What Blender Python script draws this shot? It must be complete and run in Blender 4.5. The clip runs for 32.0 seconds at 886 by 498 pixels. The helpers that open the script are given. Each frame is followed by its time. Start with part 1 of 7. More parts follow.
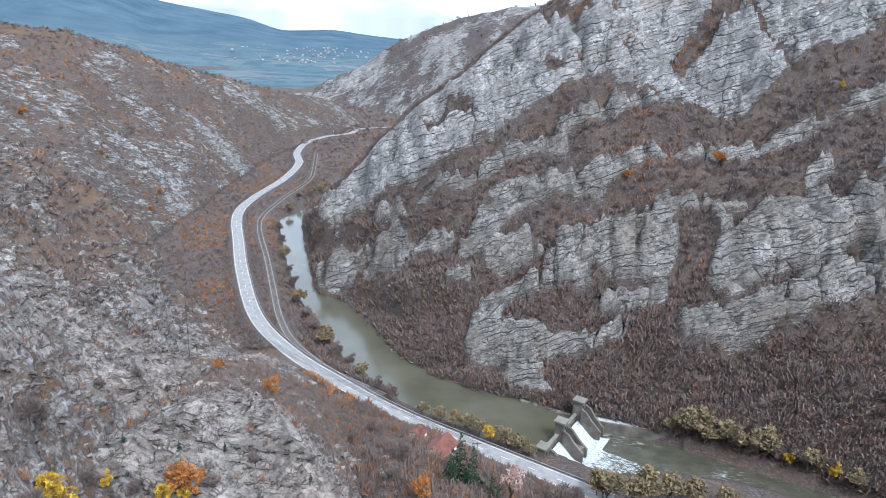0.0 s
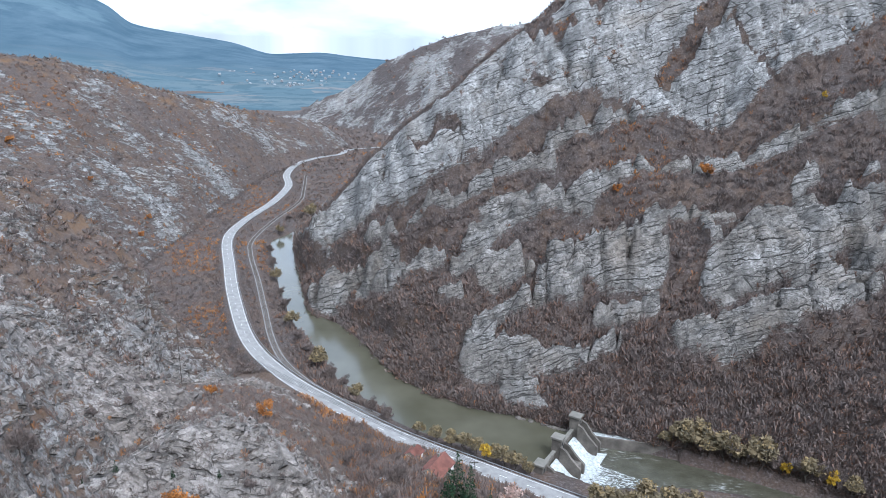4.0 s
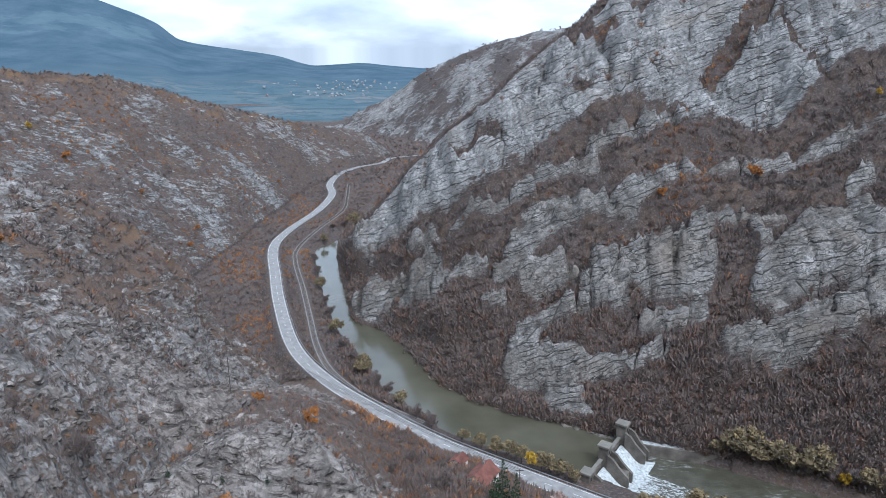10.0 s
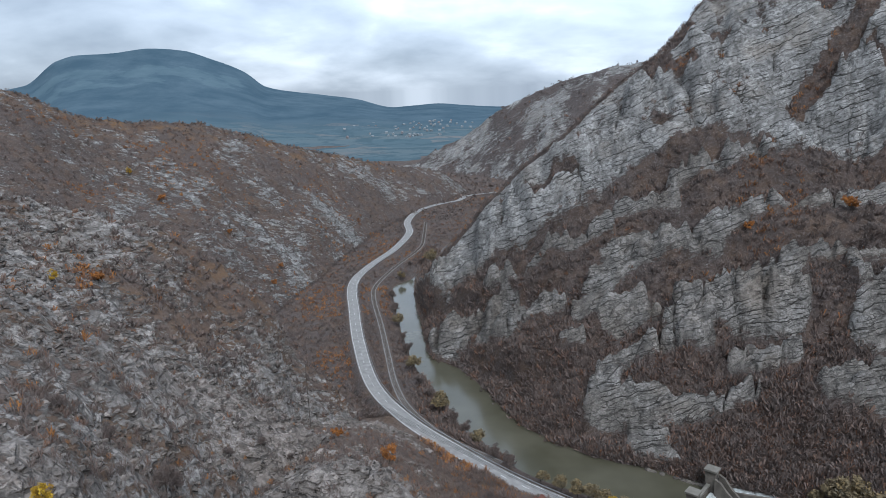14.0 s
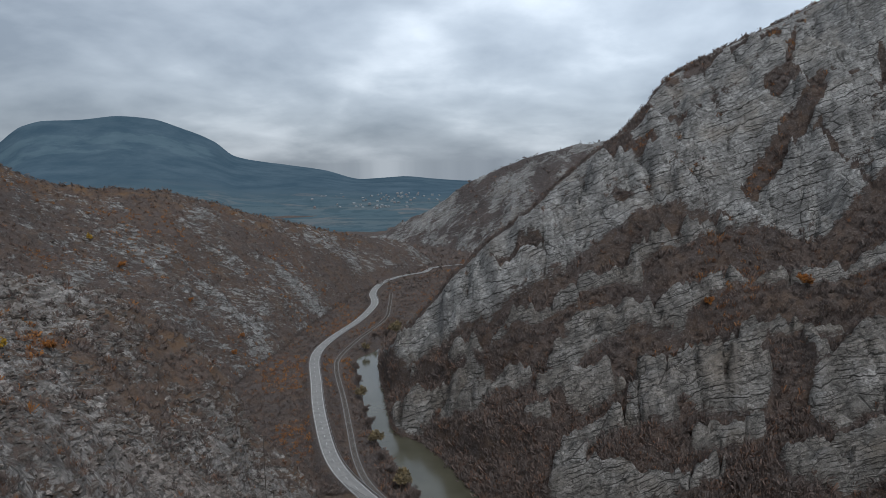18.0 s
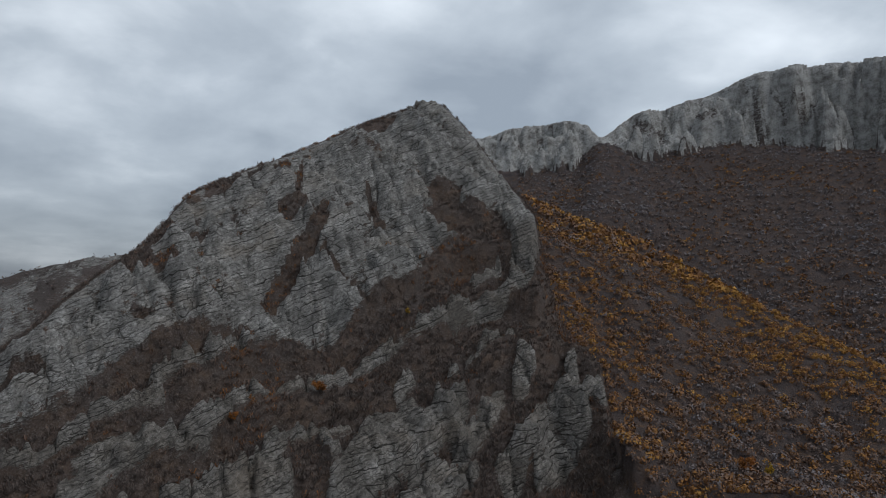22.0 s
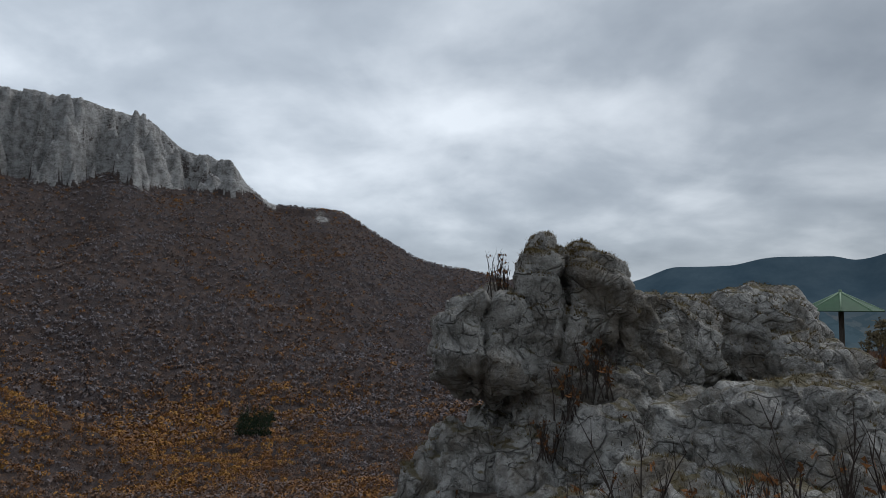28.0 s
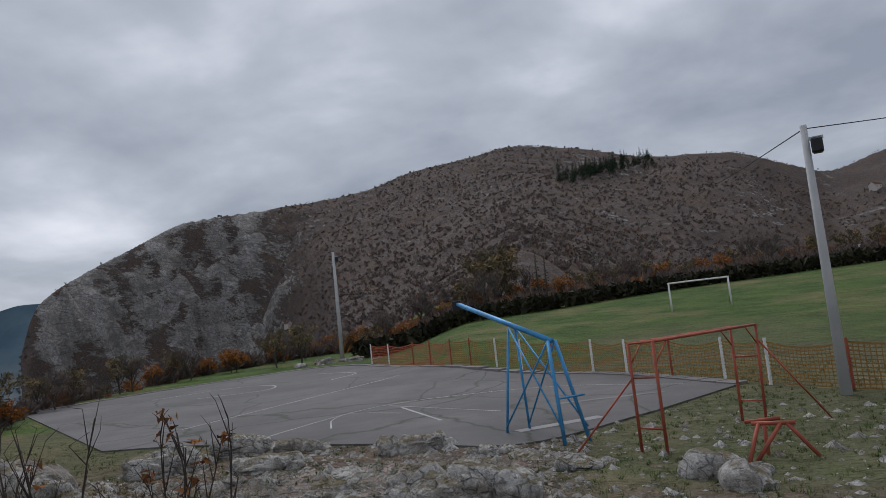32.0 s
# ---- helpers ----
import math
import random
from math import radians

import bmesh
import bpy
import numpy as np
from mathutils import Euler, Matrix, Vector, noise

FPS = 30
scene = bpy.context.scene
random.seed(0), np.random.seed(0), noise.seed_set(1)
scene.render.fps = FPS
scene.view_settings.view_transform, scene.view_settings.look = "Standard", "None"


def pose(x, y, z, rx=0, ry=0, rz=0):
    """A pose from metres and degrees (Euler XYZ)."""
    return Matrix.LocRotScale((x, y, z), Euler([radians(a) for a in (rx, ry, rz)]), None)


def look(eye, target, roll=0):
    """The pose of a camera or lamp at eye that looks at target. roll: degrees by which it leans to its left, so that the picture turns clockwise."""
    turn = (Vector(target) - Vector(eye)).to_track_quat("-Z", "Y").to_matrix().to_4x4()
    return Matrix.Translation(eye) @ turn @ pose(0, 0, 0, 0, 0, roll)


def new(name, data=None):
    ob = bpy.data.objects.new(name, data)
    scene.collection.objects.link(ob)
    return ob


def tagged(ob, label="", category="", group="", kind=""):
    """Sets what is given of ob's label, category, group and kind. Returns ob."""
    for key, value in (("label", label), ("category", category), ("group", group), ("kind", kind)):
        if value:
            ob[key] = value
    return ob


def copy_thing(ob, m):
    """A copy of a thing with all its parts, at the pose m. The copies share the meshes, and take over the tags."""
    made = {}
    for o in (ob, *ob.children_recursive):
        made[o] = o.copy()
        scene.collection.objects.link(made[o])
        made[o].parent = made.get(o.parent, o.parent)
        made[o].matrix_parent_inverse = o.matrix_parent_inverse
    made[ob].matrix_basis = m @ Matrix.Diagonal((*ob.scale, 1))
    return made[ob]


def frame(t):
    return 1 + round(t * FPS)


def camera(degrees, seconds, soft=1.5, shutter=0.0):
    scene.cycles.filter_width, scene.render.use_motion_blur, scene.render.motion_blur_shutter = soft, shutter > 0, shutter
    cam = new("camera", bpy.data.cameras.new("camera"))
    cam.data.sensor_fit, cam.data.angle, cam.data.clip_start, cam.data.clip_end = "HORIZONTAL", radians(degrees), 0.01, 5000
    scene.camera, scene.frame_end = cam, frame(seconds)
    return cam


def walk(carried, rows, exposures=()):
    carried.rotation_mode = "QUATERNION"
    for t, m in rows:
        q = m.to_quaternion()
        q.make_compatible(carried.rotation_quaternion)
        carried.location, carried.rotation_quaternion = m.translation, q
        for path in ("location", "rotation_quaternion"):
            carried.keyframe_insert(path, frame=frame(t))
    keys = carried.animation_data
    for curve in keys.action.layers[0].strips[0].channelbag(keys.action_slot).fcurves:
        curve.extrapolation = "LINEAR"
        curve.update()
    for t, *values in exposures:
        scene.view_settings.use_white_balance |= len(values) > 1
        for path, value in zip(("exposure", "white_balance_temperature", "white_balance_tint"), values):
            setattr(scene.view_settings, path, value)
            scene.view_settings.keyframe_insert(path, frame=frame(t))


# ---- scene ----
cam = camera(65.65, 32.0, soft=0.85)
EYE = 170.0                     # the viewer's eye over the river's water

# seconds, yaw to the left, pitch and roll in degrees, and small shifts of the eye: a viewer who turns nearly on the spot
TURNS = [
    (0, 0.00, -18.41, 2.66, 0.00, 0.00, 0.00), (0.5, 0.37, -18.34, 2.41, 0.00, 0.00, 0.00), (1, 0.53, -18.31, 2.00, 0.00, 0.00, 0.00),
    (1.5, 0.56, -18.20, 1.65, 0.00, 0.00, 0.00), (2, 0.59, -18.15, 1.41, 0.00, 0.00, 0.00), (2.5, 0.36, -17.72, 1.18, 0.00, 0.00, 0.00),
    (3, -0.07, -17.34, 1.36, 0.00, 0.00, 0.00), (3.5, -0.56, -16.86, 1.53, 0.00, 0.00, 0.00), (5.5, -0.76, -16.86, 1.26, 0.00, 0.00, 0.00),
    (6, -0.22, -16.88, 0.92, 0.00, 0.00, 0.00), (6.5, 0.22, -16.87, 0.43, 0.00, 0.00, 0.00), (7, 0.63, -16.92, 0.03, 0.00, 0.00, 0.00),
    (7.5, 0.96, -16.85, -0.12, 0.00, 0.00, 0.00), (8, 1.35, -16.77, -0.28, 0.00, 0.00, 0.00), (8.5, 1.81, -16.63, -0.32, 0.00, 0.00, 0.00),
    (9, 2.19, -16.58, -0.33, 0.00, 0.00, 0.00), (9.5, 2.53, -16.53, -0.32, 0.00, 0.00, 0.00), (10, 3.01, -16.32, -0.33, 0.00, 0.00, 0.00),
    (10.5, 3.83, -16.06, -0.54, 0.00, 0.00, 0.00), (11, 4.92, -15.68, -0.92, 0.00, 0.00, 0.00), (11.5, 5.86, -15.15, -1.46, 0.00, 0.00, 0.00),
    (12, 6.71, -14.63, -1.93, 0.00, 0.00, 0.00), (12.5, 7.50, -14.17, -2.17, 0.00, 0.00, 0.00), (13, 8.22, -13.85, -2.32, 0.00, 0.00, 0.00),
    (13.5, 8.96, -13.45, -2.27, 0.00, 0.00, 0.00), (14, 9.53, -13.10, -2.30, 0.00, 0.00, 0.00), (14.5, 9.92, -12.60, -2.32, 0.00, 0.00, 0.00),
    (16.5, 8.95, -11.36, -3.29, 0.00, 0.00, 0.00), (17, 7.52, -10.66, -2.34, 0.00, 0.00, 0.00), (17.5, 6.85, -8.30, -1.77, 0.00, 0.00, 0.00),
    (18, 6.47, -7.22, -0.93, 0.00, 0.00, 0.00), (18.5, 5.65, -6.55, -0.50, 0.00, 0.00, 0.00), (19, 1.25, -5.52, -0.25, 0.00, 0.00, 0.00),
    (19.5, -3.42, -3.92, 0.03, 0.00, 0.00, 0.00), (20, -7.96, -1.57, 0.39, 0.00, 0.00, 0.00), (20.5, -12.99, -0.11, 0.54, 0.00, 0.00, 0.00),
    (21, -21.14, 0.72, 0.37, 0.00, 0.00, 0.00), (21.5, -27.50, 1.30, 0.18, 0.00, 0.00, 0.00), (22, -31.84, 2.11, 0.01, 0.00, 0.00, 0.00),
    (22.5, -35.63, 2.94, -0.02, 0.00, 0.00, 0.00), (23, -40.70, 3.30, 0.15, 0.00, 0.00, 0.00), (23.5, -42.83, 3.50, 0.12, 0.00, 0.00, 0.00),
    (24, -44.55, 3.63, -0.06, 0.00, 0.00, 0.00), (24.5, -46.62, 3.75, -0.59, 0.00, 0.00, 0.00), (26.5, -67.42, 4.01, -0.99, 0.00, 0.01, 0.00),
    (27, -78.98, 4.05, -0.84, -0.12, 0.17, 0.01), (27.5, -88.62, 4.13, -0.17, -0.04, 0.20, 0.02), (28, -95.66, 4.69, 0.35, 0.01, 0.22, -0.01),
    (28.5, -103.41, 5.14, 0.47, 0.12, 0.23, -0.01), (29, -111.21, 5.57, 0.72, 0.19, 0.20, -0.02), (29.5, -118.15, 5.78, 0.68, 0.16, 0.09, -0.01),
    (30, -124.47, 6.26, 0.34, 0.11, 0.01, -0.04), (30.5, -131.92, 6.49, -0.20, -0.07, -0.04, 0.01), (31, -141.91, 6.63, -1.56, -0.11, -0.27, 0.02),
    (31.5, -152.23, 6.44, -3.78, -0.07, -0.42, 0.01), (32, -161.57, 5.76, -6.15, -0.09, -0.47, 0.02),
]


def facing(yaw, pitch, roll, dx, dy, dz):
    yaw, pitch = radians(yaw), radians(pitch)
    eye = Vector((dx, dy, EYE + dz))
    ahead = Vector((-math.sin(yaw) * math.cos(pitch), math.cos(yaw) * math.cos(pitch), math.sin(pitch)))
    return look(eye, eye + ahead, roll)


walk(cam, [(t, facing(*row)) for t, *row in TURNS],
     exposures=[(0, 1.76, 5450, 9), (6, 1.55, 5350, 9), (10, 1.28, 5350, 9), (14, 0.84, 5600, 8), (17, 0.38, 5800, 8), (19, -0.13, 5950, 8), (21, -0.4, 6000, 8), (23, -0.35, 6000, 8), (27, -0.3, 6000, 8), (30, -0.24, 6050, 12), (32, 0.0, 6100, 14)])

# ---- sky and light: a closed cloud deck late in the afternoon ----
world = bpy.data.worlds.new("overcast_sky")
scene.world = world
world.use_nodes = True
wt = world.node_tree
wt.nodes.clear()


def wnode(kind, **kw):
    n = wt.nodes.new(kind)
    for k, v in kw.items():
        n.inputs[k].default_value = v
    return n


sky = wt.nodes.new("ShaderNodeTexSky")
sky.sky_type, sky.sun_disc = "NISHITA", False
sky.sun_elevation, sky.sun_rotation = radians(50), radians(152)
tc = wt.nodes.new("ShaderNodeTexCoord")
sep = wt.nodes.new("ShaderNodeSeparateXYZ")
wt.links.new(tc.outputs["Generated"], sep.inputs[0])


def wmath(op, a, b=None):
    n = wt.nodes.new("ShaderNodeMath")
    n.operation = op
    for k, v in enumerate((a, b)):
        if v is None:
            continue
        if isinstance(v, (int, float)):
            n.inputs[k].default_value = v
        else:
            wt.links.new(v, n.inputs[k])
    return n.outputs[0]


up = wmath("MAXIMUM", sep.outputs[2], 0.0)
den = wmath("ADD", up, 0.30)
comb = wt.nodes.new("ShaderNodeCombineXYZ")
wt.links.new(wmath("DIVIDE", sep.outputs[0], den), comb.inputs[0])
wt.links.new(wmath("DIVIDE", sep.outputs[1], den), comb.inputs[1])
big = wnode("ShaderNodeTexNoise", Scale=0.85, Detail=7.0, Roughness=0.5, Distortion=0.3)
wt.links.new(comb.outputs[0], big.inputs["Vector"])
ramp = wt.nodes.new("ShaderNodeValToRGB")
ramp.color_ramp.elements[0].position, ramp.color_ramp.elements[0].color = 0.38, (0.42, 0.46, 0.51, 1)
ramp.color_ramp.elements[1].position, ramp.color_ramp.elements[1].color = 0.66, (1.22, 1.24, 1.25, 1)
e = ramp.color_ramp.elements.new(0.51)
e.color = (0.68, 0.72, 0.76, 1)
low = wnode("ShaderNodeTexNoise", Scale=2.5, Detail=6.0, Roughness=0.5, Distortion=0.2)
wt.links.new(comb.outputs[0], low.inputs["Vector"])
wt.links.new(wmath("ADD", wmath("MULTIPLY", big.outputs[0], 0.62), wmath("MULTIPLY", low.outputs[0], 0.38)), ramp.inputs[0])
# the deck lets a little of the clear sky's light through
mixs = wt.nodes.new("ShaderNodeMix")
mixs.data_type = "RGBA"
mixs.inputs[0].default_value = 0.9
scl = wt.nodes.new("ShaderNodeVectorMath")
scl.operation = "SCALE"
scl.inputs["Scale"].default_value = 0.09
wt.links.new(sky.outputs[0], scl.inputs[0])
wt.links.new(scl.outputs[0], mixs.inputs[6])
wt.links.new(ramp.outputs[0], mixs.inputs[7])
bg = wnode("ShaderNodeBackground", Strength=1.25)
# the deck is thinner towards the north-east
thin = wmath("MAXIMUM", wmath("ADD", wmath("MULTIPLY", sep.outputs[0], 0.60), wmath("MULTIPLY", sep.outputs[1], 0.75)), 0.0)
side = wmath("ADD", wmath("MULTIPLY", thin, 0.46), 0.70)
# and thick over the northern horizon
north = wmath("MAXIMUM", wmath("SUBTRACT", wmath("MULTIPLY", sep.outputs[1], 1.0), wmath("MULTIPLY", sep.outputs[0], 0.55)), 0.0)
veil = wmath("MULTIPLY", wmath("MULTIPLY", north, 0.50), wmath("POWER", wmath("SUBTRACT", 1.0, wmath("MINIMUM", up, 1.0)), 9.0))
wt.links.new(wmath("MULTIPLY", side, wmath("SUBTRACT", 1.0, veil)), bg.inputs[1])
wt.links.new(mixs.outputs[2], bg.inputs[0])
wo = wt.nodes.new("ShaderNodeOutputWorld")
wt.links.new(bg.outputs[0], wo.inputs[0])

sun = new("sun", bpy.data.lights.new("sun", "SUN"))
sun.data.energy, sun.data.angle, sun.data.color = 1.5, radians(28), (1.0, 0.965, 0.92)
sun.matrix_world = look((math.sin(radians(152)) * 100, math.cos(radians(152)) * 100, 120 + EYE), (0, 0, EYE))


# ---- materials ----
def material(name):
    m = bpy.data.materials.new(name)
    m.use_nodes = True
    m.node_tree.nodes.clear()
    return m


class Nodes:
    """A short way to write node trees."""

    def __init__(self, name):
        self.m = material(name)
        self.t = self.m.node_tree
        self.co = self.t.nodes.new("ShaderNodeNewGeometry").outputs["Position"]

    def put(self, kind, links=(), **kw):
        n = self.t.nodes.new(kind)
        for k, v in kw.items():
            n.inputs[k.replace("_", " ")].default_value = v
        for k, v in links:
            self.t.links.new(v, n.inputs[k])
        return n

    def noise(self, scale, detail=4.0, rough=0.55, co=None, distort=0.0):
        return self.put("ShaderNodeTexNoise", [("Vector", co or self.co)], Scale=scale, Detail=detail, Roughness=rough, Distortion=distort).outputs[0]

    def stretch(self, sx, sy, sz, co=None):
        n = self.put("ShaderNodeVectorMath", [(0, co or self.co)])
        n.operation = "MULTIPLY"
        n.inputs[1].default_value = (sx, sy, sz)
        return n.outputs[0]

    def ramp(self, fac, *stops):
        n = self.put("ShaderNodeValToRGB", [(0, fac)])
        els = n.color_ramp.elements
        while len(els) < len(stops):
            els.new(0.5)
        for e_, (p, c) in zip(els, stops):
            e_.position = p
            e_.color = (*c, 1) if isinstance(c, tuple) else (c, c, c, 1)
        return n.outputs[0]

    def math(self, op, a, b=0.0):
        n = self.t.nodes.new("ShaderNodeMath")
        n.operation = op
        for k, v in enumerate((a, b)):
            if isinstance(v, (int, float)):
                n.inputs[k].default_value = v
            else:
                self.t.links.new(v, n.inputs[k])
        return n.outputs[0]

    def mix(self, fac, a, b, blend="MIX"):
        n = self.t.nodes.new("ShaderNodeMix")
        n.data_type, n.blend_type = "RGBA", blend
        for k, v in ((0, fac), (6, a), (7, b)):
            if isinstance(v, (int, float)):
                n.inputs[k].default_value = v
            elif isinstance(v, tuple):
                n.inputs[k].default_value = (*v, 1)
            else:
                self.t.links.new(v, n.inputs[k])
        return n.outputs[2]

    def attr(self, name):
        n = self.t.nodes.new("ShaderNodeAttribute")
        n.attribute_name = name
        return n.outputs["Fac"]

    def random(self):
        return self.t.nodes.new("ShaderNodeObjectInfo").outputs["Random"]

    def island(self):
        return self.t.nodes.new("ShaderNodeNewGeometry").outputs["Random Per Island"]

    def finish(self, color, rough=0.9, metal=0.0, bump=None, height=0.1, strength=0.6, spec=0.3, **kw):
        b = self.put("ShaderNodeBsdfPrincipled", Metallic=metal, **kw)
        b.inputs["Specular IOR Level"].default_value = spec
        for key, v in (("Base Color", color), ("Roughness", rough)):
            if isinstance(v, (int, float)):
                b.inputs[key].default_value = v
            elif isinstance(v, tuple):
                b.inputs[key].default_value = (*v, 1)
            else:
                self.t.links.new(v, b.inputs[key])
        if bump is not None:
            n = self.put("ShaderNodeBump", [("Height", bump)], Distance=height, Strength=strength)
            self.t.links.new(n.outputs[0], b.inputs["Normal"])
        o = self.t.nodes.new("ShaderNodeOutputMaterial")
        self.t.links.new(b.outputs[0], o.inputs[0])
        return self.m


def plain(name, color, rough=0.7, metal=0.0, grain=30.0, vary=0.25, bump=0.002, spec=0.3):
    """Painted, cast or woven things: a base colour with wear at two scales."""
    n = Nodes(name)
    tcx = n.t.nodes.new("ShaderNodeTexCoord").outputs["Object"]
    a, b = n.noise(grain, 5, co=tcx), n.noise(grain / 9, 4, co=tcx)
    dark = tuple(c * (1 - vary) for c in color)
    light = tuple(min(1, c * (1 + vary)) for c in color)
    c = n.mix(n.ramp(b, (0.3, 0.0), (0.7, 1.0)), dark, light)
    c = n.mix(n.ramp(a, (0.35, 0.25), (0.65, 0.0)), c, dark)
    return n.finish(c, rough, metal, a, bump, 0.5, spec)


def ground_material():
    n = Nodes("mountain_ground")

    def dot(v):
        d_ = n.put("ShaderNodeVectorMath", [(0, n.co)])
        d_.operation = "DOT_PRODUCT"
        d_.inputs[1].default_value = v
        return d_.outputs["Value"]

    def frame_of(*axes):
        c_ = n.t.nodes.new("ShaderNodeCombineXYZ")
        for k, v in enumerate(axes):
            n.t.links.new(dot(v), c_.inputs[k])
        return c_.outputs[0]

    def shifted(co, scale, amount):
        w_ = n.put("ShaderNodeTexNoise", [("Vector", n.co)], Scale=scale, Detail=4.0)
        m_ = n.put("ShaderNodeVectorMath", [(0, w_.outputs["Color"])])
        m_.operation = "SCALE"
        m_.inputs["Scale"].default_value = amount
        return n.put("ShaderNodeVectorMath", [(0, co), (1, m_.outputs[0])]).outputs[0]

    # along the beds, into the hill, and across the beds; the two banks dip towards each other
    right = frame_of((0.87, -0.31, 0.38), (0.34, 0.94, 0.0), (-0.36, 0.13, 0.92))
    left = frame_of((0.97, 0.0, -0.22), (0.0, 1.0, 0.0), (0.20, 0.12, 0.97))
    beds = n.mix(n.attr("left"), right, left)
    bent = shifted(beds, 0.04, 6.0)

    def blocks(sx, sy, sz, width):
        """Broken beds: the tone of each block, and the open joints between blocks."""
        co = n.stretch(sx, sy, sz, bent)
        tone_ = n.put("ShaderNodeTexVoronoi", [("Vector", co)], Scale=1.0)
        edge_ = n.put("ShaderNodeTexVoronoi", [("Vector", co)], Scale=1.0)
        edge_.feature = "DISTANCE_TO_EDGE"
        pick_ = n.t.nodes.new("ShaderNodeSeparateColor")
        n.t.links.new(tone_.outputs["Color"], pick_.inputs[0])
        return pick_.outputs[0], n.ramp(edge_.outputs["Distance"], (width * 0.35, 1.0), (width, 0.0))

    across = n.put("ShaderNodeSeparateXYZ", [(0, bent)]).outputs[2]

    def partings(thick, duty, patch, lo, hi):
        """Open partings between beds of that thickness, here and there, with a ragged edge."""
        t_ = n.math("ADD", n.math("DIVIDE", across, thick), n.math("ADD", n.math("MULTIPLY", n.noise(0.25 / thick, 3, 0.6), 1.6), n.math("MULTIPLY", n.noise(1.5 / thick, 4, 0.6), 0.25)))
        saw_ = n.math("FRACT", t_)
        return n.math("MULTIPLY", n.ramp(saw_, (duty * 0.6, 1.0), (duty, 0.0)), n.ramp(n.noise(patch, 4, 0.6), (lo, 0.0), (hi, 1.0)))

    big_tone, big_gap = blocks(0.075, 0.09, 0.13, 0.05)
    mid_tone, mid_gap = blocks(0.24, 0.30, 0.40, 0.075)
    fine_tone, fine_gap = blocks(0.80, 0.95, 1.30, 0.09)
    open_big = n.math("MULTIPLY", big_gap, n.ramp(n.noise(0.045, 4, 0.6), (0.50, 0.0), (0.62, 0.85)))
    open_mid = n.math("MULTIPLY", mid_gap, n.ramp(n.noise(0.13, 4, 0.6), (0.50, 0.0), (0.64, 0.8)))
    open_fine = n.math("MULTIPLY", fine_gap, n.ramp(n.noise(0.4, 4, 0.6), (0.48, 0.0), (0.62, 0.7)))
    gaps = n.math("MAXIMUM", n.math("MAXIMUM", open_big, partings(6.5, 0.10, 0.05, 0.38, 0.56)), n.math("MAXIMUM", n.math("MAXIMUM", open_mid, open_fine), partings(2.3, 0.17, 0.11, 0.42, 0.60)))
    tones = n.math("ADD", n.math("MULTIPLY", big_tone, 0.35), n.math("ADD", n.math("MULTIPLY", mid_tone, 0.35), n.math("MULTIPLY", fine_tone, 0.3)))
    grain = n.noise(0.5, 6, 0.66)
    fine = n.noise(2.6, 4, 0.65)
    rock = n.mix(n.ramp(tones, (0.22, 0.0), (0.78, 1.0)), (0.225, 0.214, 0.200), (0.49, 0.472, 0.446))
    rock = n.mix(n.ramp(n.noise(0.075, 6, 0.68, co=n.stretch(1.0, 1.0, 0.4)), (0.38, 0.65), (0.55, 0.0)), rock, (0.215, 0.205, 0.193))
    rock = n.mix(n.ramp(grain, (0.40, 0.75), (0.50, 0.0)), rock, (0.165, 0.156, 0.145))
    rock = n.mix(n.ramp(n.noise(1.7, 5, 0.72), (0.40, 0.5), (0.52, 0.0)), rock, (0.13, 0.124, 0.118))
    rock = n.mix(n.ramp(n.noise(0.03, 3), (0.55, 0.0), (0.75, 0.4)), rock, (0.36, 0.305, 0.245))
    # older, stained faces low on the cliff
    rock = n.mix(n.math("MULTIPLY", n.attr("weather"), n.ramp(n.noise(0.05, 5, 0.65), (0.34, 1.0), (0.66, 0.35))), rock, (0.60, 0.555, 0.515), "MULTIPLY")
    rock = n.mix(n.attr("dry"), rock, (0.68, 0.55, 0.475), "MULTIPLY")
    rock = n.mix(n.math("MULTIPLY", n.attr("pale"), n.ramp(n.noise(0.06, 6, 0.65), (0.38, 0.0), (0.58, 0.6))), rock, (0.62, 0.615, 0.60))
    rock = n.mix(n.math("MULTIPLY", gaps, n.math("SUBTRACT", 0.88, n.math("ADD", n.math("MULTIPLY", n.attr("calm"), 0.62), n.math("MULTIPLY", n.attr("dry"), 0.35)))), rock, (0.042, 0.038, 0.034))
    tone = n.noise(0.012, 4, 0.6)
    scrub = n.mix(n.ramp(tone, (0.38, 0.0), (0.62, 1.0)), (0.076, 0.064, 0.060), (0.100, 0.077, 0.068))
    scrub = n.mix(n.ramp(n.noise(0.32, 6, 0.72), (0.40, 0.8), (0.60, 0.0)), scrub, (0.058, 0.048, 0.044))
    scrub = n.mix(n.ramp(n.noise(0.9, 5, 0.72), (0.50, 0.0), (0.62, 0.7)), scrub, (0.175, 0.153, 0.143))
    scrub = n.mix(n.ramp(n.noise(0.21, 5, 0.75), (0.60, 0.0), (0.70, 0.5)), scrub, (0.125, 0.068, 0.040))
    dry = n.mix(n.ramp(fine, (0.3, 0.0), (0.7, 1.0)), (0.125, 0.090, 0.070), (0.230, 0.170, 0.130))
    dry = n.mix(n.ramp(n.noise(0.5, 6, 0.72), (0.38, 0.75), (0.56, 0.0)), dry, (0.082, 0.066, 0.058))
    scrub = n.mix(n.attr("dry"), scrub, dry)
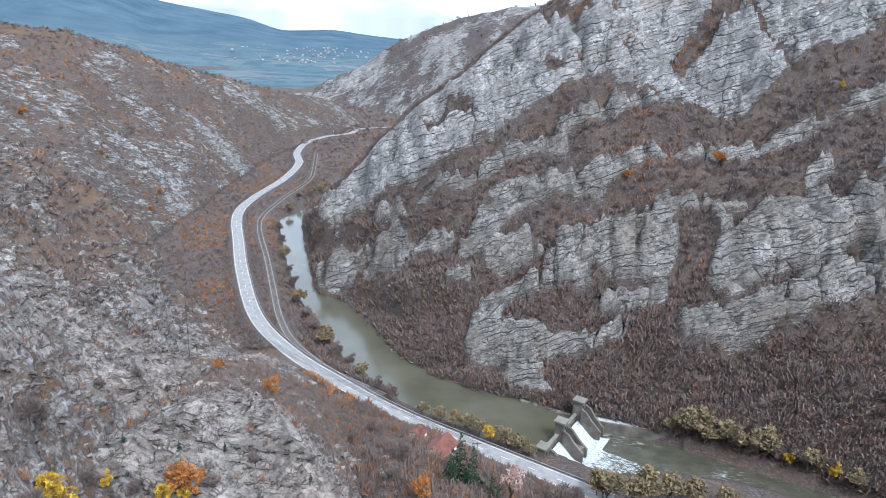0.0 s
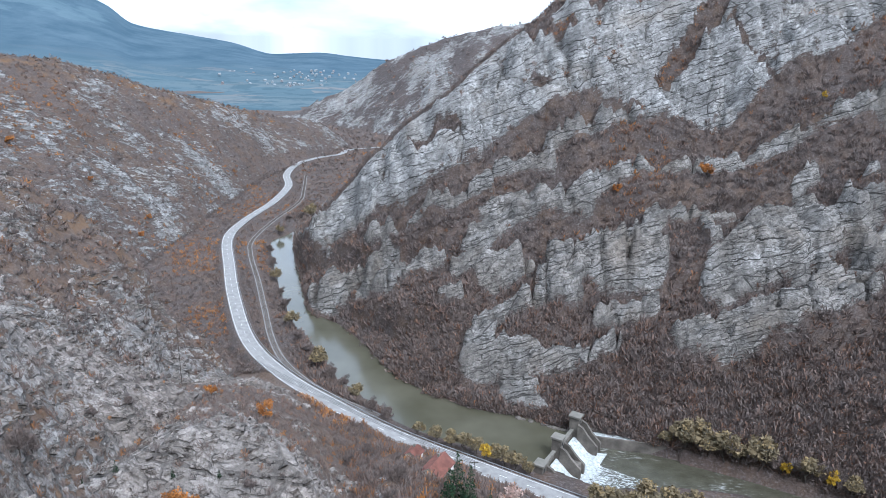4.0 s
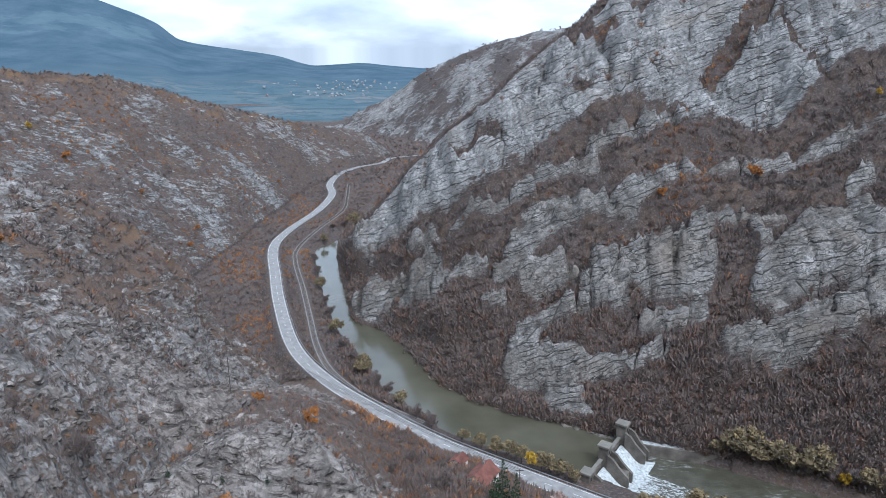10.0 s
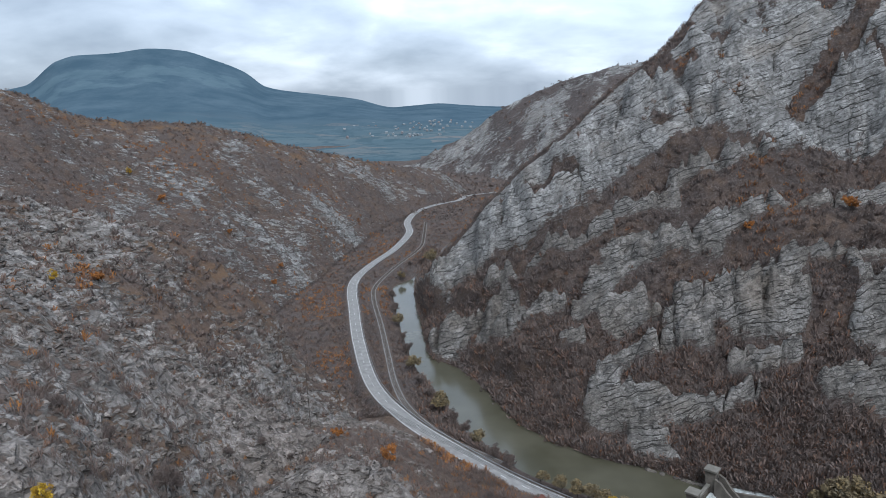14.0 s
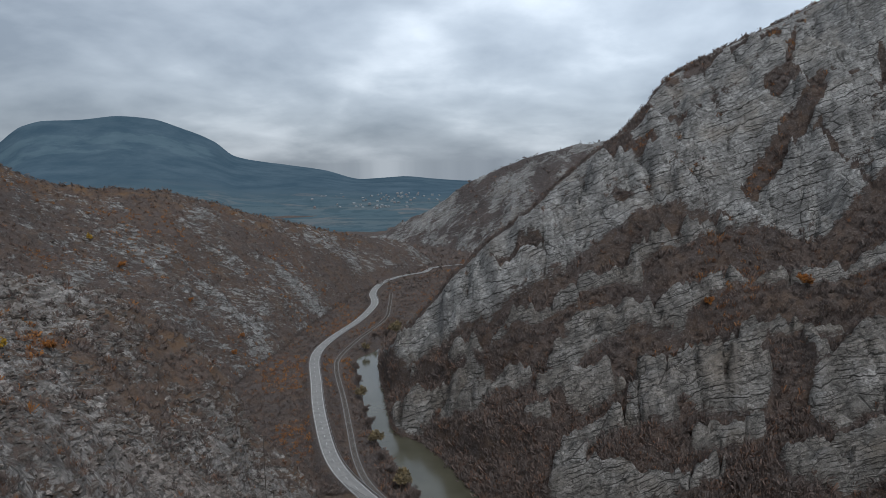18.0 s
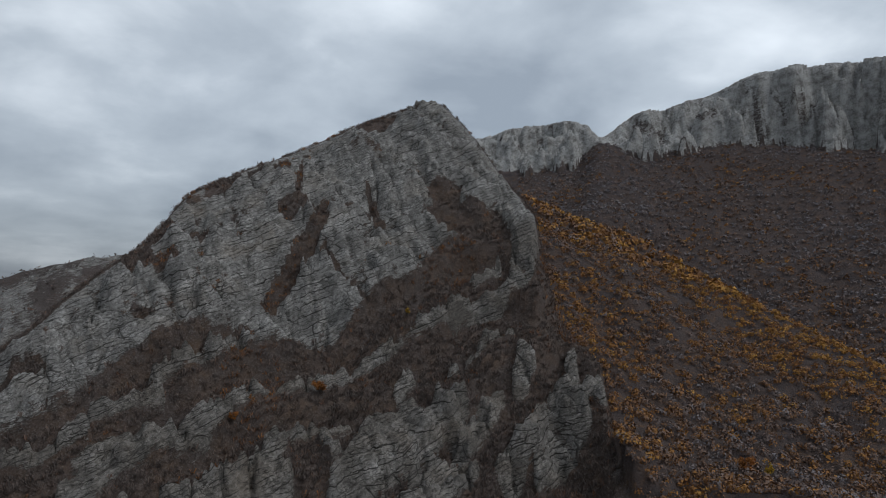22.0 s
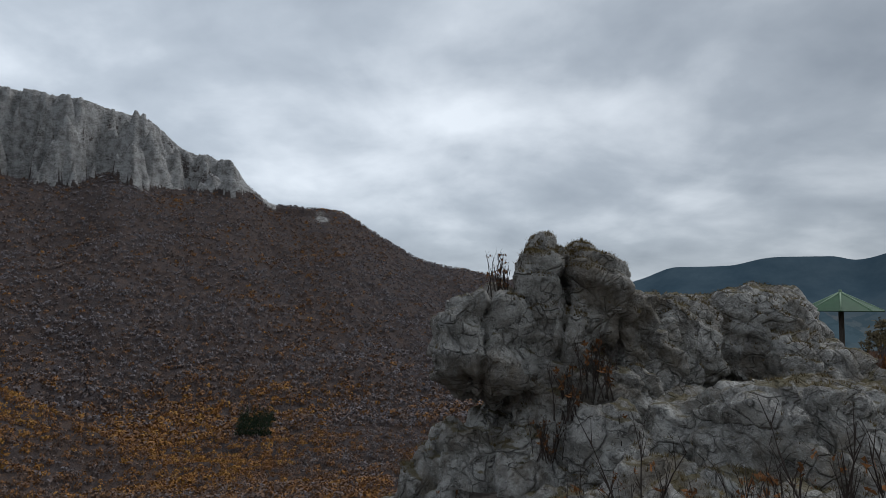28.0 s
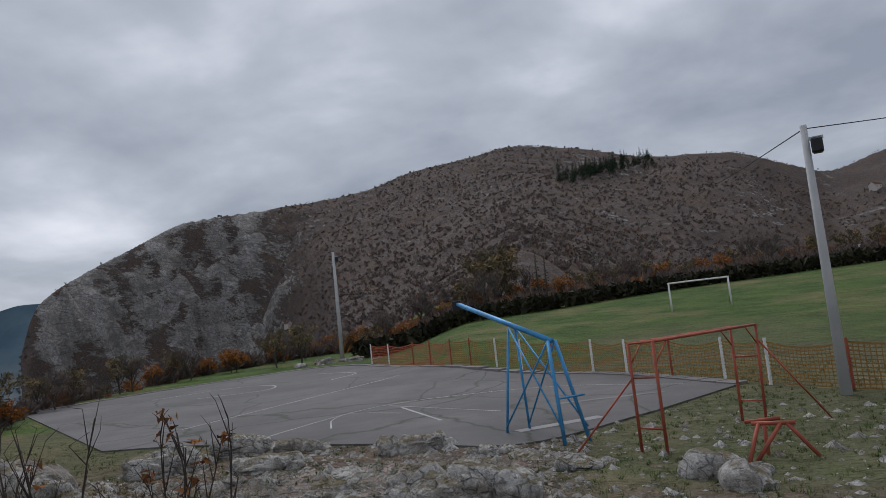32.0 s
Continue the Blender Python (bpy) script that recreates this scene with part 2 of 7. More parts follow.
    warm = n.mix(n.ramp(n.noise(0.05, 5, 0.65), (0.40, 0.0), (0.6, 1.0)), (0.11, 0.068, 0.045), (0.19, 0.105, 0.045))
    scrub = n.mix(n.math("MULTIPLY", n.attr("autumn"), n.ramp(n.noise(0.07, 6, 0.7), (0.42, 0.2), (0.60, 1.0))), scrub, warm)
    # litter under closed woods
    litter = n.mix(n.ramp(n.noise(0.05, 6, 0.7), (0.38, 0.0), (0.62, 1.0)), (0.070, 0.058, 0.058), (0.102, 0.070, 0.056))
    litter = n.mix(n.ramp(n.noise(0.35, 6, 0.72), (0.42, 0.8), (0.58, 0.0)), litter, (0.055, 0.046, 0.046))
    litter = n.mix(n.ramp(n.noise(0.11, 6, 0.75), (0.56, 0.0), (0.66, 0.6)), litter, (0.19, 0.105, 0.048))
    scrub = n.mix(n.attr("wood"), scrub, litter)
    ragged = n.math("ADD", n.math("MULTIPLY", n.noise(0.16, 8, 0.74, co=n.stretch(0.45, 0.6, 1.6, bent)), 0.5), n.math("ADD", n.math("MULTIPLY", n.noise(0.7, 5, 0.7), 0.2), n.math("MULTIPLY", n.noise(0.5, 5, 0.7, co=n.stretch(0.22, 0.3, 1.6, bent)), 0.3)))
    edge = n.math("ADD", n.math("MULTIPLY", n.attr("rock"), 0.8), n.math("MULTIPLY", n.math("SUBTRACT", ragged, 0.5), n.math("ADD", n.math("MULTIPLY", n.attr("left"), 0.7), 1.7)))
    bare = n.ramp(edge, (0.37, 0.0), (0.45, 1.0))
    c = n.mix(bare, scrub, rock)
    grass = n.mix(n.ramp(n.noise(0.35, 6, 0.65), (0.35, 0.0), (0.7, 1.0)), (0.045, 0.085, 0.020), (0.10, 0.145, 0.035))
    grass = n.mix(n.ramp(n.noise(0.12, 5, 0.7), (0.50, 0.0), (0.68, 0.65)), grass, (0.21, 0.165, 0.085))
    c = n.mix(n.attr("grass"), c, grass)
    relief = n.math("ADD", n.math("MULTIPLY", tones, 0.9), n.math("ADD", n.math("MULTIPLY", grain, 0.7), n.math("MULTIPLY", fine, 0.2)))
    relief = n.math("ADD", n.math("MULTIPLY", bare, 0.35), n.math("SUBTRACT", relief, n.math("MULTIPLY", bare, n.math("MULTIPLY", gaps, n.math("SUBTRACT", 0.6, n.math("MULTIPLY", n.attr("calm"), 0.45))))))
    return n.finish(c, 0.95, 0, relief, 1.6, 0.9, 0.15)


MAT_GROUND = ground_material()

# ---- the lie of the land, by bearing from the viewer, angle of height and distance ----
def lattice(ix, iy, iz, seed):
    h = (ix * 374761393 + iy * 668265263 + iz * 2147483647 + seed * 974711) & 0xFFFFFFFF
    h = ((h ^ (h >> 13)) * 1274126177) & 0xFFFFFFFF
    return ((h ^ (h >> 16)) & 0xFFFF) / 32767.5 - 1.0


def smooth_noise(x, y, z, seed=0):
    x, y, z = (np.asarray(v, float) for v in (x, y, z))
    ix, iy, iz = (np.floor(v).astype(np.int64) for v in (x, y, z))
    fx, fy, fz = x - ix, y - iy, z - iz
    fx, fy, fz = (v * v * (3 - 2 * v) for v in (fx, fy, fz))
    total = 0.0
    for dx in (0, 1):
        for dy in (0, 1):
            for dz in (0, 1):
                w = (fx if dx else 1 - fx) * (fy if dy else 1 - fy) * (fz if dz else 1 - fz)
                total = total + w * lattice(ix + dx, iy + dy, iz + dz, seed)
    return total


def fractal(x, y, z, size, octaves=4, gain=0.5, seed=0):
    total, amp, s = 0.0, 1.0, 1.0 / size
    for k in range(octaves):
        total = total + amp * smooth_noise(x * s, y * s, z * s, seed + k)
        amp, s = amp * gain, s * 2.03
    return total


def step(a, b, v):
    t = np.clip((v - a) / (b - a), 0, 1)
    return t * t * (3 - 2 * t)


def line(az, pts, col):
    """A smooth line through the rows' column, by bearing, that does not overshoot."""
    p = np.array(pts, float)
    xs, ys = p[:, 0], p[:, col]
    h, d = np.diff(xs), np.diff(ys) / np.diff(xs)
    m = np.zeros(len(xs))
    same = d[:-1] * d[1:] > 0
    m[1:-1] = np.where(same, 2 * d[:-1] * d[1:] / np.where(same, d[:-1] + d[1:], 1), 0)
    m[0], m[-1] = d[0], d[-1]
    a = np.clip(az, xs[0], xs[-1])
    k = np.clip(np.searchsorted(xs, a, side="right") - 1, 0, len(xs) - 2)
    t = (a - xs[k]) / h[k]
    return (1 + 2 * t) * (1 - t) ** 2 * ys[k] + t * (1 - t) ** 2 * h[k] * m[k] + t * t * (3 - 2 * t) * ys[k + 1] + t * t * (t - 1) * h[k] * m[k + 1]


# bearing, angle of height, distance
NEAR_DOME = [(-60, -25, 120), (-40, -30, 120), (-31, -32.2, 122), (-26.5, -31.3, 122), (-20, -29.9, 124), (-16, -31.2, 122), (-13, -33.6, 118), (-10.5, -37, 112), (-6, -44, 100), (0, -55, 90)]
NEAR_SPUR = [(-60, -8, 160), (-45, -12, 165), (-34.7, -18.2, 170), (-32.7, -20.2, 172), (-30.3, -22, 175), (-26.5, -24.4, 175), (-22.3, -26.7, 174), (-19.6, -28.8, 172), (-16, -31, 168), (-10, -34.5, 160), (-3, -38, 150), (6, -44, 140), (20, -52, 120)]
ROCK_RIB = [(-60, 0, 330), (-45, -5, 330), (-33.4, -9.5, 335), (-31.5, -10.7, 335), (-29.2, -12.7, 335), (-26.7, -14.4, 332), (-24.1, -17.3, 328), (-23, -20.1, 320), (-21, -22.2, 315), (-18.8, -24.6, 308), (-15, -31, 290), (-10, -38, 270)]
RUSSET_HILL = [(-60, 6, 700), (-45, 2, 750), (-39.8, 0.7, 760), (-36.6, -0.9, 780), (-33, -1.5, 800), (-29, -1.8, 820), (-25.3, -2.8, 850), (-21.3, -4.1, 880), (-17, -5.2, 960), (-13.5, -6, 1040), (-10, -6.5, 1100), (-8.1, -7.6, 1130), (-7, -8.5, 1130), (-5, -9.3, 1130), (0, -10, 1130)]
SPUR_BEHIND = [(-14, -6.4, 1500), (-11.6, -5.7, 1500), (-9.6, -4.7, 1500), (-6.4, -3.1, 1480), (-3.9, -1.55, 1450), (-1.5, -0.5, 1420), (2.1, 0.7, 1400), (6.3, 1.5, 1380), (12, 2.5, 1350), (20, 3, 1300), (28, -6, 1200)]
CLIFF_CREST = [(-15, -18, 690), (-13, -17, 660), (-12.2, -16.4, 600), (-11.7, -16.0, 545), (-10.5, -14.4, 515), (-9.1, -13.1, 508), (-7.2, -11.2, 505), (-6, -9.7, 500), (-4.4, -8.2, 496), (-2.7, -6.6, 493), (0.3, -4.4, 490), (4.3, -0.7, 515), (7.7, 1.9, 535), (9.3, 3.5, 548), (11.5, 6.2, 570), (14.8, 7.9, 600), (19.9, 10, 640), (25.6, 12.5, 685), (31.4, 14.0, 720), (33, 12.8, 700), (34.8, 10.8, 660), (37, 7.8, 610), (39.4, 4.8, 560), (40.4, 0, 520), (41.7, -4.3, 480), (44.7, -7.9, 430), (45.6, -12, 390), (48, -20, 340), (54, -30, 300)]
SLAB_FOOT = [(-14, -17.5, 0), (-10.5, -16, 0), (-5.2, -13.1, 0), (-0.6, -10.8, 0), (3.6, -8.6, 0), (8.7, -5.5, 0), (12, -3.8, 0), (16.2, -4.7, 0), (21.7, -5.5, 0), (24.7, -3.2, 0), (28.5, -0.8, 0), (30.5, 0.9, 0), (31.8, 3.6, 0), (34.4, 4.3, 0), (39, 5, 0), (44, -2, 0)]
WHITE_CLIFFS = [(25, 9, 1850), (34.8, 11.2, 1900), (38, 12.1, 1900), (42.2, 12.3, 1900), (43.7, 11.9, 1900), (44.8, 11.1, 1900), (47.5, 12.8, 1920), (52.3, 13.8, 1940), (57, 15, 1950), (61.6, 15.3, 1950), (65.9, 15, 1950), (70.1, 14.6, 1950), (72.1, 14, 1950), (75, 12, 1950), (78.6, 11, 1960), (79.5, 9.6, 1980), (80.5, 8.8, 2000), (81.7, 8.1, 2050), (86.9, 7.6, 2100), (90.5, 5.6, 2150), (94.3, 3.6, 2200), (98.3, 2.8, 2250), (106, 1.0, 2300), (118, -2, 2300)]
WHITE_FOOT = [(25, 8, 0), (37.5, 8.6, 0), (42.7, 9.1, 0), (44.8, 10.6, 0), (48.4, 9.6, 0), (54.1, 9.9, 0), (61.4, 9.1, 0), (66.1, 8.6, 0), (69.9, 9.8, 0), (73.8, 8.9, 0), (79.2, 9.1, 0), (81, 8.6, 0)]
GOLD_SPUR = [(30, 2, 850), (38, 6.4, 820), (42.7, 4.5, 790), (47.4, 2.8, 760), (52, 0.1, 720), (58, -3.2, 660), (66, -7.5, 600), (74, -12, 560)]
BLUE_HILLS = [(88, 1, 3300), (99, 1.8, 3300), (108, 1.2, 3300), (111.8, 2.21, 3300), (114.5, 3.09, 3250), (118.2, 3.16, 3200), (121.4, 3.74, 3200), (125.2, 3.8, 3200), (126.8, 3.49, 3200), (130, 4.17, 3100), (139.2, 3.89, 3000), (159.2, 2.75, 3000)]
BROWN_HILL = [(129, -6.03, 640), (129.6, 0.57, 650), (130.8, 4.06, 660), (133.4, 5.94, 680), (136.9, 7.71, 710), (141.4, 9.68, 740), (148.9, 10.42, 770), (155.3, 11.14, 760), (159.7, 12.38, 760), (164.6, 13.02, 760), (168, 13.49, 760), (173.1, 12.73, 770), (179.2, 11.07, 790), (185.1, 10.32, 800), (189.2, 8.59, 820), (191.7, 7.68, 850), (195.3, 8.46, 880), (215, 9, 900), (240, 6, 900), (300, 5, 800)]
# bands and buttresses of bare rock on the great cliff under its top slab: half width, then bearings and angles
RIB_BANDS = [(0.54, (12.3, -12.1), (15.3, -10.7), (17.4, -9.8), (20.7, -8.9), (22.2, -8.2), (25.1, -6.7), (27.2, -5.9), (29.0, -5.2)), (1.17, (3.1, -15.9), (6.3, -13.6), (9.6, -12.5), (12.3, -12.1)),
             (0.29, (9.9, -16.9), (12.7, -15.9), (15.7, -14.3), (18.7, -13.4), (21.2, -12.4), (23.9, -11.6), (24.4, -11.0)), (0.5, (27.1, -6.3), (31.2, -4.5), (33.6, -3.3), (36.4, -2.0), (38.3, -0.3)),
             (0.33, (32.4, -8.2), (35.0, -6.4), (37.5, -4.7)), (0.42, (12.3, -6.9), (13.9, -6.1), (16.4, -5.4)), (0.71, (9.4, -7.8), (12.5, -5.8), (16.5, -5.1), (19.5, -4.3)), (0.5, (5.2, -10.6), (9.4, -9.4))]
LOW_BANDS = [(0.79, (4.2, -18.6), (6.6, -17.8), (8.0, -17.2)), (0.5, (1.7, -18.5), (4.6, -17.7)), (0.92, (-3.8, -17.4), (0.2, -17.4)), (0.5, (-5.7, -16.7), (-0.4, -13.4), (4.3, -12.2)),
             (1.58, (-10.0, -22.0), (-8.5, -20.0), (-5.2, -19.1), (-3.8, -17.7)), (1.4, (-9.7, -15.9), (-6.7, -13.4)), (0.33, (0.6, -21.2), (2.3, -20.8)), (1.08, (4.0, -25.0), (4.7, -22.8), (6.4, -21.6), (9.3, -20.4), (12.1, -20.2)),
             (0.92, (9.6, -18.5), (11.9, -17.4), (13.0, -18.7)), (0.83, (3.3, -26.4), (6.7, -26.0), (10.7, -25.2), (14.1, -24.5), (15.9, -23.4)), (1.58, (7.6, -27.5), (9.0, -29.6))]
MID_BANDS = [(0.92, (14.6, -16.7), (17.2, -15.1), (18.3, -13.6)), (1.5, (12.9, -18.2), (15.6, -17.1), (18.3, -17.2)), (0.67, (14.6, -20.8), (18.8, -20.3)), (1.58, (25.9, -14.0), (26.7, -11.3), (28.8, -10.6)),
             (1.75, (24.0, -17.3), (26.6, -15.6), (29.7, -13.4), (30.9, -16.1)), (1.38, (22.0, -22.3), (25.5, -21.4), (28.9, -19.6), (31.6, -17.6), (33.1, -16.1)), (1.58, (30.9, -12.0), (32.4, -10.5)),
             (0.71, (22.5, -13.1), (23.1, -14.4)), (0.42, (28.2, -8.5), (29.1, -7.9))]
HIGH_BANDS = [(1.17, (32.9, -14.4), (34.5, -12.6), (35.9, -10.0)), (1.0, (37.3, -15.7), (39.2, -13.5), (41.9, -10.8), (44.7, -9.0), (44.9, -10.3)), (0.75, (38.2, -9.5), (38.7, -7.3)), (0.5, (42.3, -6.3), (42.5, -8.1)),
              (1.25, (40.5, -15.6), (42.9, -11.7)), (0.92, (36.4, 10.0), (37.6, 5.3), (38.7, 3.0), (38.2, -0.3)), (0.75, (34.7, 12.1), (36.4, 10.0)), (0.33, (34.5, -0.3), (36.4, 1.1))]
# scrub on the top slab
SLAB_SCRUB = [(0.46, (18.5, 4.7), (21.5, 5.1), (26.5, 5.7)), (0.62, (16.8, -0.1), (19.4, 1.3), (21.6, 2.9), (22.0, 5.0)), (0.21, (19.8, 5.1), (20.2, 9.2)), (0.38, (8.8, 2.5), (11.1, 4.0), (13.8, 5.0)), (0.5, (7.0, 0.6), (10.3, 1.6)),
              (1.42, (31.2, 7.2), (33.5, 5.6), (35.4, 5.1)), (0.3, (22, 11.5), (27.9, 12.8), (31.6, 13.4)), (0.38, (5.1, -8.0), (8.3, -6.5), (11.6, -4.6), (16.1, -4.0)), (0.38, (13.0, 6.9), (18.9, 8.3)), (0.21, (22.0, 1.1), (25.2, -2.6)), (0.35, (25.6, 8.0), (26.5, 4.8)), (0.58, (31.2, -1.2), (33.6, 1.6), (36.4, 3.0)), (0.4, (-2, -8.2), (1.5, -6.6))]
RIVER_LEFT = [(-9, 760), (-11.9, 626), (-13.9, 590), (-13.9, 542), (-13.5, 475), (-12.5, 410), (-10.6, 360), (-8.1, 314), (-2.7, 280), (4.4, 262), (10.5, 254), (16.5, 246), (22.8, 256), (29.8, 264), (38, 262), (50, 250), (70, 260)]
RIVER_RIGHT = [(-7.5, 770), (-11.2, 640), (-12.2, 574), (-11.7, 499), (-11, 423), (-8.1, 395), (-2.9, 324), (3.1, 298), (8.4, 292), (12.2, 286), (16.5, 287), (22.8, 284), (29.8, 283), (38, 285), (50, 285), (70, 300)]
ROAD = [(-3, 1100), (-7, 1059), (-8.1, 1011), (-10, 979), (-11.6, 928), (-12.45, 857), (-12.35, 789), (-13.6, 710), (-16, 636), (-17.4, 580), (-17.45, 502), (-17.25, 436), (-16.3, 367), (-13.6, 322), (-9.1, 287), (-3.2, 258), (5.6, 235), (15.4, 220), (25, 213), (40, 208)]
RAIL = [(-10.9, 865), (-11.1, 783), (-11.5, 720), (-13.7, 643), (-15.4, 583), (-15.7, 543), (-15.2, 474), (-14.8, 419), (-14.3, 371), (-13.1, 337), (-10, 305), (-5, 280)]
ROAD_Z, RAIL_Z, WATER_Z = 8.0, 5.0, 0.0


def flat(pts):
    """Bearings and distances as places in the plan."""
    p = np.array(pts, float)
    a = np.radians(p[:, 0])
    return np.stack([p[:, 1] * np.sin(a), p[:, 1] * np.cos(a)], 1)


def spline(pts, n=12):
    """A smooth line through the points."""
    p = np.vstack([2 * pts[0] - pts[1], pts, 2 * pts[-1] - pts[-2]])
    out = []
    for i in range(1, len(p) - 2):
        for t in np.arange(n) / n:
            a, b, c, d = p[i - 1], p[i], p[i + 1], p[i + 2]
            out.append(0.5 * (2 * b + (c - a) * t + (2 * a - 5 * b + 4 * c - d) * t * t + (3 * b - a - 3 * c + d) * t ** 3))
    return np.array(out + [p[-2]])


ROAD_LINE, RAIL_LINE = spline(flat(ROAD)), spline(flat(RAIL))
BANK_L, BANK_R = spline(flat(RIVER_LEFT), 8), spline(flat(RIVER_RIGHT), 8)
RIVER_LOOP = np.vstack([BANK_L, BANK_R[::-1]])


def distance_to(x, y, pts):
    """How far places lie from an open line."""
    best = np.full(x.shape, 1e9)
    for a, b in zip(pts[:-1], pts[1:]):
        d = b - a
        t = np.clip(((x - a[0]) * d[0] + (y - a[1]) * d[1]) / (d @ d + 1e-9), 0, 1)
        best = np.minimum(best, (x - a[0] - t * d[0]) ** 2 + (y - a[1] - t * d[1]) ** 2)
    return np.sqrt(best)


def inside(x, y, loop):
    odd = np.zeros(x.shape, bool)
    for (ax, ay), (bx, by) in zip(loop, np.roll(loop, -1, 0)):
        if ay == by:
            continue
        odd ^= ((ay > y) != (by > y)) & (x < (bx - ax) * (y - ay) / (by - ay) + ax)
    return odd


def crest(az, pts):
    r = line(az, pts, 2)
    return r, EYE + r * np.tan(np.radians(line(az, pts, 1)))


def ridge(az, r, pts, front, back, lo, hi, soft=2.5):
    """A ridge with even slopes before and behind its crest; it fades out past its ends."""
    rc, zc = crest(az, pts)
    z = zc - np.where(r < rc, front * (rc - r), back * (r - rc))
    return z - 400 * (1 - step(lo - soft, lo, az)) - 400 * step(hi, hi + soft, az)


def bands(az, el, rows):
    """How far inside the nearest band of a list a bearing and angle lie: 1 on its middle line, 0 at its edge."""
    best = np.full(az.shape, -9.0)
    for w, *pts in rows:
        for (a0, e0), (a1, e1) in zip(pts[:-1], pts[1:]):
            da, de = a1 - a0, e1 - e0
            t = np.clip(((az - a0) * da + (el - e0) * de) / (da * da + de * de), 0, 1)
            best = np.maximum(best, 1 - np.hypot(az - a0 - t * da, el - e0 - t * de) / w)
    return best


def land(x, y, detail=True):
    """Height and cover (rock, dry grass, autumn wood, turf) of the ground at places in the plan."""
    x, y = np.asarray(x, float), np.asarray(y, float)
    r = np.hypot(x, y)
    az = np.degrees(np.arctan2(x, y))
    az = np.where(az < -90, az + 360, az)
    zero = np.zeros_like(x)
    wob = fractal(x, y, zero, 60, 4, 0.5, 3) if detail else zero
    rough = fractal(x, y, zero, 14, 4, 0.55, 9) if detail else zero
    # floor of the valley and of the plain beyond
    z = 3.5 + 0.02 * np.maximum(r - 1100, 0) * step(8, 20, az) + wob * 1.2 + 6 * step(1400, 1640, r) * (az < 12)
    bank_r = np.interp(az, *np.array(RIVER_RIGHT[4:], float).T)
    z = np.where((az > -11) & (az < 60) & (r > bank_r - 3) & (r < bank_r + 60), -7.0, z)
    layer = np.zeros(x.shape, int)
    rock, dry, autumn, turf = zero + 0.05, zero.copy(), zero + 0.26, zero.copy()

    def over(h, k):
        nonlocal z, layer
        layer = np.where(h > z, k, layer)
        z = np.maximum(z, h)

    lumps = step(-0.1, 0.5, fractal(x, y, zero, 9, 3, 0.5, 41)) if detail else zero
    gul = fractal(az, r / 12, zero, 3.2, 4, 0.55, 5) if detail else zero
    rh = line(az, RUSSET_HILL, 2)
    russet = ridge(az, r, RUSSET_HILL, 0.36, 0.3, -90, -4)
    over(russet + (wob * 5 + gul * 7) * step(10, 90, np.abs(r - rh)) * step(6, 45, russet) + rough * 1.2 * step(4, 14, russet) + lumps * 1.5 * step(10, 30, russet), 1)
    over(ridge(az, r, ROCK_RIB, 0.34, 0.55, -90, 60) + wob * 4 + rough * 2.0 + lumps * 1.6, 2)
    bedn = fractal(x * 0.5 + y * 0.8, y * 0.15 - x * 0.1, zero, 3.2, 3, 0.5, 43) if detail else zero
    over(ridge(az, r, NEAR_SPUR, 0.10, 0.62, -90, 60) + rough * 1.7 + wob * 2 + bedn * 0.55 + lumps * 0.8, 3)
    over(ridge(az, r, NEAR_DOME, 0.75, 0.45, -90, 60) + rough * 1.2 + bedn * 0.5 + lumps * 0.9, 4)
    road_r = np.interp(az, *np.array(ROAD[12:], float).T)
    home = np.where(az > -17, ROAD_Z + np.minimum((0.38 + 0.18 * step(-10, 0, az)) * (road_r - 6 - r), 52 + 1.4 * (az + 10)) - 70 * (1 - step(-16.5, -12, az)), -400) + rough * 1.5 * step(5, 30, road_r - r) + wob * 3 * step(5, 40, road_r - r)
    over(np.where((r < road_r - 6) & (az < 95), home, -400), 12)
    over(ridge(az, r, SPUR_BEHIND, 0.55, 0.4, -13, 25) + wob * 8 * step(10, 90, np.abs(r - 1430)) + gul * 9 * step(10, 90, np.abs(r - 1430)), 5)
    # the great cliff over the river: from the far bank up to the crest
    foot = np.interp(az, *np.array(RIVER_RIGHT[4:], float).T)
    foot = np.where(az < -11, np.interp(az, [-15, -13, -12.2, -11.7, -11], [670, 640, 574, 499, 423]), foot) - 1
    rc, zc = crest(az, CLIFF_CREST)
    u = np.clip((r - foot) / np.maximum(rc - foot, 20), -1, 1)
    prof = np.where(u > 0.5, u - 0.085 * np.sin(u * math.pi * 2), u)
    wall = np.where(u > 0, np.maximum(zc, 2) * prof, 60 * u)
    wall = np.where(r > rc, zc - 0.9 * (np.hypot(r - rc, 14) - 14), wall)
    el = np.degrees(np.arctan2(wall - EYE, r))
    bed = wall - 0.42 * (x * 0.94 - y * 0.34) + wob * 5
    t = bed / 34.0 + 0.35 * smooth_noise(x / 90, y / 90, zero, 31)
    fr = t - np.floor(t)
    stair = step(0.50, 0.74, fr) - fr
    fine = bed / 8.0 + 0.4 * smooth_noise(x / 40, y / 40, zero, 35)
    ff = fine - np.floor(fine)
    stair2 = step(0.45, 0.75, ff) - ff
    up = step(0.0, 0.10, u) * (1 - step(0.84, 0.98, u))
    slab = step(-0.8, 0.8, el - line(az, SLAB_FOOT, 1) + wob * 0.9) * step(-15, -9, az)
    # joints that run down the beds, square to them
    along = (x * 0.94 - y * 0.34) + 0.45 * wall
    groove = fractal(along / 9, wall / 34, r / 60, 1.0, 4, 0.55, 14)
    rib = fractal((along + 0.5 * wall) / 46, wall / 160, zero, 1.0, 3, 0.5, 16)
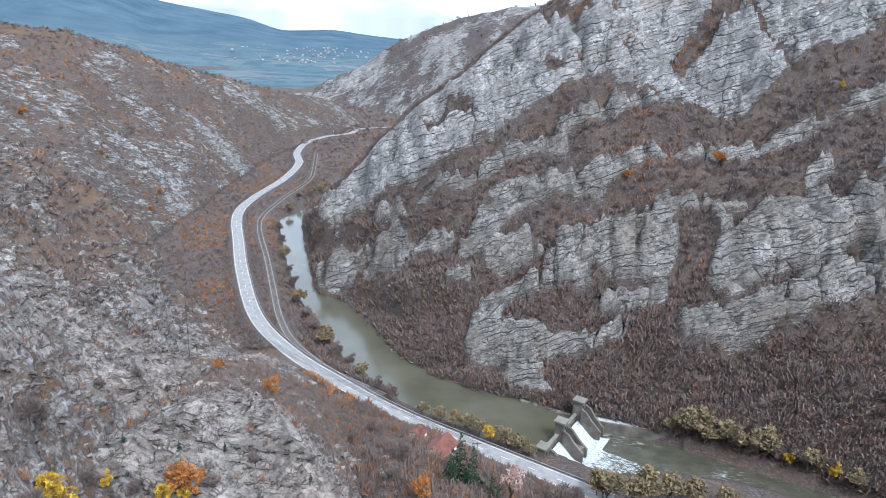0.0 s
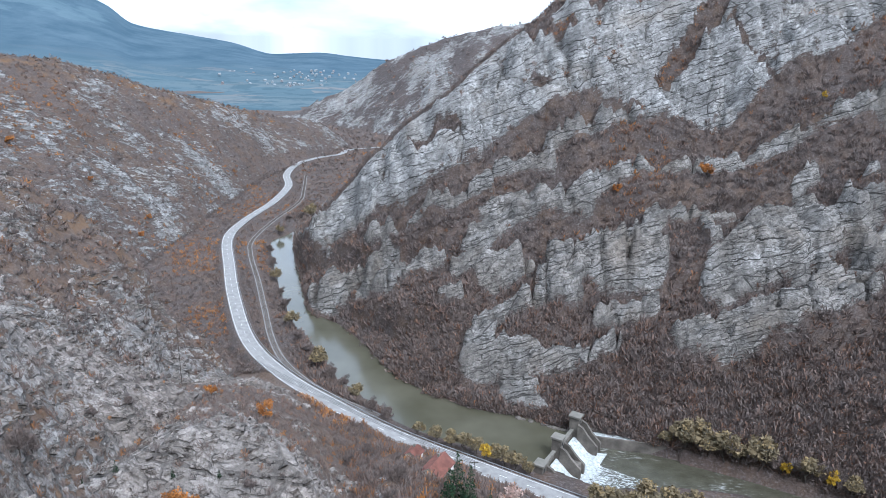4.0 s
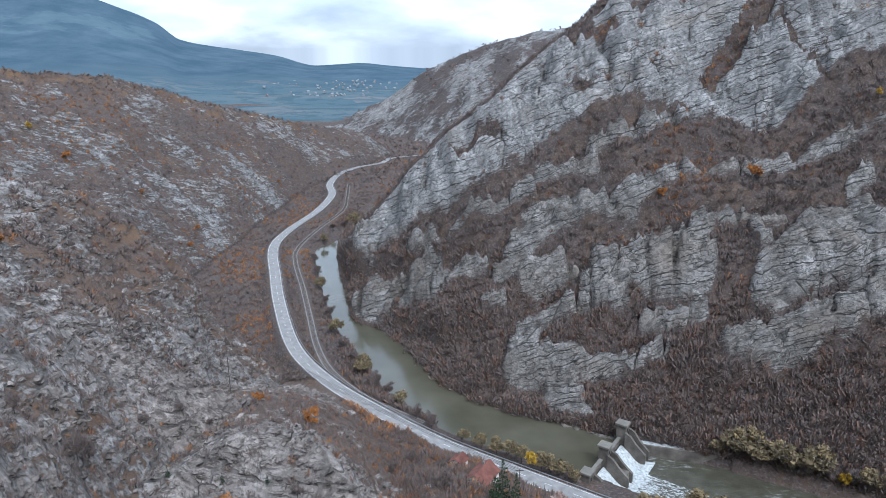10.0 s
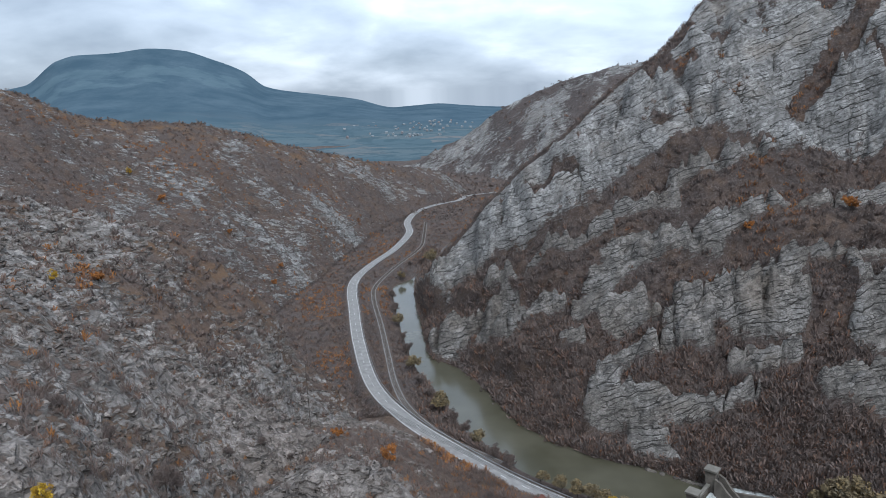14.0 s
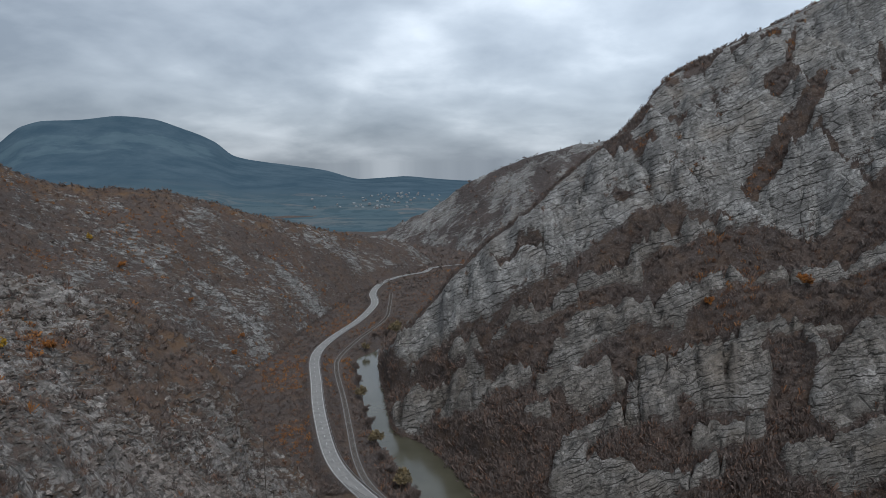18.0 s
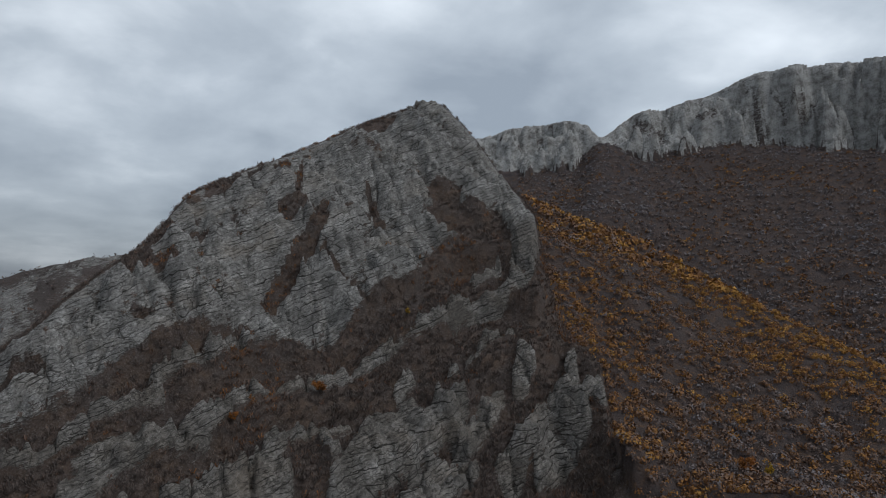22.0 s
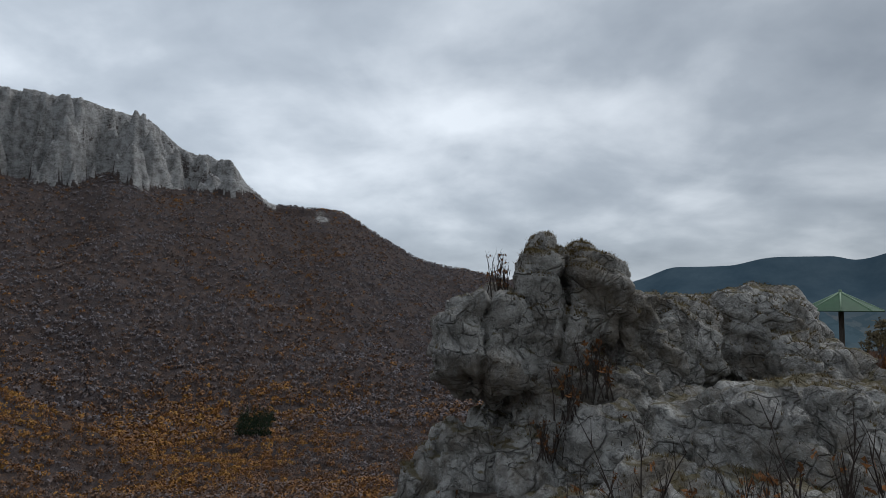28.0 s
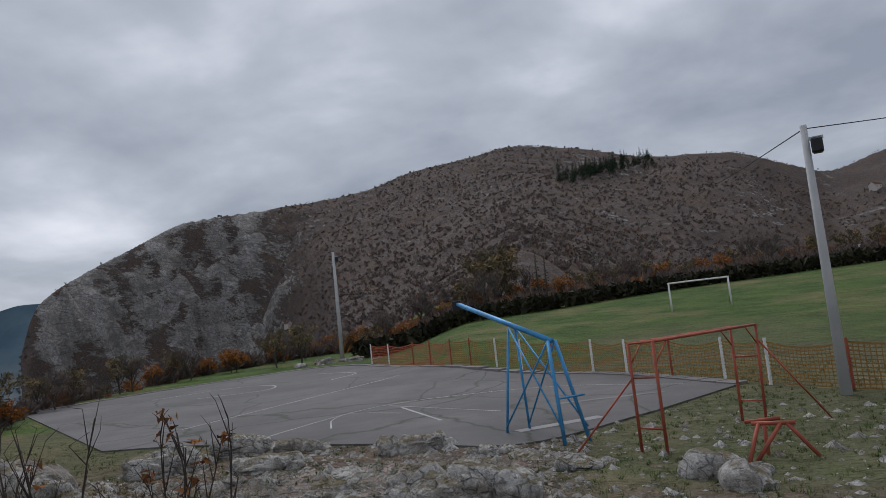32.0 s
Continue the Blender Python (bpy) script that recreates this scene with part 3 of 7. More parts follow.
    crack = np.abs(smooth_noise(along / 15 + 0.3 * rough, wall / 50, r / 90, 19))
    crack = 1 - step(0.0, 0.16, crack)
    ends = (az > -14.5) & (az < 60)
    mass = step(-0.25, 0.45, smooth_noise(x / 70, y / 70, zero, 77) + 0.5 * smooth_noise(x / 25, y / 25, zero, 78))
    ragged = 0.25 * rough + 0.15 * wob + 0.45 * fractal(along / 26, bed / 7, zero, 1.0, 4, 0.55, 91)
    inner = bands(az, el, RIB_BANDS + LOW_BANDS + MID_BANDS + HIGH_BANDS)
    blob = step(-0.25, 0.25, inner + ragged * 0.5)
    scrub = step(-0.15, 0.15, bands(az, el, SLAB_SCRUB) + ragged * 1.2)
    slab = step(-0.5, 0.5, el - line(az, SLAB_FOOT, 1) + ragged * 0.9) * step(-15, -9, az) * (1 - step(34, 38, az))
    tufts = step(0.25, 0.6, ragged + 0.35 * stair2 + 0.25 * fractal(x, y, zero, 34, 3, 0.5, 93))
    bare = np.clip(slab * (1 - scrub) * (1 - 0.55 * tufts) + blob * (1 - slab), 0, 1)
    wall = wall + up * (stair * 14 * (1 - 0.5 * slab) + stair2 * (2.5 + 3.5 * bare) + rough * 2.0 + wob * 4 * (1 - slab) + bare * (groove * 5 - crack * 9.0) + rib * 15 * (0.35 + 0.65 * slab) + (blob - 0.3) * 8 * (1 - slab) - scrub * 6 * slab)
    wall = np.where(ends, wall, -400)
    # rock cover drops in the joints: brown colour stands in for shade inside them
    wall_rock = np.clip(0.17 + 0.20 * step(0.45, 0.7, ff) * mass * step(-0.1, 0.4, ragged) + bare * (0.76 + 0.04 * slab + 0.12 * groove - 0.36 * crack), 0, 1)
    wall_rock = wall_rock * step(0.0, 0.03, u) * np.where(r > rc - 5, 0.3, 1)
    over(wall, 6)
    # the wooded slopes and the white cliffs to the south
    gold = ridge(az, r, GOLD_SPUR, 0.34, 0.3, 33, 78, 3) + wob * 9 * step(4, 60, np.abs(r - line(az, GOLD_SPUR, 2)))
    over(np.where(r > rc - 8, gold, gold - 250 * (1 - step(47, 53, az))), 7)
    rc8, zc8 = crest(az, WHITE_CLIFFS)
    z_foot = EYE + (rc8 - 70) * np.tan(np.radians(np.minimum(line(az, WHITE_FOOT, 1), line(az, WHITE_CLIFFS, 1) - 0.3)))
    butt8 = fractal(x, y, zero, 75, 4, 0.6, 87) if detail else zero
    d = rc8 - r + (butt8 * 46 + 8) * step(28, 36, az) * (1 - step(78, 82, az))
    col = fractal(x, y, zero, 190, 3, 0.5, 51)
    face = np.clip((70 + col * 30 - d) / (70 + col * 30), 0, 1)
    face = np.clip(face + 0.5 * fractal(x, y, zero, 40, 3, 0.5, 88) * face * (1 - face) * 2, 0, 1)
    fall = np.clip((r - 850) / np.maximum(rc8 - 70 - 850, 50), 0, 1)
    h8 = np.where(d > 70 + col * 30, 36 + (z_foot - 36) * fall ** 1.25, z_foot + face * (zc8 - z_foot))
    h8 = np.where(d < 0, zc8 + 0.25 * d, h8)
    floor8 = 36 + wob * 5 + 0.13 * np.clip(600 - r, 0, 420) * step(46, 54, az)
    swell = fractal(x, y, zero, 240, 3, 0.5, 57)
    crowns = fractal(x, y, zero, 10, 2, 0.6, 95) if detail else zero
    h8 = h8 + (wob * 6 + swell * 20) * step(80, 420, d) + crowns * 2.6 * step(75, 110, d)
    h8 = np.where((az > 24) & (az < 122), np.maximum(h8, floor8 - 80 * (1 - step(44, 52, az))), -400)
    over(h8 - 300 * (1 - step(24, 30, az)) - 300 * step(108, 120, az) - 300 * (1 - step(40, 47, az)) * (r < 900), 8)
    rc10, zc10 = crest(az, BROWN_HILL)
    cliffy = step(129.5, 131, az) * (1 - step(143, 153, az))
    h10 = np.where(r < rc10, zc10 - (0.50 + 0.9 * cliffy) * (rc10 - r) * (1 - 0.0007 * (1 - cliffy) * np.clip(rc10 - r, 0, 600)), zc10 - 0.4 * (r - rc10))
    butt = fractal(x, y, h10 * 0.5, 34, 4, 0.6, 61)
    h10 = np.where(az > 129.3, h10 + wob * 5 * step(5, 60, rc10 - r) + cliffy * butt * 26 * step(3, 25, rc10 - r), -400)
    over(h10, 10)
    # the shelf on which the viewer stands
    edge = np.interp(az, [-90, -50, -46, 84, 90, 97, 110, 125, 131, 140, 150, 158, 165, 300], [1.5, 1.5, 1.5, 1.5, 4, 12, 17, 31, 47, 60, 74, 150, 420, 500]) + rough * 1.2 * step(84, 90, az)
    shelf = EYE - 3.25 + 0.016 * np.maximum(r - 18, 0) + step(156, 164, az) * 0.058 * np.maximum(r - 32, 0)
    shelf = np.where(r > 110, np.minimum(shelf, EYE + 1.4 + 0.01 * r), shelf)
    shelf = shelf + 1.55 * np.exp(-(r / 4.5) ** 2) + rough * 0.10 * step(2, 6, r) * (1 - step(11, 16, r))
    over(np.where(r < edge, shelf, shelf - np.where(az < 86, 4.0, 1.7) * (r - edge)), 11)
    # cover
    terrace = z / 11 + 0.7 * smooth_noise(x / 60, y / 60, zero, 73)
    terrace = terrace - np.floor(terrace)
    L = layer
    patch = smooth_noise(x / 38, y / 38, zero, 71) + 0.6 * smooth_noise(x / 13, y / 13, zero, 72)
    rock = np.where(L == 1, 0.40 + 0.16 * patch + 0.10 * gul, rock)
    rock = np.where(L == 2, 0.60 + 0.30 * patch, rock)
    rock = np.where(L == 3, 0.68 + 0.18 * patch - 0.5 * step(1, 14, r - line(az, NEAR_SPUR, 2)), rock)
    rock = np.where(L == 4, 0.80 + 0.25 * patch - 0.35 * step(5, 30, r - line(az, NEAR_DOME, 2)), rock)
    rock = np.where(L == 5, 0.56 + 0.25 * patch, rock)
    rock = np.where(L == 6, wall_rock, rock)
    gully8 = fractal(x, y, z * 1.1, 46, 4, 0.6, 83)
    rock = np.where(L == 8, np.where((d < 74 + col * 30) & (az < 82), np.clip(0.86 - 0.38 * step(0.08, 0.60, gully8 - 0.8 * np.abs(face - 0.5) + 0.12), 0, 1), 0.0), rock)
    rock = np.where(L == 8, np.maximum(rock, 0.75 * np.exp(-((az - 85.6) / 0.8) ** 2 - ((d - 130) / 45) ** 2)), rock)
    rock = np.where(L == 10, cliffy * (0.62 + 0.22 * butt + 0.34 * fractal(x, y, z * 0.6, 15, 3, 0.5, 63)) + (1 - cliffy) * (0.24 + 0.12 * patch + 0.05 * step(170, 176, az) + 0.13 * step(0.72, 0.86, terrace) * (1 - step(0.92, 1.0, terrace)) * step(-0.2, 0.3, patch)) , rock)
    rock = np.where(L == 12, 0.10 + 0.5 * step(0.35, 0.8, patch), rock)
    rock = np.where(L == 11, 0.62 * (1 - step(15, 23, r)) * (1 - 0.75 * step(168, 174, az)) + 0.1 * patch, rock)
    dry = np.where((L == 3) | (L == 4), 0.55 + 0.25 * patch, np.where(L == 2, 0.35, np.where(L == 11, 0.8, dry)))
    autumn = np.where(L == 7, 0.55 + 0.4 * np.exp(-((r - line(az, GOLD_SPUR, 2)) / 60) ** 2), np.where(L == 8, 0.52 * step(380, 1100, d) + 0.03, np.where(L == 5, 0.0, autumn)))
    wood = np.where((L == 7) | (L == 8), 1 - np.clip(rock * 2.5, 0, 1), 0.0)
    autumn = np.where((L == 2) | (L == 3) | (L == 12), 0.55, autumn)
    autumn = np.where(L == 1, 0.30 + 0.5 * step(60, 5, np.abs(r - line(az, RUSSET_HILL, 2))) * (1 - step(-18, -12, az)), autumn)
    turf = np.where(L == 11, np.maximum(step(17, 26, r), step(166, 174, az) * step(12, 14, r)) * (1 - 0.45 * step(0.0, 0.7, patch)) * np.where(r < 36, 0.5, 1), turf)
    # road, railway and river bed
    near = (r > 170) & (r < 1150) & (az > -24) & (az < 75)
    if near.any():
        xs, ys, zs = x[near], y[near], z[near]
        d1 = distance_to(xs, ys, ROAD_LINE)
        d2 = distance_to(xs, ys, RAIL_LINE)
        db = np.minimum(distance_to(xs, ys, BANK_L), distance_to(xs, ys, BANK_R))
        wet = inside(xs, ys, RIVER_LOOP)
        right = (L[near] == 6) & (db > 1.5)
        zs = np.where(wet, np.minimum(zs, -0.5 - 0.3 * np.minimum(db, 8) - 6 * (np.degrees(np.arctan2(xs, ys)) > 12)), np.where(right | (db > 60), zs, np.minimum(zs, 0.4 + 0.5 * db + 0.9 * np.maximum(db - 20, 0))))
        k = step(5.0, 12.0, d1)
        cut = (ROAD_Z - 0.25) + 1.1 * np.maximum(d1 - 5.5, 0)
        bank = (ROAD_Z - 0.25) - 0.8 * np.maximum(d1 - 5.5, 0)
        zs = np.where(wet | right, zs, np.clip(zs, np.where(d1 < 25, bank, -1e9), np.where(d1 < 14, cut, 1e9)))
        zs = np.where(wet, zs, np.where(d2 < 14, np.clip(zs, RAIL_Z - 0.3 - 0.8 * np.maximum(d2 - 3, 0), RAIL_Z - 0.3 + 1.0 * np.maximum(d2 - 3, 0)), zs))
        zs = np.where((~wet) & (d1 < 5.5), ROAD_Z - 0.25, zs)
        z[near] = zs
        low = rock[near]
        rock[near] = np.where(right, low, np.where((d1 < 22) | (db < 18), low * 0.3, low))
    return z, np.clip(rock, 0, 1), np.clip(dry, 0, 1), np.clip(autumn, 0, 1), np.clip(turf, 0, 1) - wood, layer


def height(x, y):
    return land(np.atleast_1d(float(x)), np.atleast_1d(float(y)))[0][0]


def sheet(name, verts, faces, mat, smooth=True):
    me = bpy.data.meshes.new(name)
    v = np.ascontiguousarray(verts, np.float32)
    f = np.ascontiguousarray(faces, np.int32)
    k = f.shape[1]
    me.vertices.add(len(v))
    me.vertices.foreach_set("co", v.ravel())
    me.loops.add(f.size)
    me.loops.foreach_set("vertex_index", f.ravel())
    me.polygons.add(len(f))
    me.polygons.foreach_set("loop_start", np.arange(0, f.size, k, dtype=np.int32))
    me.polygons.foreach_set("use_smooth", np.full(len(f), smooth))
    me.update(calc_edges=True)
    if mat:
        me.materials.append(mat)
    return me


def build_ground():
    az = np.r_[np.arange(-46, 46, 0.155), np.arange(46, 84, 0.2), np.arange(84, 201, 0.3), np.arange(201, 313, 2.0)]
    rr = np.r_[0.0, 0.3, 0.7, np.geomspace(1.2, 60, 70)[:-1], np.geomspace(60, 250, 135)[:-1], np.arange(250, 740, 2.0), np.geomspace(741, 1150, 70)[:-1], np.geomspace(1150, 1790, 62)[:-1], np.arange(1790, 2000, 3.5), np.geomspace(2000, 2400, 18)[:-1], np.geomspace(2400, 4800, 24)]
    a, r = np.meshgrid(np.radians(az), rr)
    x, y = (r * np.sin(a)).ravel(), (r * np.cos(a)).ravel()
    z, rock, dry, autumn, turf, far = land(x, y)
    ad = np.degrees(a.ravel())
    el = np.degrees(np.arctan2(z - EYE, r.ravel()))
    weather = (far == 6) * (1 - step(-1.2, 0.4, el - line(ad, SLAB_FOOT, 1))) + (far == 10) * 0.25
    n = len(az)
    i = np.arange(len(rr) - 1)[:, None] * n
    j = np.arange(n)[None]
    k = (j + 1) % n
    faces = np.stack([i + j, i + k, i + n + k, i + n + j], -1).reshape(-1, 4)[:, ::-1]
    verts = np.stack([x, y, z], 1)
    me = sheet("ground", verts, faces, MAT_GROUND)
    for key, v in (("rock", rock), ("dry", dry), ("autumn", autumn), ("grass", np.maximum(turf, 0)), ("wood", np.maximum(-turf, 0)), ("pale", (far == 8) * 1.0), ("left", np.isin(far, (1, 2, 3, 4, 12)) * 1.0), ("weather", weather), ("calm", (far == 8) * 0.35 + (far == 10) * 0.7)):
        me.attributes.new(key, "FLOAT", "POINT").data.foreach_set("value", v.astype(np.float32))
    ob = new("ground", me)
    return tagged(ob, "gorge slopes of grey limestone and bare brown scrub", "ground", kind="structure")


build_ground()


def ribbon(name, pts, half, z, mat, thick=0.3):
    """A flat band along a line, with thickness."""
    d = np.gradient(pts, axis=0)
    d /= np.linalg.norm(d, axis=1)[:, None]
    nrm = np.stack([d[:, 1], -d[:, 0]], 1)
    a, b = pts + nrm * half, pts - nrm * half
    n = len(pts)
    v = np.vstack([np.c_[a, np.full(n, z)], np.c_[b, np.full(n, z)], np.c_[a, np.full(n, z - thick)], np.c_[b, np.full(n, z - thick)]])
    i = np.arange(n - 1)
    f = np.vstack([np.stack([i, i + 1, n + i + 1, n + i], 1), np.stack([2 * n + i, 2 * n + i + 1, i + 1, i], 1), np.stack([n + i, n + i + 1, 3 * n + i + 1, 3 * n + i], 1)])
    return sheet(name, v, f, mat, False)


def asphalt(name, base):
    n = Nodes(name)
    c = n.mix(n.ramp(n.noise(0.35, 5), (0.3, 0.0), (0.7, 1.0)), tuple(v * 0.75 for v in base), tuple(v * 1.2 for v in base))
    c = n.mix(n.ramp(n.noise(9, 3), (0.4, 0.3), (0.6, 0.0)), c, tuple(v * 0.5 for v in base))
    return n.finish(c, 0.85, 0, n.noise(40, 2), 0.01, 0.4, 0.3)


MAT_ROAD = asphalt("worn_asphalt", (0.25, 0.238, 0.225))
road = tagged(new("road", ribbon("road", ROAD_LINE, 4.2, ROAD_Z, MAT_ROAD)), "pale grey two-lane asphalt road beside the river", "road", kind="structure")


def water_material():
    n = Nodes("river_water")
    c = n.mix(n.ramp(n.noise(0.03, 3), (0.35, 0.0), (0.7, 1.0)), (0.060, 0.056, 0.036), (0.090, 0.083, 0.058))
    return n.finish(c, 0.12, 0, n.noise(0.5, 4), 0.05, 0.25, 0.5)


MAT_WATER = water_material()


def rapids_material():
    n = Nodes("broken_water")
    run = n.stretch(0.35, 1.0, 1.0)
    c = n.mix(n.ramp(n.noise(0.2, 5, 0.6), (0.35, 0.0), (0.65, 1.0)), (0.045, 0.042, 0.028), (0.075, 0.070, 0.050))
    churn = n.math("ADD", n.math("MULTIPLY", n.noise(0.9, 6, 0.75, co=run), 0.7), n.math("MULTIPLY", n.noise(0.045, 3), 0.5))
    c = n.mix(n.ramp(churn, (0.64, 0.0), (0.74, 0.8)), c, (0.42, 0.42, 0.40))
    return n.finish(c, 0.3, 0, n.noise(0.9, 5, 0.7, co=run), 0.35, 0.7, 0.4)


MAT_RAPIDS = rapids_material()


def build_river():
    """Two level reaches of water, parted by the slanting line of the dam; the banks cut them to the river's shape."""
    r = np.geomspace(205, 800, 60)
    split = np.interp(r, [240, 274], [10.5, 13.4])
    for name, lo, hi, z, label in (("water", np.full(60, -17.0), split, WATER_Z, "calm olive-green river water above the dam"), ("water_below_dam", split, np.full(60, 76.0), -5.0, "rippled green river water below the dam")):
        u = np.linspace(0, 1, 40)
        a = np.radians(lo[:, None] + (hi - lo)[:, None] * u[None])
        v = np.stack([(r[:, None] * np.sin(a)).ravel(), (r[:, None] * np.cos(a)).ravel(), np.full(a.size, z)], 1)
        i, k = np.meshgrid(np.arange(59) * 40, np.arange(39), indexing="ij")
        f = np.stack([i + k, i + k + 1, i + k + 41, i + k + 40], -1).reshape(-1, 4)[:, ::-1]
        tagged(new(name, sheet(name, v, f, MAT_WATER if z == WATER_Z else MAT_RAPIDS)), label, "river", kind="structure")


build_river()

MAT_BALLAST = plain("pale_ballast", (0.19, 0.178, 0.168), 0.95, grain=3, vary=0.3, bump=0.05)
tagged(new("railway_bed", ribbon("railway_bed", RAIL_LINE, 1.9, RAIL_Z, MAT_BALLAST, 0.6)), "pale ballast bed of a single railway track", "railway", kind="structure")

# ---- far mountains across the plain ----
FAR_CREST = [(-60, 0, 4400), (-45, 0.5, 4400), (-39.7, 1.3, 4400), (-37.4, 3, 4400), (-36, 3.4, 4400), (-33.8, 3.5, 4400), (-31.2, 3.8, 4400), (-28.9, 3.6, 4400), (-26.6, 2.8, 4400), (-24.6, 1.9, 4400), (-23, 0.7, 4400), (-19.2, 0, 4400), (-16.1, -0.5, 4400), (-13, -1.25, 4400), (-9.8, -1.1, 4400), (-7, -1.4, 4400), (-4.2, -1.6, 4400), (4, -1.7, 4400)]


def far_material():
    # fields on the plain, woods above; blue distance haze is mixed into their colours
    n = Nodes("hazed_far_forest")
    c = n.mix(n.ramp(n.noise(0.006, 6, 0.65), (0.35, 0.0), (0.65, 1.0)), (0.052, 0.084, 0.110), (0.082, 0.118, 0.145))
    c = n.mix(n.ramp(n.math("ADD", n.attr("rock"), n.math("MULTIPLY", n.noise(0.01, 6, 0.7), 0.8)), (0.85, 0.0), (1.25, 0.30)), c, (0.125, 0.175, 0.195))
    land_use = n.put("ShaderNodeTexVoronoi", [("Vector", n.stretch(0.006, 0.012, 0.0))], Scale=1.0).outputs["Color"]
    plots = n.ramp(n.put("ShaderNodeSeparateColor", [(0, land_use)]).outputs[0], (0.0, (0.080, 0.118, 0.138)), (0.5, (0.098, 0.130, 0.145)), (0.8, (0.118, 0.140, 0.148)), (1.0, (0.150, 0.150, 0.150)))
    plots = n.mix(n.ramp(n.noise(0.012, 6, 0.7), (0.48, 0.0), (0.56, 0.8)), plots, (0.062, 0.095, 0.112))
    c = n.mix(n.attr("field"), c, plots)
    return n.finish(c, 1.0, 0, None, spec=0.0)


def build_far(crest_line, a0, a1, r0, low0, power, label, cliffs=None):
    az = np.arange(a0, a1, 0.25)
    u = np.linspace(0, 1, 110)
    A, U = np.meshgrid(az, u)
    rc, zc = crest(A, crest_line)
    r = r0 + (rc - r0) * U
    x, y = r * np.sin(np.radians(A)), r * np.cos(np.radians(A))
    nz = fractal(x, y, x * 0, 420, 5, 0.5, 91)
    low = low0 + 0.011 * (r - r0)
    z = low + np.maximum(zc - low, 4) * np.clip(U, 0, 1) ** power + nz * 26 * U * (1 - U) * 2 + nz * 4 * step(0.96, 1, U)
    cliff = step(0.72, 0.80, U) * (1 - step(0.88, 0.95, U)) * step(cliffs[0] - 2, cliffs[0], A) * (1 - step(cliffs[1], cliffs[1] + 3, A)) if cliffs else 0 * A
    n = len(az)
    i = np.arange(len(u) - 1)[:, None] * n
    j = np.arange(n - 1)[None]
    f = np.stack([i + j, i + n + j, i + n + j + 1, i + j + 1], -1).reshape(-1, 4)[:, ::-1]
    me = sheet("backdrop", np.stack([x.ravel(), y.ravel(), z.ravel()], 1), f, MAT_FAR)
    me.attributes.new("rock", "FLOAT", "POINT").data.foreach_set("value", (cliff * (0.62 + 0.3 * fractal(x, y, x * 0, 160, 4, 0.6, 97))).ravel().astype(np.float32))
    me.attributes.new("field", "FLOAT", "POINT").data.foreach_set("value", (1 - step(0.3, 0.62, U)).ravel().astype(np.float32))
    return tagged(new("backdrop", me), label, "mountains", kind="structure")


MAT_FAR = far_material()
build_far(FAR_CREST, -60, 5, 1600, 8, 2.6, "far wooded mountains across the plain, painted blue with haze", (-41, -26))
build_far(BLUE_HILLS, 88, 160, 2500, 40, 1.3, "far wooded hills beyond the valley, painted blue with haze")


def build_village():
    """Small houses strewn over the plain under the mountains."""
    rng = np.random.default_rng(12)
    bm = bmesh.new()
    for k in range(64):
        az, r = (rng.normal(-11.5, 2.6), rng.uniform(2300, 3100)) if k < 70 else (rng.uniform(-26, -14), rng.uniform(2500, 3200))
        u = (r - 1600) / 2800
        zc = crest(np.array([az]), FAR_CREST)[1][0]
        low = 8 + 0.011 * (r - 1600)
        z = low + max(zc - low, 4) * u ** 2.6 - 1
        w, h = rng.uniform(6, 10), rng.uniform(3, 6)
        m = Matrix.Translation((r * math.sin(radians(az)), r * math.cos(radians(az)), z)) @ Matrix.Rotation(rng.uniform(0, 3), 4, "Z")
        c = [bm.verts.new(m @ Vector((sx * w / 2, sy * w / 2, zz))) for zz in (0, h) for sx, sy in ((-1, -1), (1, -1), (1, 1), (-1, 1))]
        t = [bm.verts.new(m @ Vector((sx * w / 2, 0, h + 3))) for sx in (-1, 1)]
        for q in ((0, 1, 5, 4), (1, 2, 6, 5), (2, 3, 7, 6), (3, 0, 4, 7)):
            bm.faces.new([c[i] for i in q])
        bm.faces.new((c[4], c[5], t[1], t[0]))
        bm.faces.new((c[6], c[7], t[0], t[1]))
        bm.faces.new((c[5], c[6], t[1]))
        bm.faces.new((c[7], c[4], t[0]))
    me = bpy.data.meshes.new("village_houses")
    bm.to_mesh(me)
    bm.free()
    n = Nodes("village_walls")
    me.materials.append(n.finish(n.ramp(n.island(), (0.0, (0.15, 0.17, 0.18)), (0.6, (0.22, 0.24, 0.25)), (1.0, (0.17, 0.14, 0.135))), 0.9))
    tagged(new("village_houses", me), "pale houses of a far village on the plain", "village", kind="stuff")


build_village()

# ---- scrub, woods and single trees ----
def leaf_material(name, *stops, rough=0.8):
    n = Nodes(name)
    c = n.ramp(n.attr("tint"), *stops)
    c = n.mix(n.ramp(n.island(), (0.0, 0.25), (1.0, 0.0)), c, (0.02, 0.016, 0.012))
    return n.finish(c, rough, 0, None, spec=0.1)


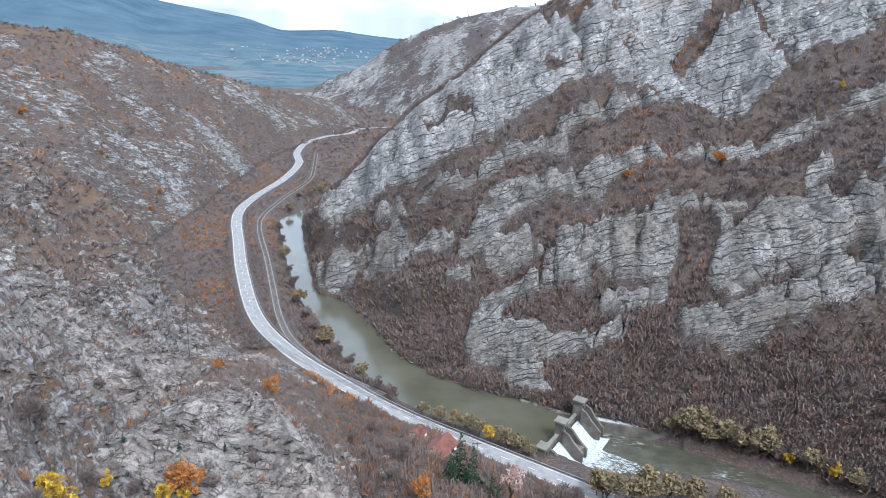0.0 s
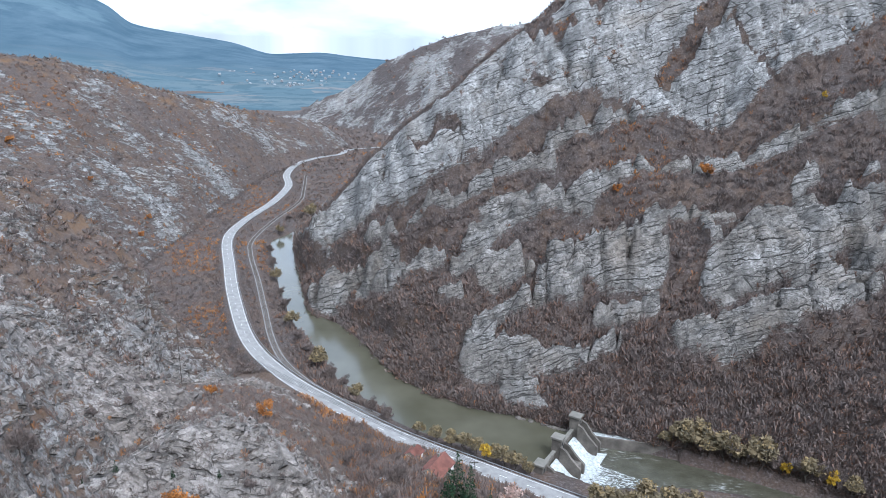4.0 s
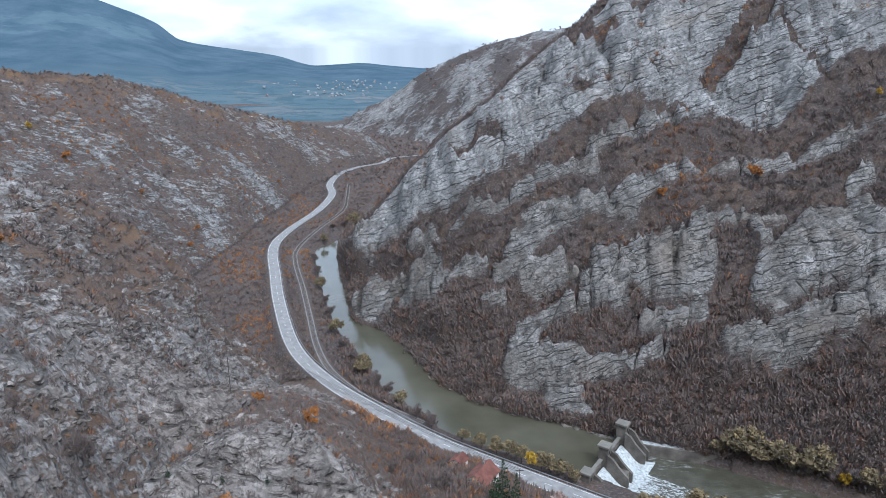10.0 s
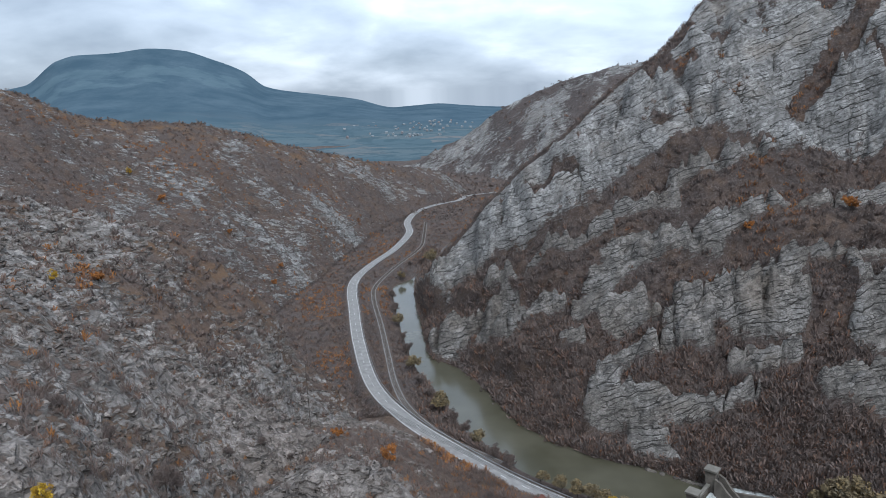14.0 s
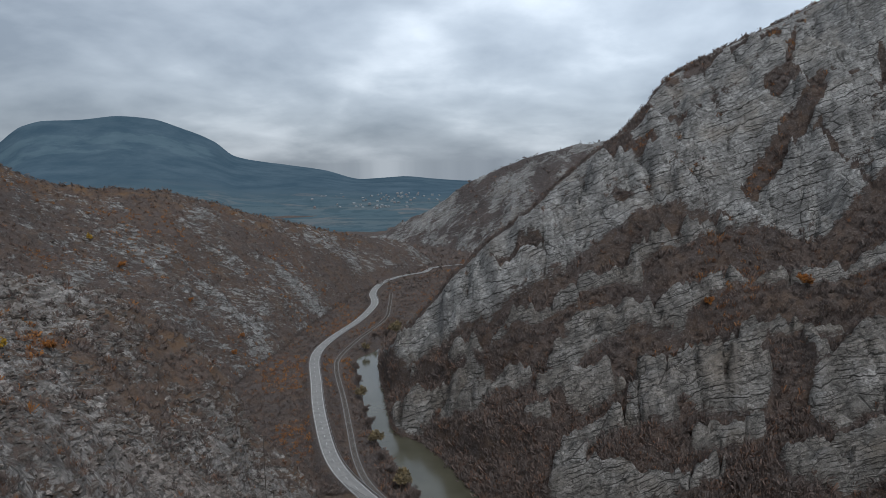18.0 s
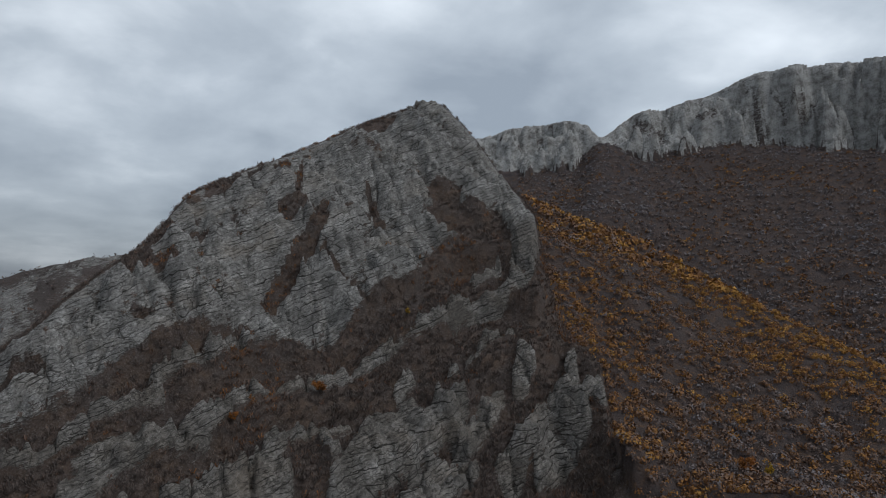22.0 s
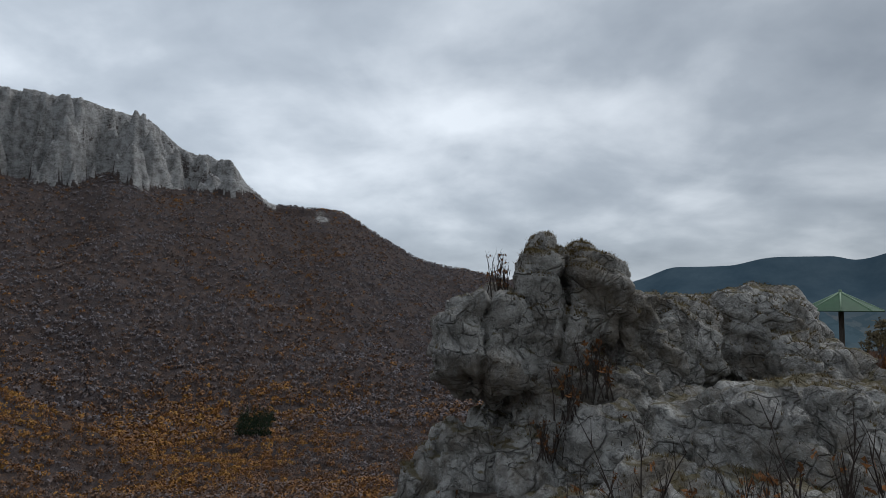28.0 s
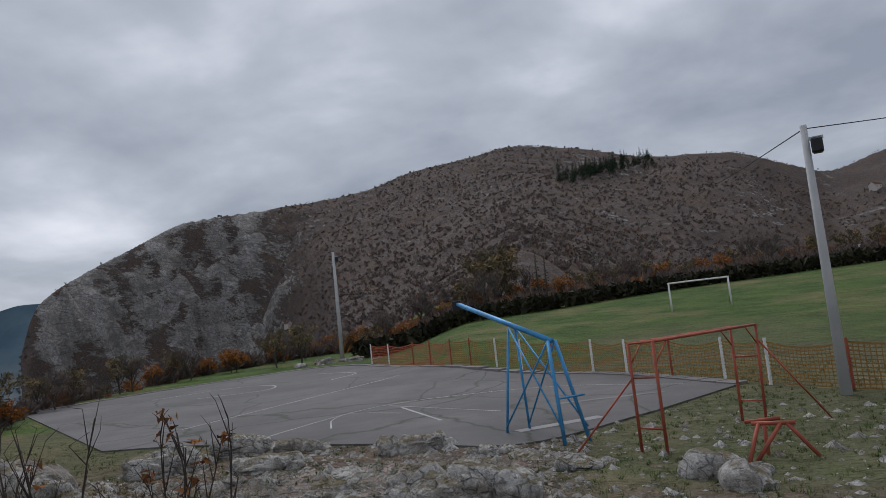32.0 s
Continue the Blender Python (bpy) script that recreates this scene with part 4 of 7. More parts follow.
MAT_TWIGS = leaf_material("bare_twigs", (0.0, (0.125, 0.106, 0.098)), (0.45, (0.175, 0.140, 0.124)), (0.75, (0.200, 0.142, 0.116)), (0.93, (0.25, 0.125, 0.068)), (1.0, (0.36, 0.165, 0.06)))
# the low tints are bare crowns lightened to grey by painted distance haze
MAT_WOODS = leaf_material("hazy_autumn_woods", (0.0, (0.230, 0.212, 0.222)), (0.22, (0.205, 0.166, 0.156)), (0.46, (0.210, 0.130, 0.088)), (0.68, (0.32, 0.155, 0.058)), (0.86, (0.41, 0.205, 0.060)), (1.0, (0.46, 0.255, 0.068)))
MAT_RIVERSIDE = leaf_material("riverside_leaves", (0.0, (0.075, 0.065, 0.050)), (0.4, (0.105, 0.092, 0.066)), (0.75, (0.16, 0.125, 0.065)), (1.0, (0.27, 0.175, 0.065)))
MAT_CONIFER = leaf_material("conifer_needles", (0.0, (0.012, 0.028, 0.016)), (1.0, (0.035, 0.065, 0.03)))
MAT_GOLD = leaf_material("golden_leaves", (0.0, (0.30, 0.17, 0.02)), (1.0, (0.60, 0.40, 0.04)))
MAT_RUST = leaf_material("rusty_leaves", (0.0, (0.20, 0.085, 0.03)), (1.0, (0.42, 0.17, 0.045)))
MAT_OLIVE = leaf_material("fading_leaves", (0.0, (0.135, 0.115, 0.080)), (0.6, (0.19, 0.152, 0.092)), (1.0, (0.30, 0.215, 0.10)))
MAT_PINK = leaf_material("pale_leaves", (0.0, (0.38, 0.25, 0.20)), (1.0, (0.55, 0.42, 0.36)))
MAT_TRUNK = plain("bark", (0.085, 0.070, 0.058), 0.95, grain=12, vary=0.4)


def clump_cloud(rng, centres, radius, tall, tint, cards, card):
    """Loose leaf cards in rounded crowns round the centres: points, triangles and one tint a crown."""
    n = len(centres)
    d = rng.normal(size=(n, cards, 3))
    d /= np.linalg.norm(d, axis=2, keepdims=True)
    d *= rng.uniform(0.35, 1.0, (n, cards, 1)) ** 0.6
    lump = 1 + 0.35 * np.sin(d[..., :1] * 5 + rng.uniform(0, 6, (n, 1, 1))) * np.cos(d[..., 1:2] * 4 + rng.uniform(0, 6, (n, 1, 1)))
    p = d * lump * np.stack([radius, radius, tall], 1)[:, None, :] + centres[:, None, :]
    a = rng.normal(size=(n, cards, 3, 3))
    a -= a.mean(2, keepdims=True)
    a *= (card * radius)[:, None, None, None]
    v = (p[:, :, None, :] + a).reshape(-1, 3)
    f = np.arange(len(v)).reshape(-1, 3)
    t = np.repeat(np.clip(tint, 0, 1), cards * 3)
    return v, f, t


def twig_cloud(rng, centres, radius, tall, tint, cards, wide):
    """Leafless bushes: thin sprays of twigs that fan out from the root of each."""
    n = len(centres)
    d = rng.normal(size=(n, cards, 3))
    d[..., 2] = np.abs(d[..., 2]) + 0.15
    d /= np.linalg.norm(d, axis=2, keepdims=True)
    reach = rng.uniform(0.55, 1.15, (n, cards, 1))
    root = centres[:, None] + rng.normal(0, 0.22, (n, cards, 3)) * radius[:, None, None] - np.array([0, 0, 0.5]) * tall[:, None, None]
    tip = centres[:, None] + d * reach * np.stack([radius, radius, tall], 1)[:, None] - np.array([0, 0, 0.25]) * tall[:, None, None]
    side = np.cross(tip - root, rng.normal(size=(n, cards, 3)))
    side *= (wide * radius)[:, None, None] * rng.uniform(0.5, 1.4, (n, cards, 1)) / np.linalg.norm(side, axis=2, keepdims=True)
    v = np.stack([root, tip - side, tip + side], 2).reshape(-1, 3)
    return v, np.arange(len(v)).reshape(-1, 3), np.repeat(np.clip(tint[:, None] + rng.normal(0, 0.05, (n, cards)), 0, 1), 3)


def leaf_caps(rng, centres, radius, tall, tint, cards, card):
    """Domed crowns of overlapping leaf sprays that face outwards, with ragged gaps."""
    n = len(centres)
    d = rng.normal(size=(n, cards, 3))
    d[..., 2] = np.abs(d[..., 2]) - 0.25
    d /= np.linalg.norm(d, axis=2, keepdims=True)
    face = d + rng.normal(0, 0.35, (n, cards, 3))
    face /= np.linalg.norm(face, axis=2, keepdims=True)
    u = np.cross(face, rng.normal(size=(n, cards, 3)))
    u /= np.linalg.norm(u, axis=2, keepdims=True)
    w = np.cross(face, u)
    p = d * rng.uniform(0.6, 1.1, (n, cards, 1)) * np.stack([radius, radius, tall], 1)[:, None] + centres[:, None]
    size = card * radius[:, None, None] * rng.uniform(0.6, 1.3, (n, cards, 1))
    v = np.stack([p + size * (math.cos(k * 2.094) * u + math.sin(k * 2.094) * w) for k in range(3)], 2).reshape(-1, 3)
    return v, np.arange(len(v)).reshape(-1, 3), np.repeat(np.clip(tint + rng.normal(0, 0.06, (n, cards)), 0, 1), 3)


def ledge_blocks(rng, centres, size, dip, lean=((0.7, 0.6, 0.3), (1.5, 1.1, 0.8))):
    """Broken blocks of bedded rock, half sunk in the slope and tilted with the beds."""
    box = np.array([(a, b, c) for a in (-1, 1) for b in (-1, 1) for c in (-1, 1)], float)
    quads = np.array([(0, 1, 3, 2), (4, 6, 7, 5), (0, 4, 5, 1), (2, 3, 7, 6), (0, 2, 6, 4), (1, 5, 7, 3)])
    n = len(centres)
    p = box[None] * rng.uniform(0.55, 1.1, (n, 8, 3)) * (size[:, None] * rng.uniform(*lean, (n, 3)))[:, None]
    a = rng.normal(0.3, 0.5, n)[:, None]
    d = (dip + rng.normal(0, 0.12, n))[:, None]
    x, z = p[..., 0] * np.cos(d) - p[..., 2] * np.sin(d), p[..., 0] * np.sin(d) + p[..., 2] * np.cos(d)
    y = p[..., 1]
    q = np.stack([x * np.cos(a) - y * np.sin(a), x * np.sin(a) + y * np.cos(a), z], -1) + centres[:, None]
    return q.reshape(-1, 3), (np.arange(n)[:, None, None] * 8 + quads[None]).reshape(-1, 4), n * 8


def block_object(name, v, f, dry, label):
    me = sheet(name, v, f, MAT_GROUND, False)
    for key, val in (("rock", 1.0), ("dry", dry), ("left", 1.0 if dry else 0.0), ("weather", 0.0 if dry else 0.4)):
        me.attributes.new(key, "FLOAT", "POINT").data.foreach_set("value", np.full(len(v), val, np.float32))
    return tagged(new(name, me), label, "rocks", kind="stuff")


def build_blocks():
    rng = np.random.default_rng(61)
    pl, lay, rk = scatter(rng, 16000, -46, 8, 85, 420, lambda a, r, z, k, l, u: np.isin(l, (2, 3, 4)) & (k > 0.45) & (u < k), 0.6)
    r = np.hypot(pl[:, 0], pl[:, 1])
    v, f, _ = ledge_blocks(rng, pl + [0, 0, -0.12], rng.uniform(0.25, 0.9, len(pl)) * (0.5 + r / 220), 0.3)
    block_object("slope_blocks", v, f, 0.6, "pale weathered limestone blocks on the dry slope")


def cloud_object(name, parts, mat, smooth=False):
    v = np.vstack([p[0] for p in parts])
    off = np.cumsum([0] + [len(p[0]) for p in parts[:-1]])
    f = np.vstack([p[1] + o for p, o in zip(parts, off)])
    me = sheet(name, v, f, mat, smooth)
    me.attributes.new("tint", "FLOAT", "POINT").data.foreach_set("value", np.concatenate([p[2] for p in parts]).astype(np.float32))
    return new(name, me)


def scatter(rng, count, az0, az1, r0, r1, keep, power=1.0):
    """Random places in a sector of the plan that keep() accepts, with their height and cover."""
    az = np.radians(rng.uniform(az0, az1, count))
    r = (r0 ** power + rng.uniform(0, 1, count) * (r1 ** power - r0 ** power)) ** (1 / power)
    x, y = r * np.sin(az), r * np.cos(az)
    z, rock, dry, autumn, turf, layer = land(x, y)
    ok = keep(np.degrees(az), r, z, rock, layer, rng.uniform(0, 1, count))
    if r1 < 1200:
        free = (distance_to(x, y, ROAD_LINE) > 7) & (distance_to(x, y, RAIL_LINE) > 4) & ~inside(x, y, RIVER_LOOP) if r1 > 200 and az0 < 40 else np.ones(count, bool)
        ok &= free
    return np.stack([x, y, z], 1)[ok], layer[ok], rock[ok]


def build_scrub():
    rng = np.random.default_rng(5)
    # left bank: hill, rib and near spur
    pl, lay, rk = scatter(rng, 24000, -46, -5, 250, 1060, lambda a, r, z, k, l, u: (l != 6) & (z > 2) & (u > k * 1.1 - 0.1) & np.isin(l, (0, 1, 2, 3, 12)), 0.5)
    s = rng.uniform(0.8, 2.2, len(pl))
    tint = rng.beta(2.0, 2.6, len(pl)) + 0.38 * (smooth_noise(pl[:, 0] / 45, pl[:, 1] / 45, 0 * pl[:, 0], 13) > 0.28)
    a = twig_cloud(rng, pl + [0, 0, 0.6], s * 1.25, s * 1.3, tint, 15, 0.11)
    tagged(cloud_object("hillside_scrub", [a], MAT_TWIGS), "bare brown and russet scrub on the stony hillside", "shrubs", kind="stuff")
    # the great cliff
    pl, lay, rk = scatter(rng, 56000, -12, 46, 285, 730, lambda a, r, z, k, l, u: np.isin(l, (0, 6)) & (z > 0.3) & (u > k * 1.5 - 0.1), -0.6)
    low = pl[:, 2] < 55
    s = rng.uniform(0.9, 2.5, len(pl)) + 0.5 * low
    tint = rng.beta(2.0, 3.0, len(pl)) + 0.28 * (smooth_noise(pl[:, 0] / 40, pl[:, 1] / 40, 0 * pl[:, 0], 17) > 0.3) * ~low + 0.12 * low
    tint = np.where(low, np.minimum(tint, 0.80), tint)
    b = twig_cloud(rng, pl + [0, 0, 0.8], s * 1.25, s * 1.5, tint, 18, 0.085)
    tagged(cloud_object("cliff_scrub", [b], MAT_TWIGS), "leafless brown scrub on the ledges of the cliff", "shrubs", kind="stuff")
    # nearest slope
    pl, lay, rk = scatter(rng, 13000, -44, 26, 75, 245, lambda a, r, z, k, l, u: np.isin(l, (3, 4, 12)) & (u > k * 1.15 - 0.05), 1.0)
    s = 0.35 + 1.5 * rng.beta(1.3, 3.0, len(pl)) + 0.7 * (lay == 12)
    c = twig_cloud(rng, pl + [0, 0, 0.6], s * 1.05, s * 1.5, 0.25 + 0.6 * rng.beta(2.0, 2.4, len(pl)) + 0.35 * (rng.uniform(0, 1, len(pl)) < 0.2), 28, 0.05)
    tagged(cloud_object("slope_brush", [c], MAT_TWIGS), "low bare brush among pale rocks", "shrubs", kind="stuff")
    # hazy spur up the valley, and the valley floor
    pl, lay, rk = scatter(rng, 3500, -13, 12, 900, 1500, lambda a, r, z, k, l, u: np.isin(l, (0, 5)) & (u > k))
    s = rng.uniform(2, 4, len(pl))
    d = clump_cloud(rng, pl + [0, 0, 1], s, s, rng.beta(2, 3, len(pl)), 7, 0.45)
    tagged(cloud_object("valley_woods", [d], MAT_TWIGS), "bare woods along the upper valley", "woods", kind="stuff")


def build_woods():
    rng = np.random.default_rng(8)
    rows = []
    for count, r0, r1, cards, card, lo, hi in ((17000, 230, 720, 26, 0.27, 2.0, 3.8), (34000, 680, 2300, 13, 0.42, 3.2, 5.6)):
        pl, lay, rk = scatter(rng, count, 38, 116, r0, r1, lambda a, r, z, k, l, u: np.isin(l, (7, 8)) & (k < 0.4), 0.9)
        r = np.hypot(pl[:, 0], pl[:, 1])
        az = np.degrees(np.arctan2(pl[:, 0], pl[:, 1]))
        big = smooth_noise(pl[:, 0] / 120, pl[:, 1] / 120, 0 * r, 23) + 0.6 * smooth_noise(pl[:, 0] / 40, pl[:, 1] / 40, 0 * r, 24)
        s = rng.uniform(lo, hi, len(pl))
        # crowns farther off slide towards the grey, haze-coloured end of the tints
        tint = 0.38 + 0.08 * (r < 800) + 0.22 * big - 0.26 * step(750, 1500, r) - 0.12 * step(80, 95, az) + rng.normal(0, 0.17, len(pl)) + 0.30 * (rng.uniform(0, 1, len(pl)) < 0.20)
        tint = np.clip(tint + 0.36 * (az < 66) * np.exp(-((r - line(az, GOLD_SPUR, 2)) / 130) ** 2) * rng.uniform(0.2, 1.3, len(pl)), 0, 1)
        rows.append(leaf_caps(rng, pl + [0, 0, 1.6], s, s * 0.95, tint.reshape(-1, 1), cards, card))
    tagged(cloud_object("autumn_forest", rows, MAT_WOODS), "dense autumn oak forest, brown with orange crowns, painted hazy grey far off", "forest", kind="stuff")
    # brown hill above the shelf
    pl, lay, rk = scatter(rng, 22000, 129, 200, 200, 780, lambda a, r, z, k, l, u: (l == 10) & (u > k * 1.2), 0.7)
    s = rng.uniform(0.7, 1.7, len(pl))
    b = twig_cloud(rng, pl + [0, 0, 0.7], s * 1.3, s * 1.3, rng.beta(2, 3, len(pl)), 10, 0.24)
    tagged(cloud_object("brown_hill_scrub", [b], MAT_TWIGS), "bare scrub over the stony brown hill", "shrubs", kind="stuff")
    # trees along crests
    rows = []
    for pts, a0, a1, n, size in ((CLIFF_CREST, 8, 33, 90, 1.6), (RUSSET_HILL, -44, -8, 260, 2.2), (BROWN_HILL, 150, 196, 140, 1.5), (WHITE_CLIFFS, 76, 98, 120, 3.0)):
        az = rng.uniform(a0, a1, n)
        rc, zc = crest(az, pts)
        rc = rc - rng.uniform(0, 6, n)
        x, y = rc * np.sin(np.radians(az)), rc * np.cos(np.radians(az))
        z = land(x, y)[0]
        s = rng.uniform(0.5, 1.1, n) * size
        rows.append(clump_cloud(rng, np.stack([x, y, z + s * 0.5], 1), s, s, rng.beta(2, 3, n), 9, 0.4))
    tagged(cloud_object("crest_trees", rows, MAT_TWIGS), "thin bare trees along the mountain crests", "trees", kind="stuff")


def tube(bm, a, b, ra, rb, sides=6):
    """A tapered limb from a to b."""
    a, b = Vector(a), Vector(b)
    d = (b - a).normalized()
    u = d.orthogonal().normalized()
    w = d.cross(u)
    rings = []
    for p, rad in ((a, ra), (b, rb)):
        rings.append([bm.verts.new(p + (u * math.cos(k * 2 * math.pi / sides) + w * math.sin(k * 2 * math.pi / sides)) * rad) for k in range(sides)])
    for k in range(sides):
        bm.faces.new((rings[0][k], rings[0][(k + 1) % sides], rings[1][(k + 1) % sides], rings[1][k]))
    bm.faces.new(rings[0][::-1])
    bm.faces.new(rings[1])


def mesh_of(name, bm, mat, smooth=False):
    me = bpy.data.meshes.new(name)
    bmesh.ops.recalc_face_normals(bm, faces=bm.faces)
    bm.to_mesh(me)
    bm.free()
    if smooth:
        me.polygons.foreach_set("use_smooth", [True] * len(me.polygons))
    if mat:
        me.materials.append(mat)
    return me


def part(name, bm, mat, parent, label="", smooth=False):
    ob = new(name, bm if isinstance(bm, bpy.types.Mesh) else mesh_of(name, bm, mat, smooth))
    ob.parent = parent
    if label:
        ob["label"] = label
    return ob


def thing(name, at, label, category, group="", turn=0.0):
    ob = new(name)
    ob.matrix_world = pose(*at, 0, 0, turn)
    return tagged(ob, label, category, group)


def crown_mesh(name, rng, centres, radii, tall, mat, cards, card):
    v, f, t = clump_cloud(rng, np.array(centres, float), np.array(radii, float), np.array(tall, float), rng.uniform(0, 1, len(centres)), cards, card)
    me = sheet(name, v, f, mat, False)
    me.attributes.new("tint", "FLOAT", "POINT").data.foreach_set("value", t.astype(np.float32))
    return me


def broadleaf(seed, high, wide, mat, label, category="tree", name="tree", cards=26, thin=1.0, group="", twiggy=False):
    """A tree with trunk, limbs and a crown of many loose clumps."""
    rng = np.random.default_rng(seed)
    ob = thing(name, (0, 0, 0), label, category, group)
    bm = bmesh.new()
    r0 = 0.022 * high + 0.03
    top = Vector((rng.normal() * 0.06 * high, rng.normal() * 0.06 * high, high * 0.45))
    tube(bm, (0, 0, -0.3), top, r0, r0 * 0.65)
    tips = []
    for k in range(8):
        a = k * 2.4 + rng.uniform(-0.4, 0.4)
        start = Vector((0, 0, -0.3)).lerp(top, rng.uniform(0.55, 1.0))
        end = Vector((math.cos(a) * wide * rng.uniform(0.35, 0.7), math.sin(a) * wide * rng.uniform(0.35, 0.7), high * rng.uniform(0.5, 0.92)))
        tube(bm, start, end, r0 * 0.5, r0 * 0.15, 5)
        tips.append(end)
        for _ in range(3):
            e2 = end + Vector(rng.normal(size=3)) * 0.2 * wide + Vector((0, 0, 0.08 * high))
            tube(bm, start.lerp(end, rng.uniform(0.5, 0.95)), e2, r0 * 0.2, r0 * 0.06, 4)
            tips.append(e2)
    part("trunk", bm, MAT_TRUNK, ob, "dark bare trunk and limbs")
    c = np.array([tuple(t) for t in tips])
    rad = rng.uniform(0.20, 0.36, len(c)) * wide * thin
    if twiggy:
        v, f, t = twig_cloud(rng, c, rad * 1.3, rad * 1.5, rng.uniform(0.1, 0.6, len(c)), cards, 0.05)
        me = sheet("crown", v, f, mat, False)
        me.attributes.new("tint", "FLOAT", "POINT").data.foreach_set("value", t.astype(np.float32))
    else:
        me = crown_mesh("crown", rng, c, rad, rad * 0.85, mat, cards, 0.24)
    part("crown", me, None, ob)
    return ob


def conifer(seed, high, wide, label, name="conifer"):
    rng = np.random.default_rng(seed)
    ob = thing(name, (0, 0, 0), label, "conifer")
    bm = bmesh.new()
    tube(bm, (0, 0, -0.3), (0, 0, high * 0.97), 0.02 * high + 0.03, 0.02)
    part("trunk", bm, MAT_TRUNK, ob)
    c, rad = [], []
    for k in range(46):
        t = (k + 0.5) / 46
        w = wide * (1 - t) ** 0.8 * rng.uniform(0.5, 1.0)
        a = k * 2.39996
        c.append((math.cos(a) * w * 0.6, math.sin(a) * w * 0.6, high * (0.08 + 0.92 * t)))
        rad.append(max(0.10 * wide, w * 0.42))
    rad = np.array(rad)
    part("crown", crown_mesh("crown", rng, c, rad, rad * 0.6, MAT_CONIFER, 22, 0.26), None, ob)
    return ob


def spot(az, el, r0=20.0, r1=1100.0):
    """Where the way at that bearing and angle first meets the ground."""
    r = np.geomspace(r0, r1, 1500)
    a = radians(az)
    z = land(r * math.sin(a), r * math.cos(a))[0]
    hit = np.nonzero(z >= EYE + r * math.tan(radians(el)))[0]
    k = hit[0] if len(hit) else len(r) - 1
    return (float(r[k] * math.sin(a)), float(r[k] * math.cos(a)), float(z[k]))


build_blocks()
build_scrub()
build_woods()


def plant(proto, az, el, size=1.0, turn=0.0, lift=0.0):
    x, y, z = spot(az, el)
    ob = copy_thing(proto, Matrix.Translation((x, y, z + lift)) @ pose(0, 0, 0, 0, 0, turn) @ Matrix.Scale(size, 4))
    return ob


def remove(proto):
    for o in [*proto.children_recursive, proto]:
        bpy.data.objects.remove(o)


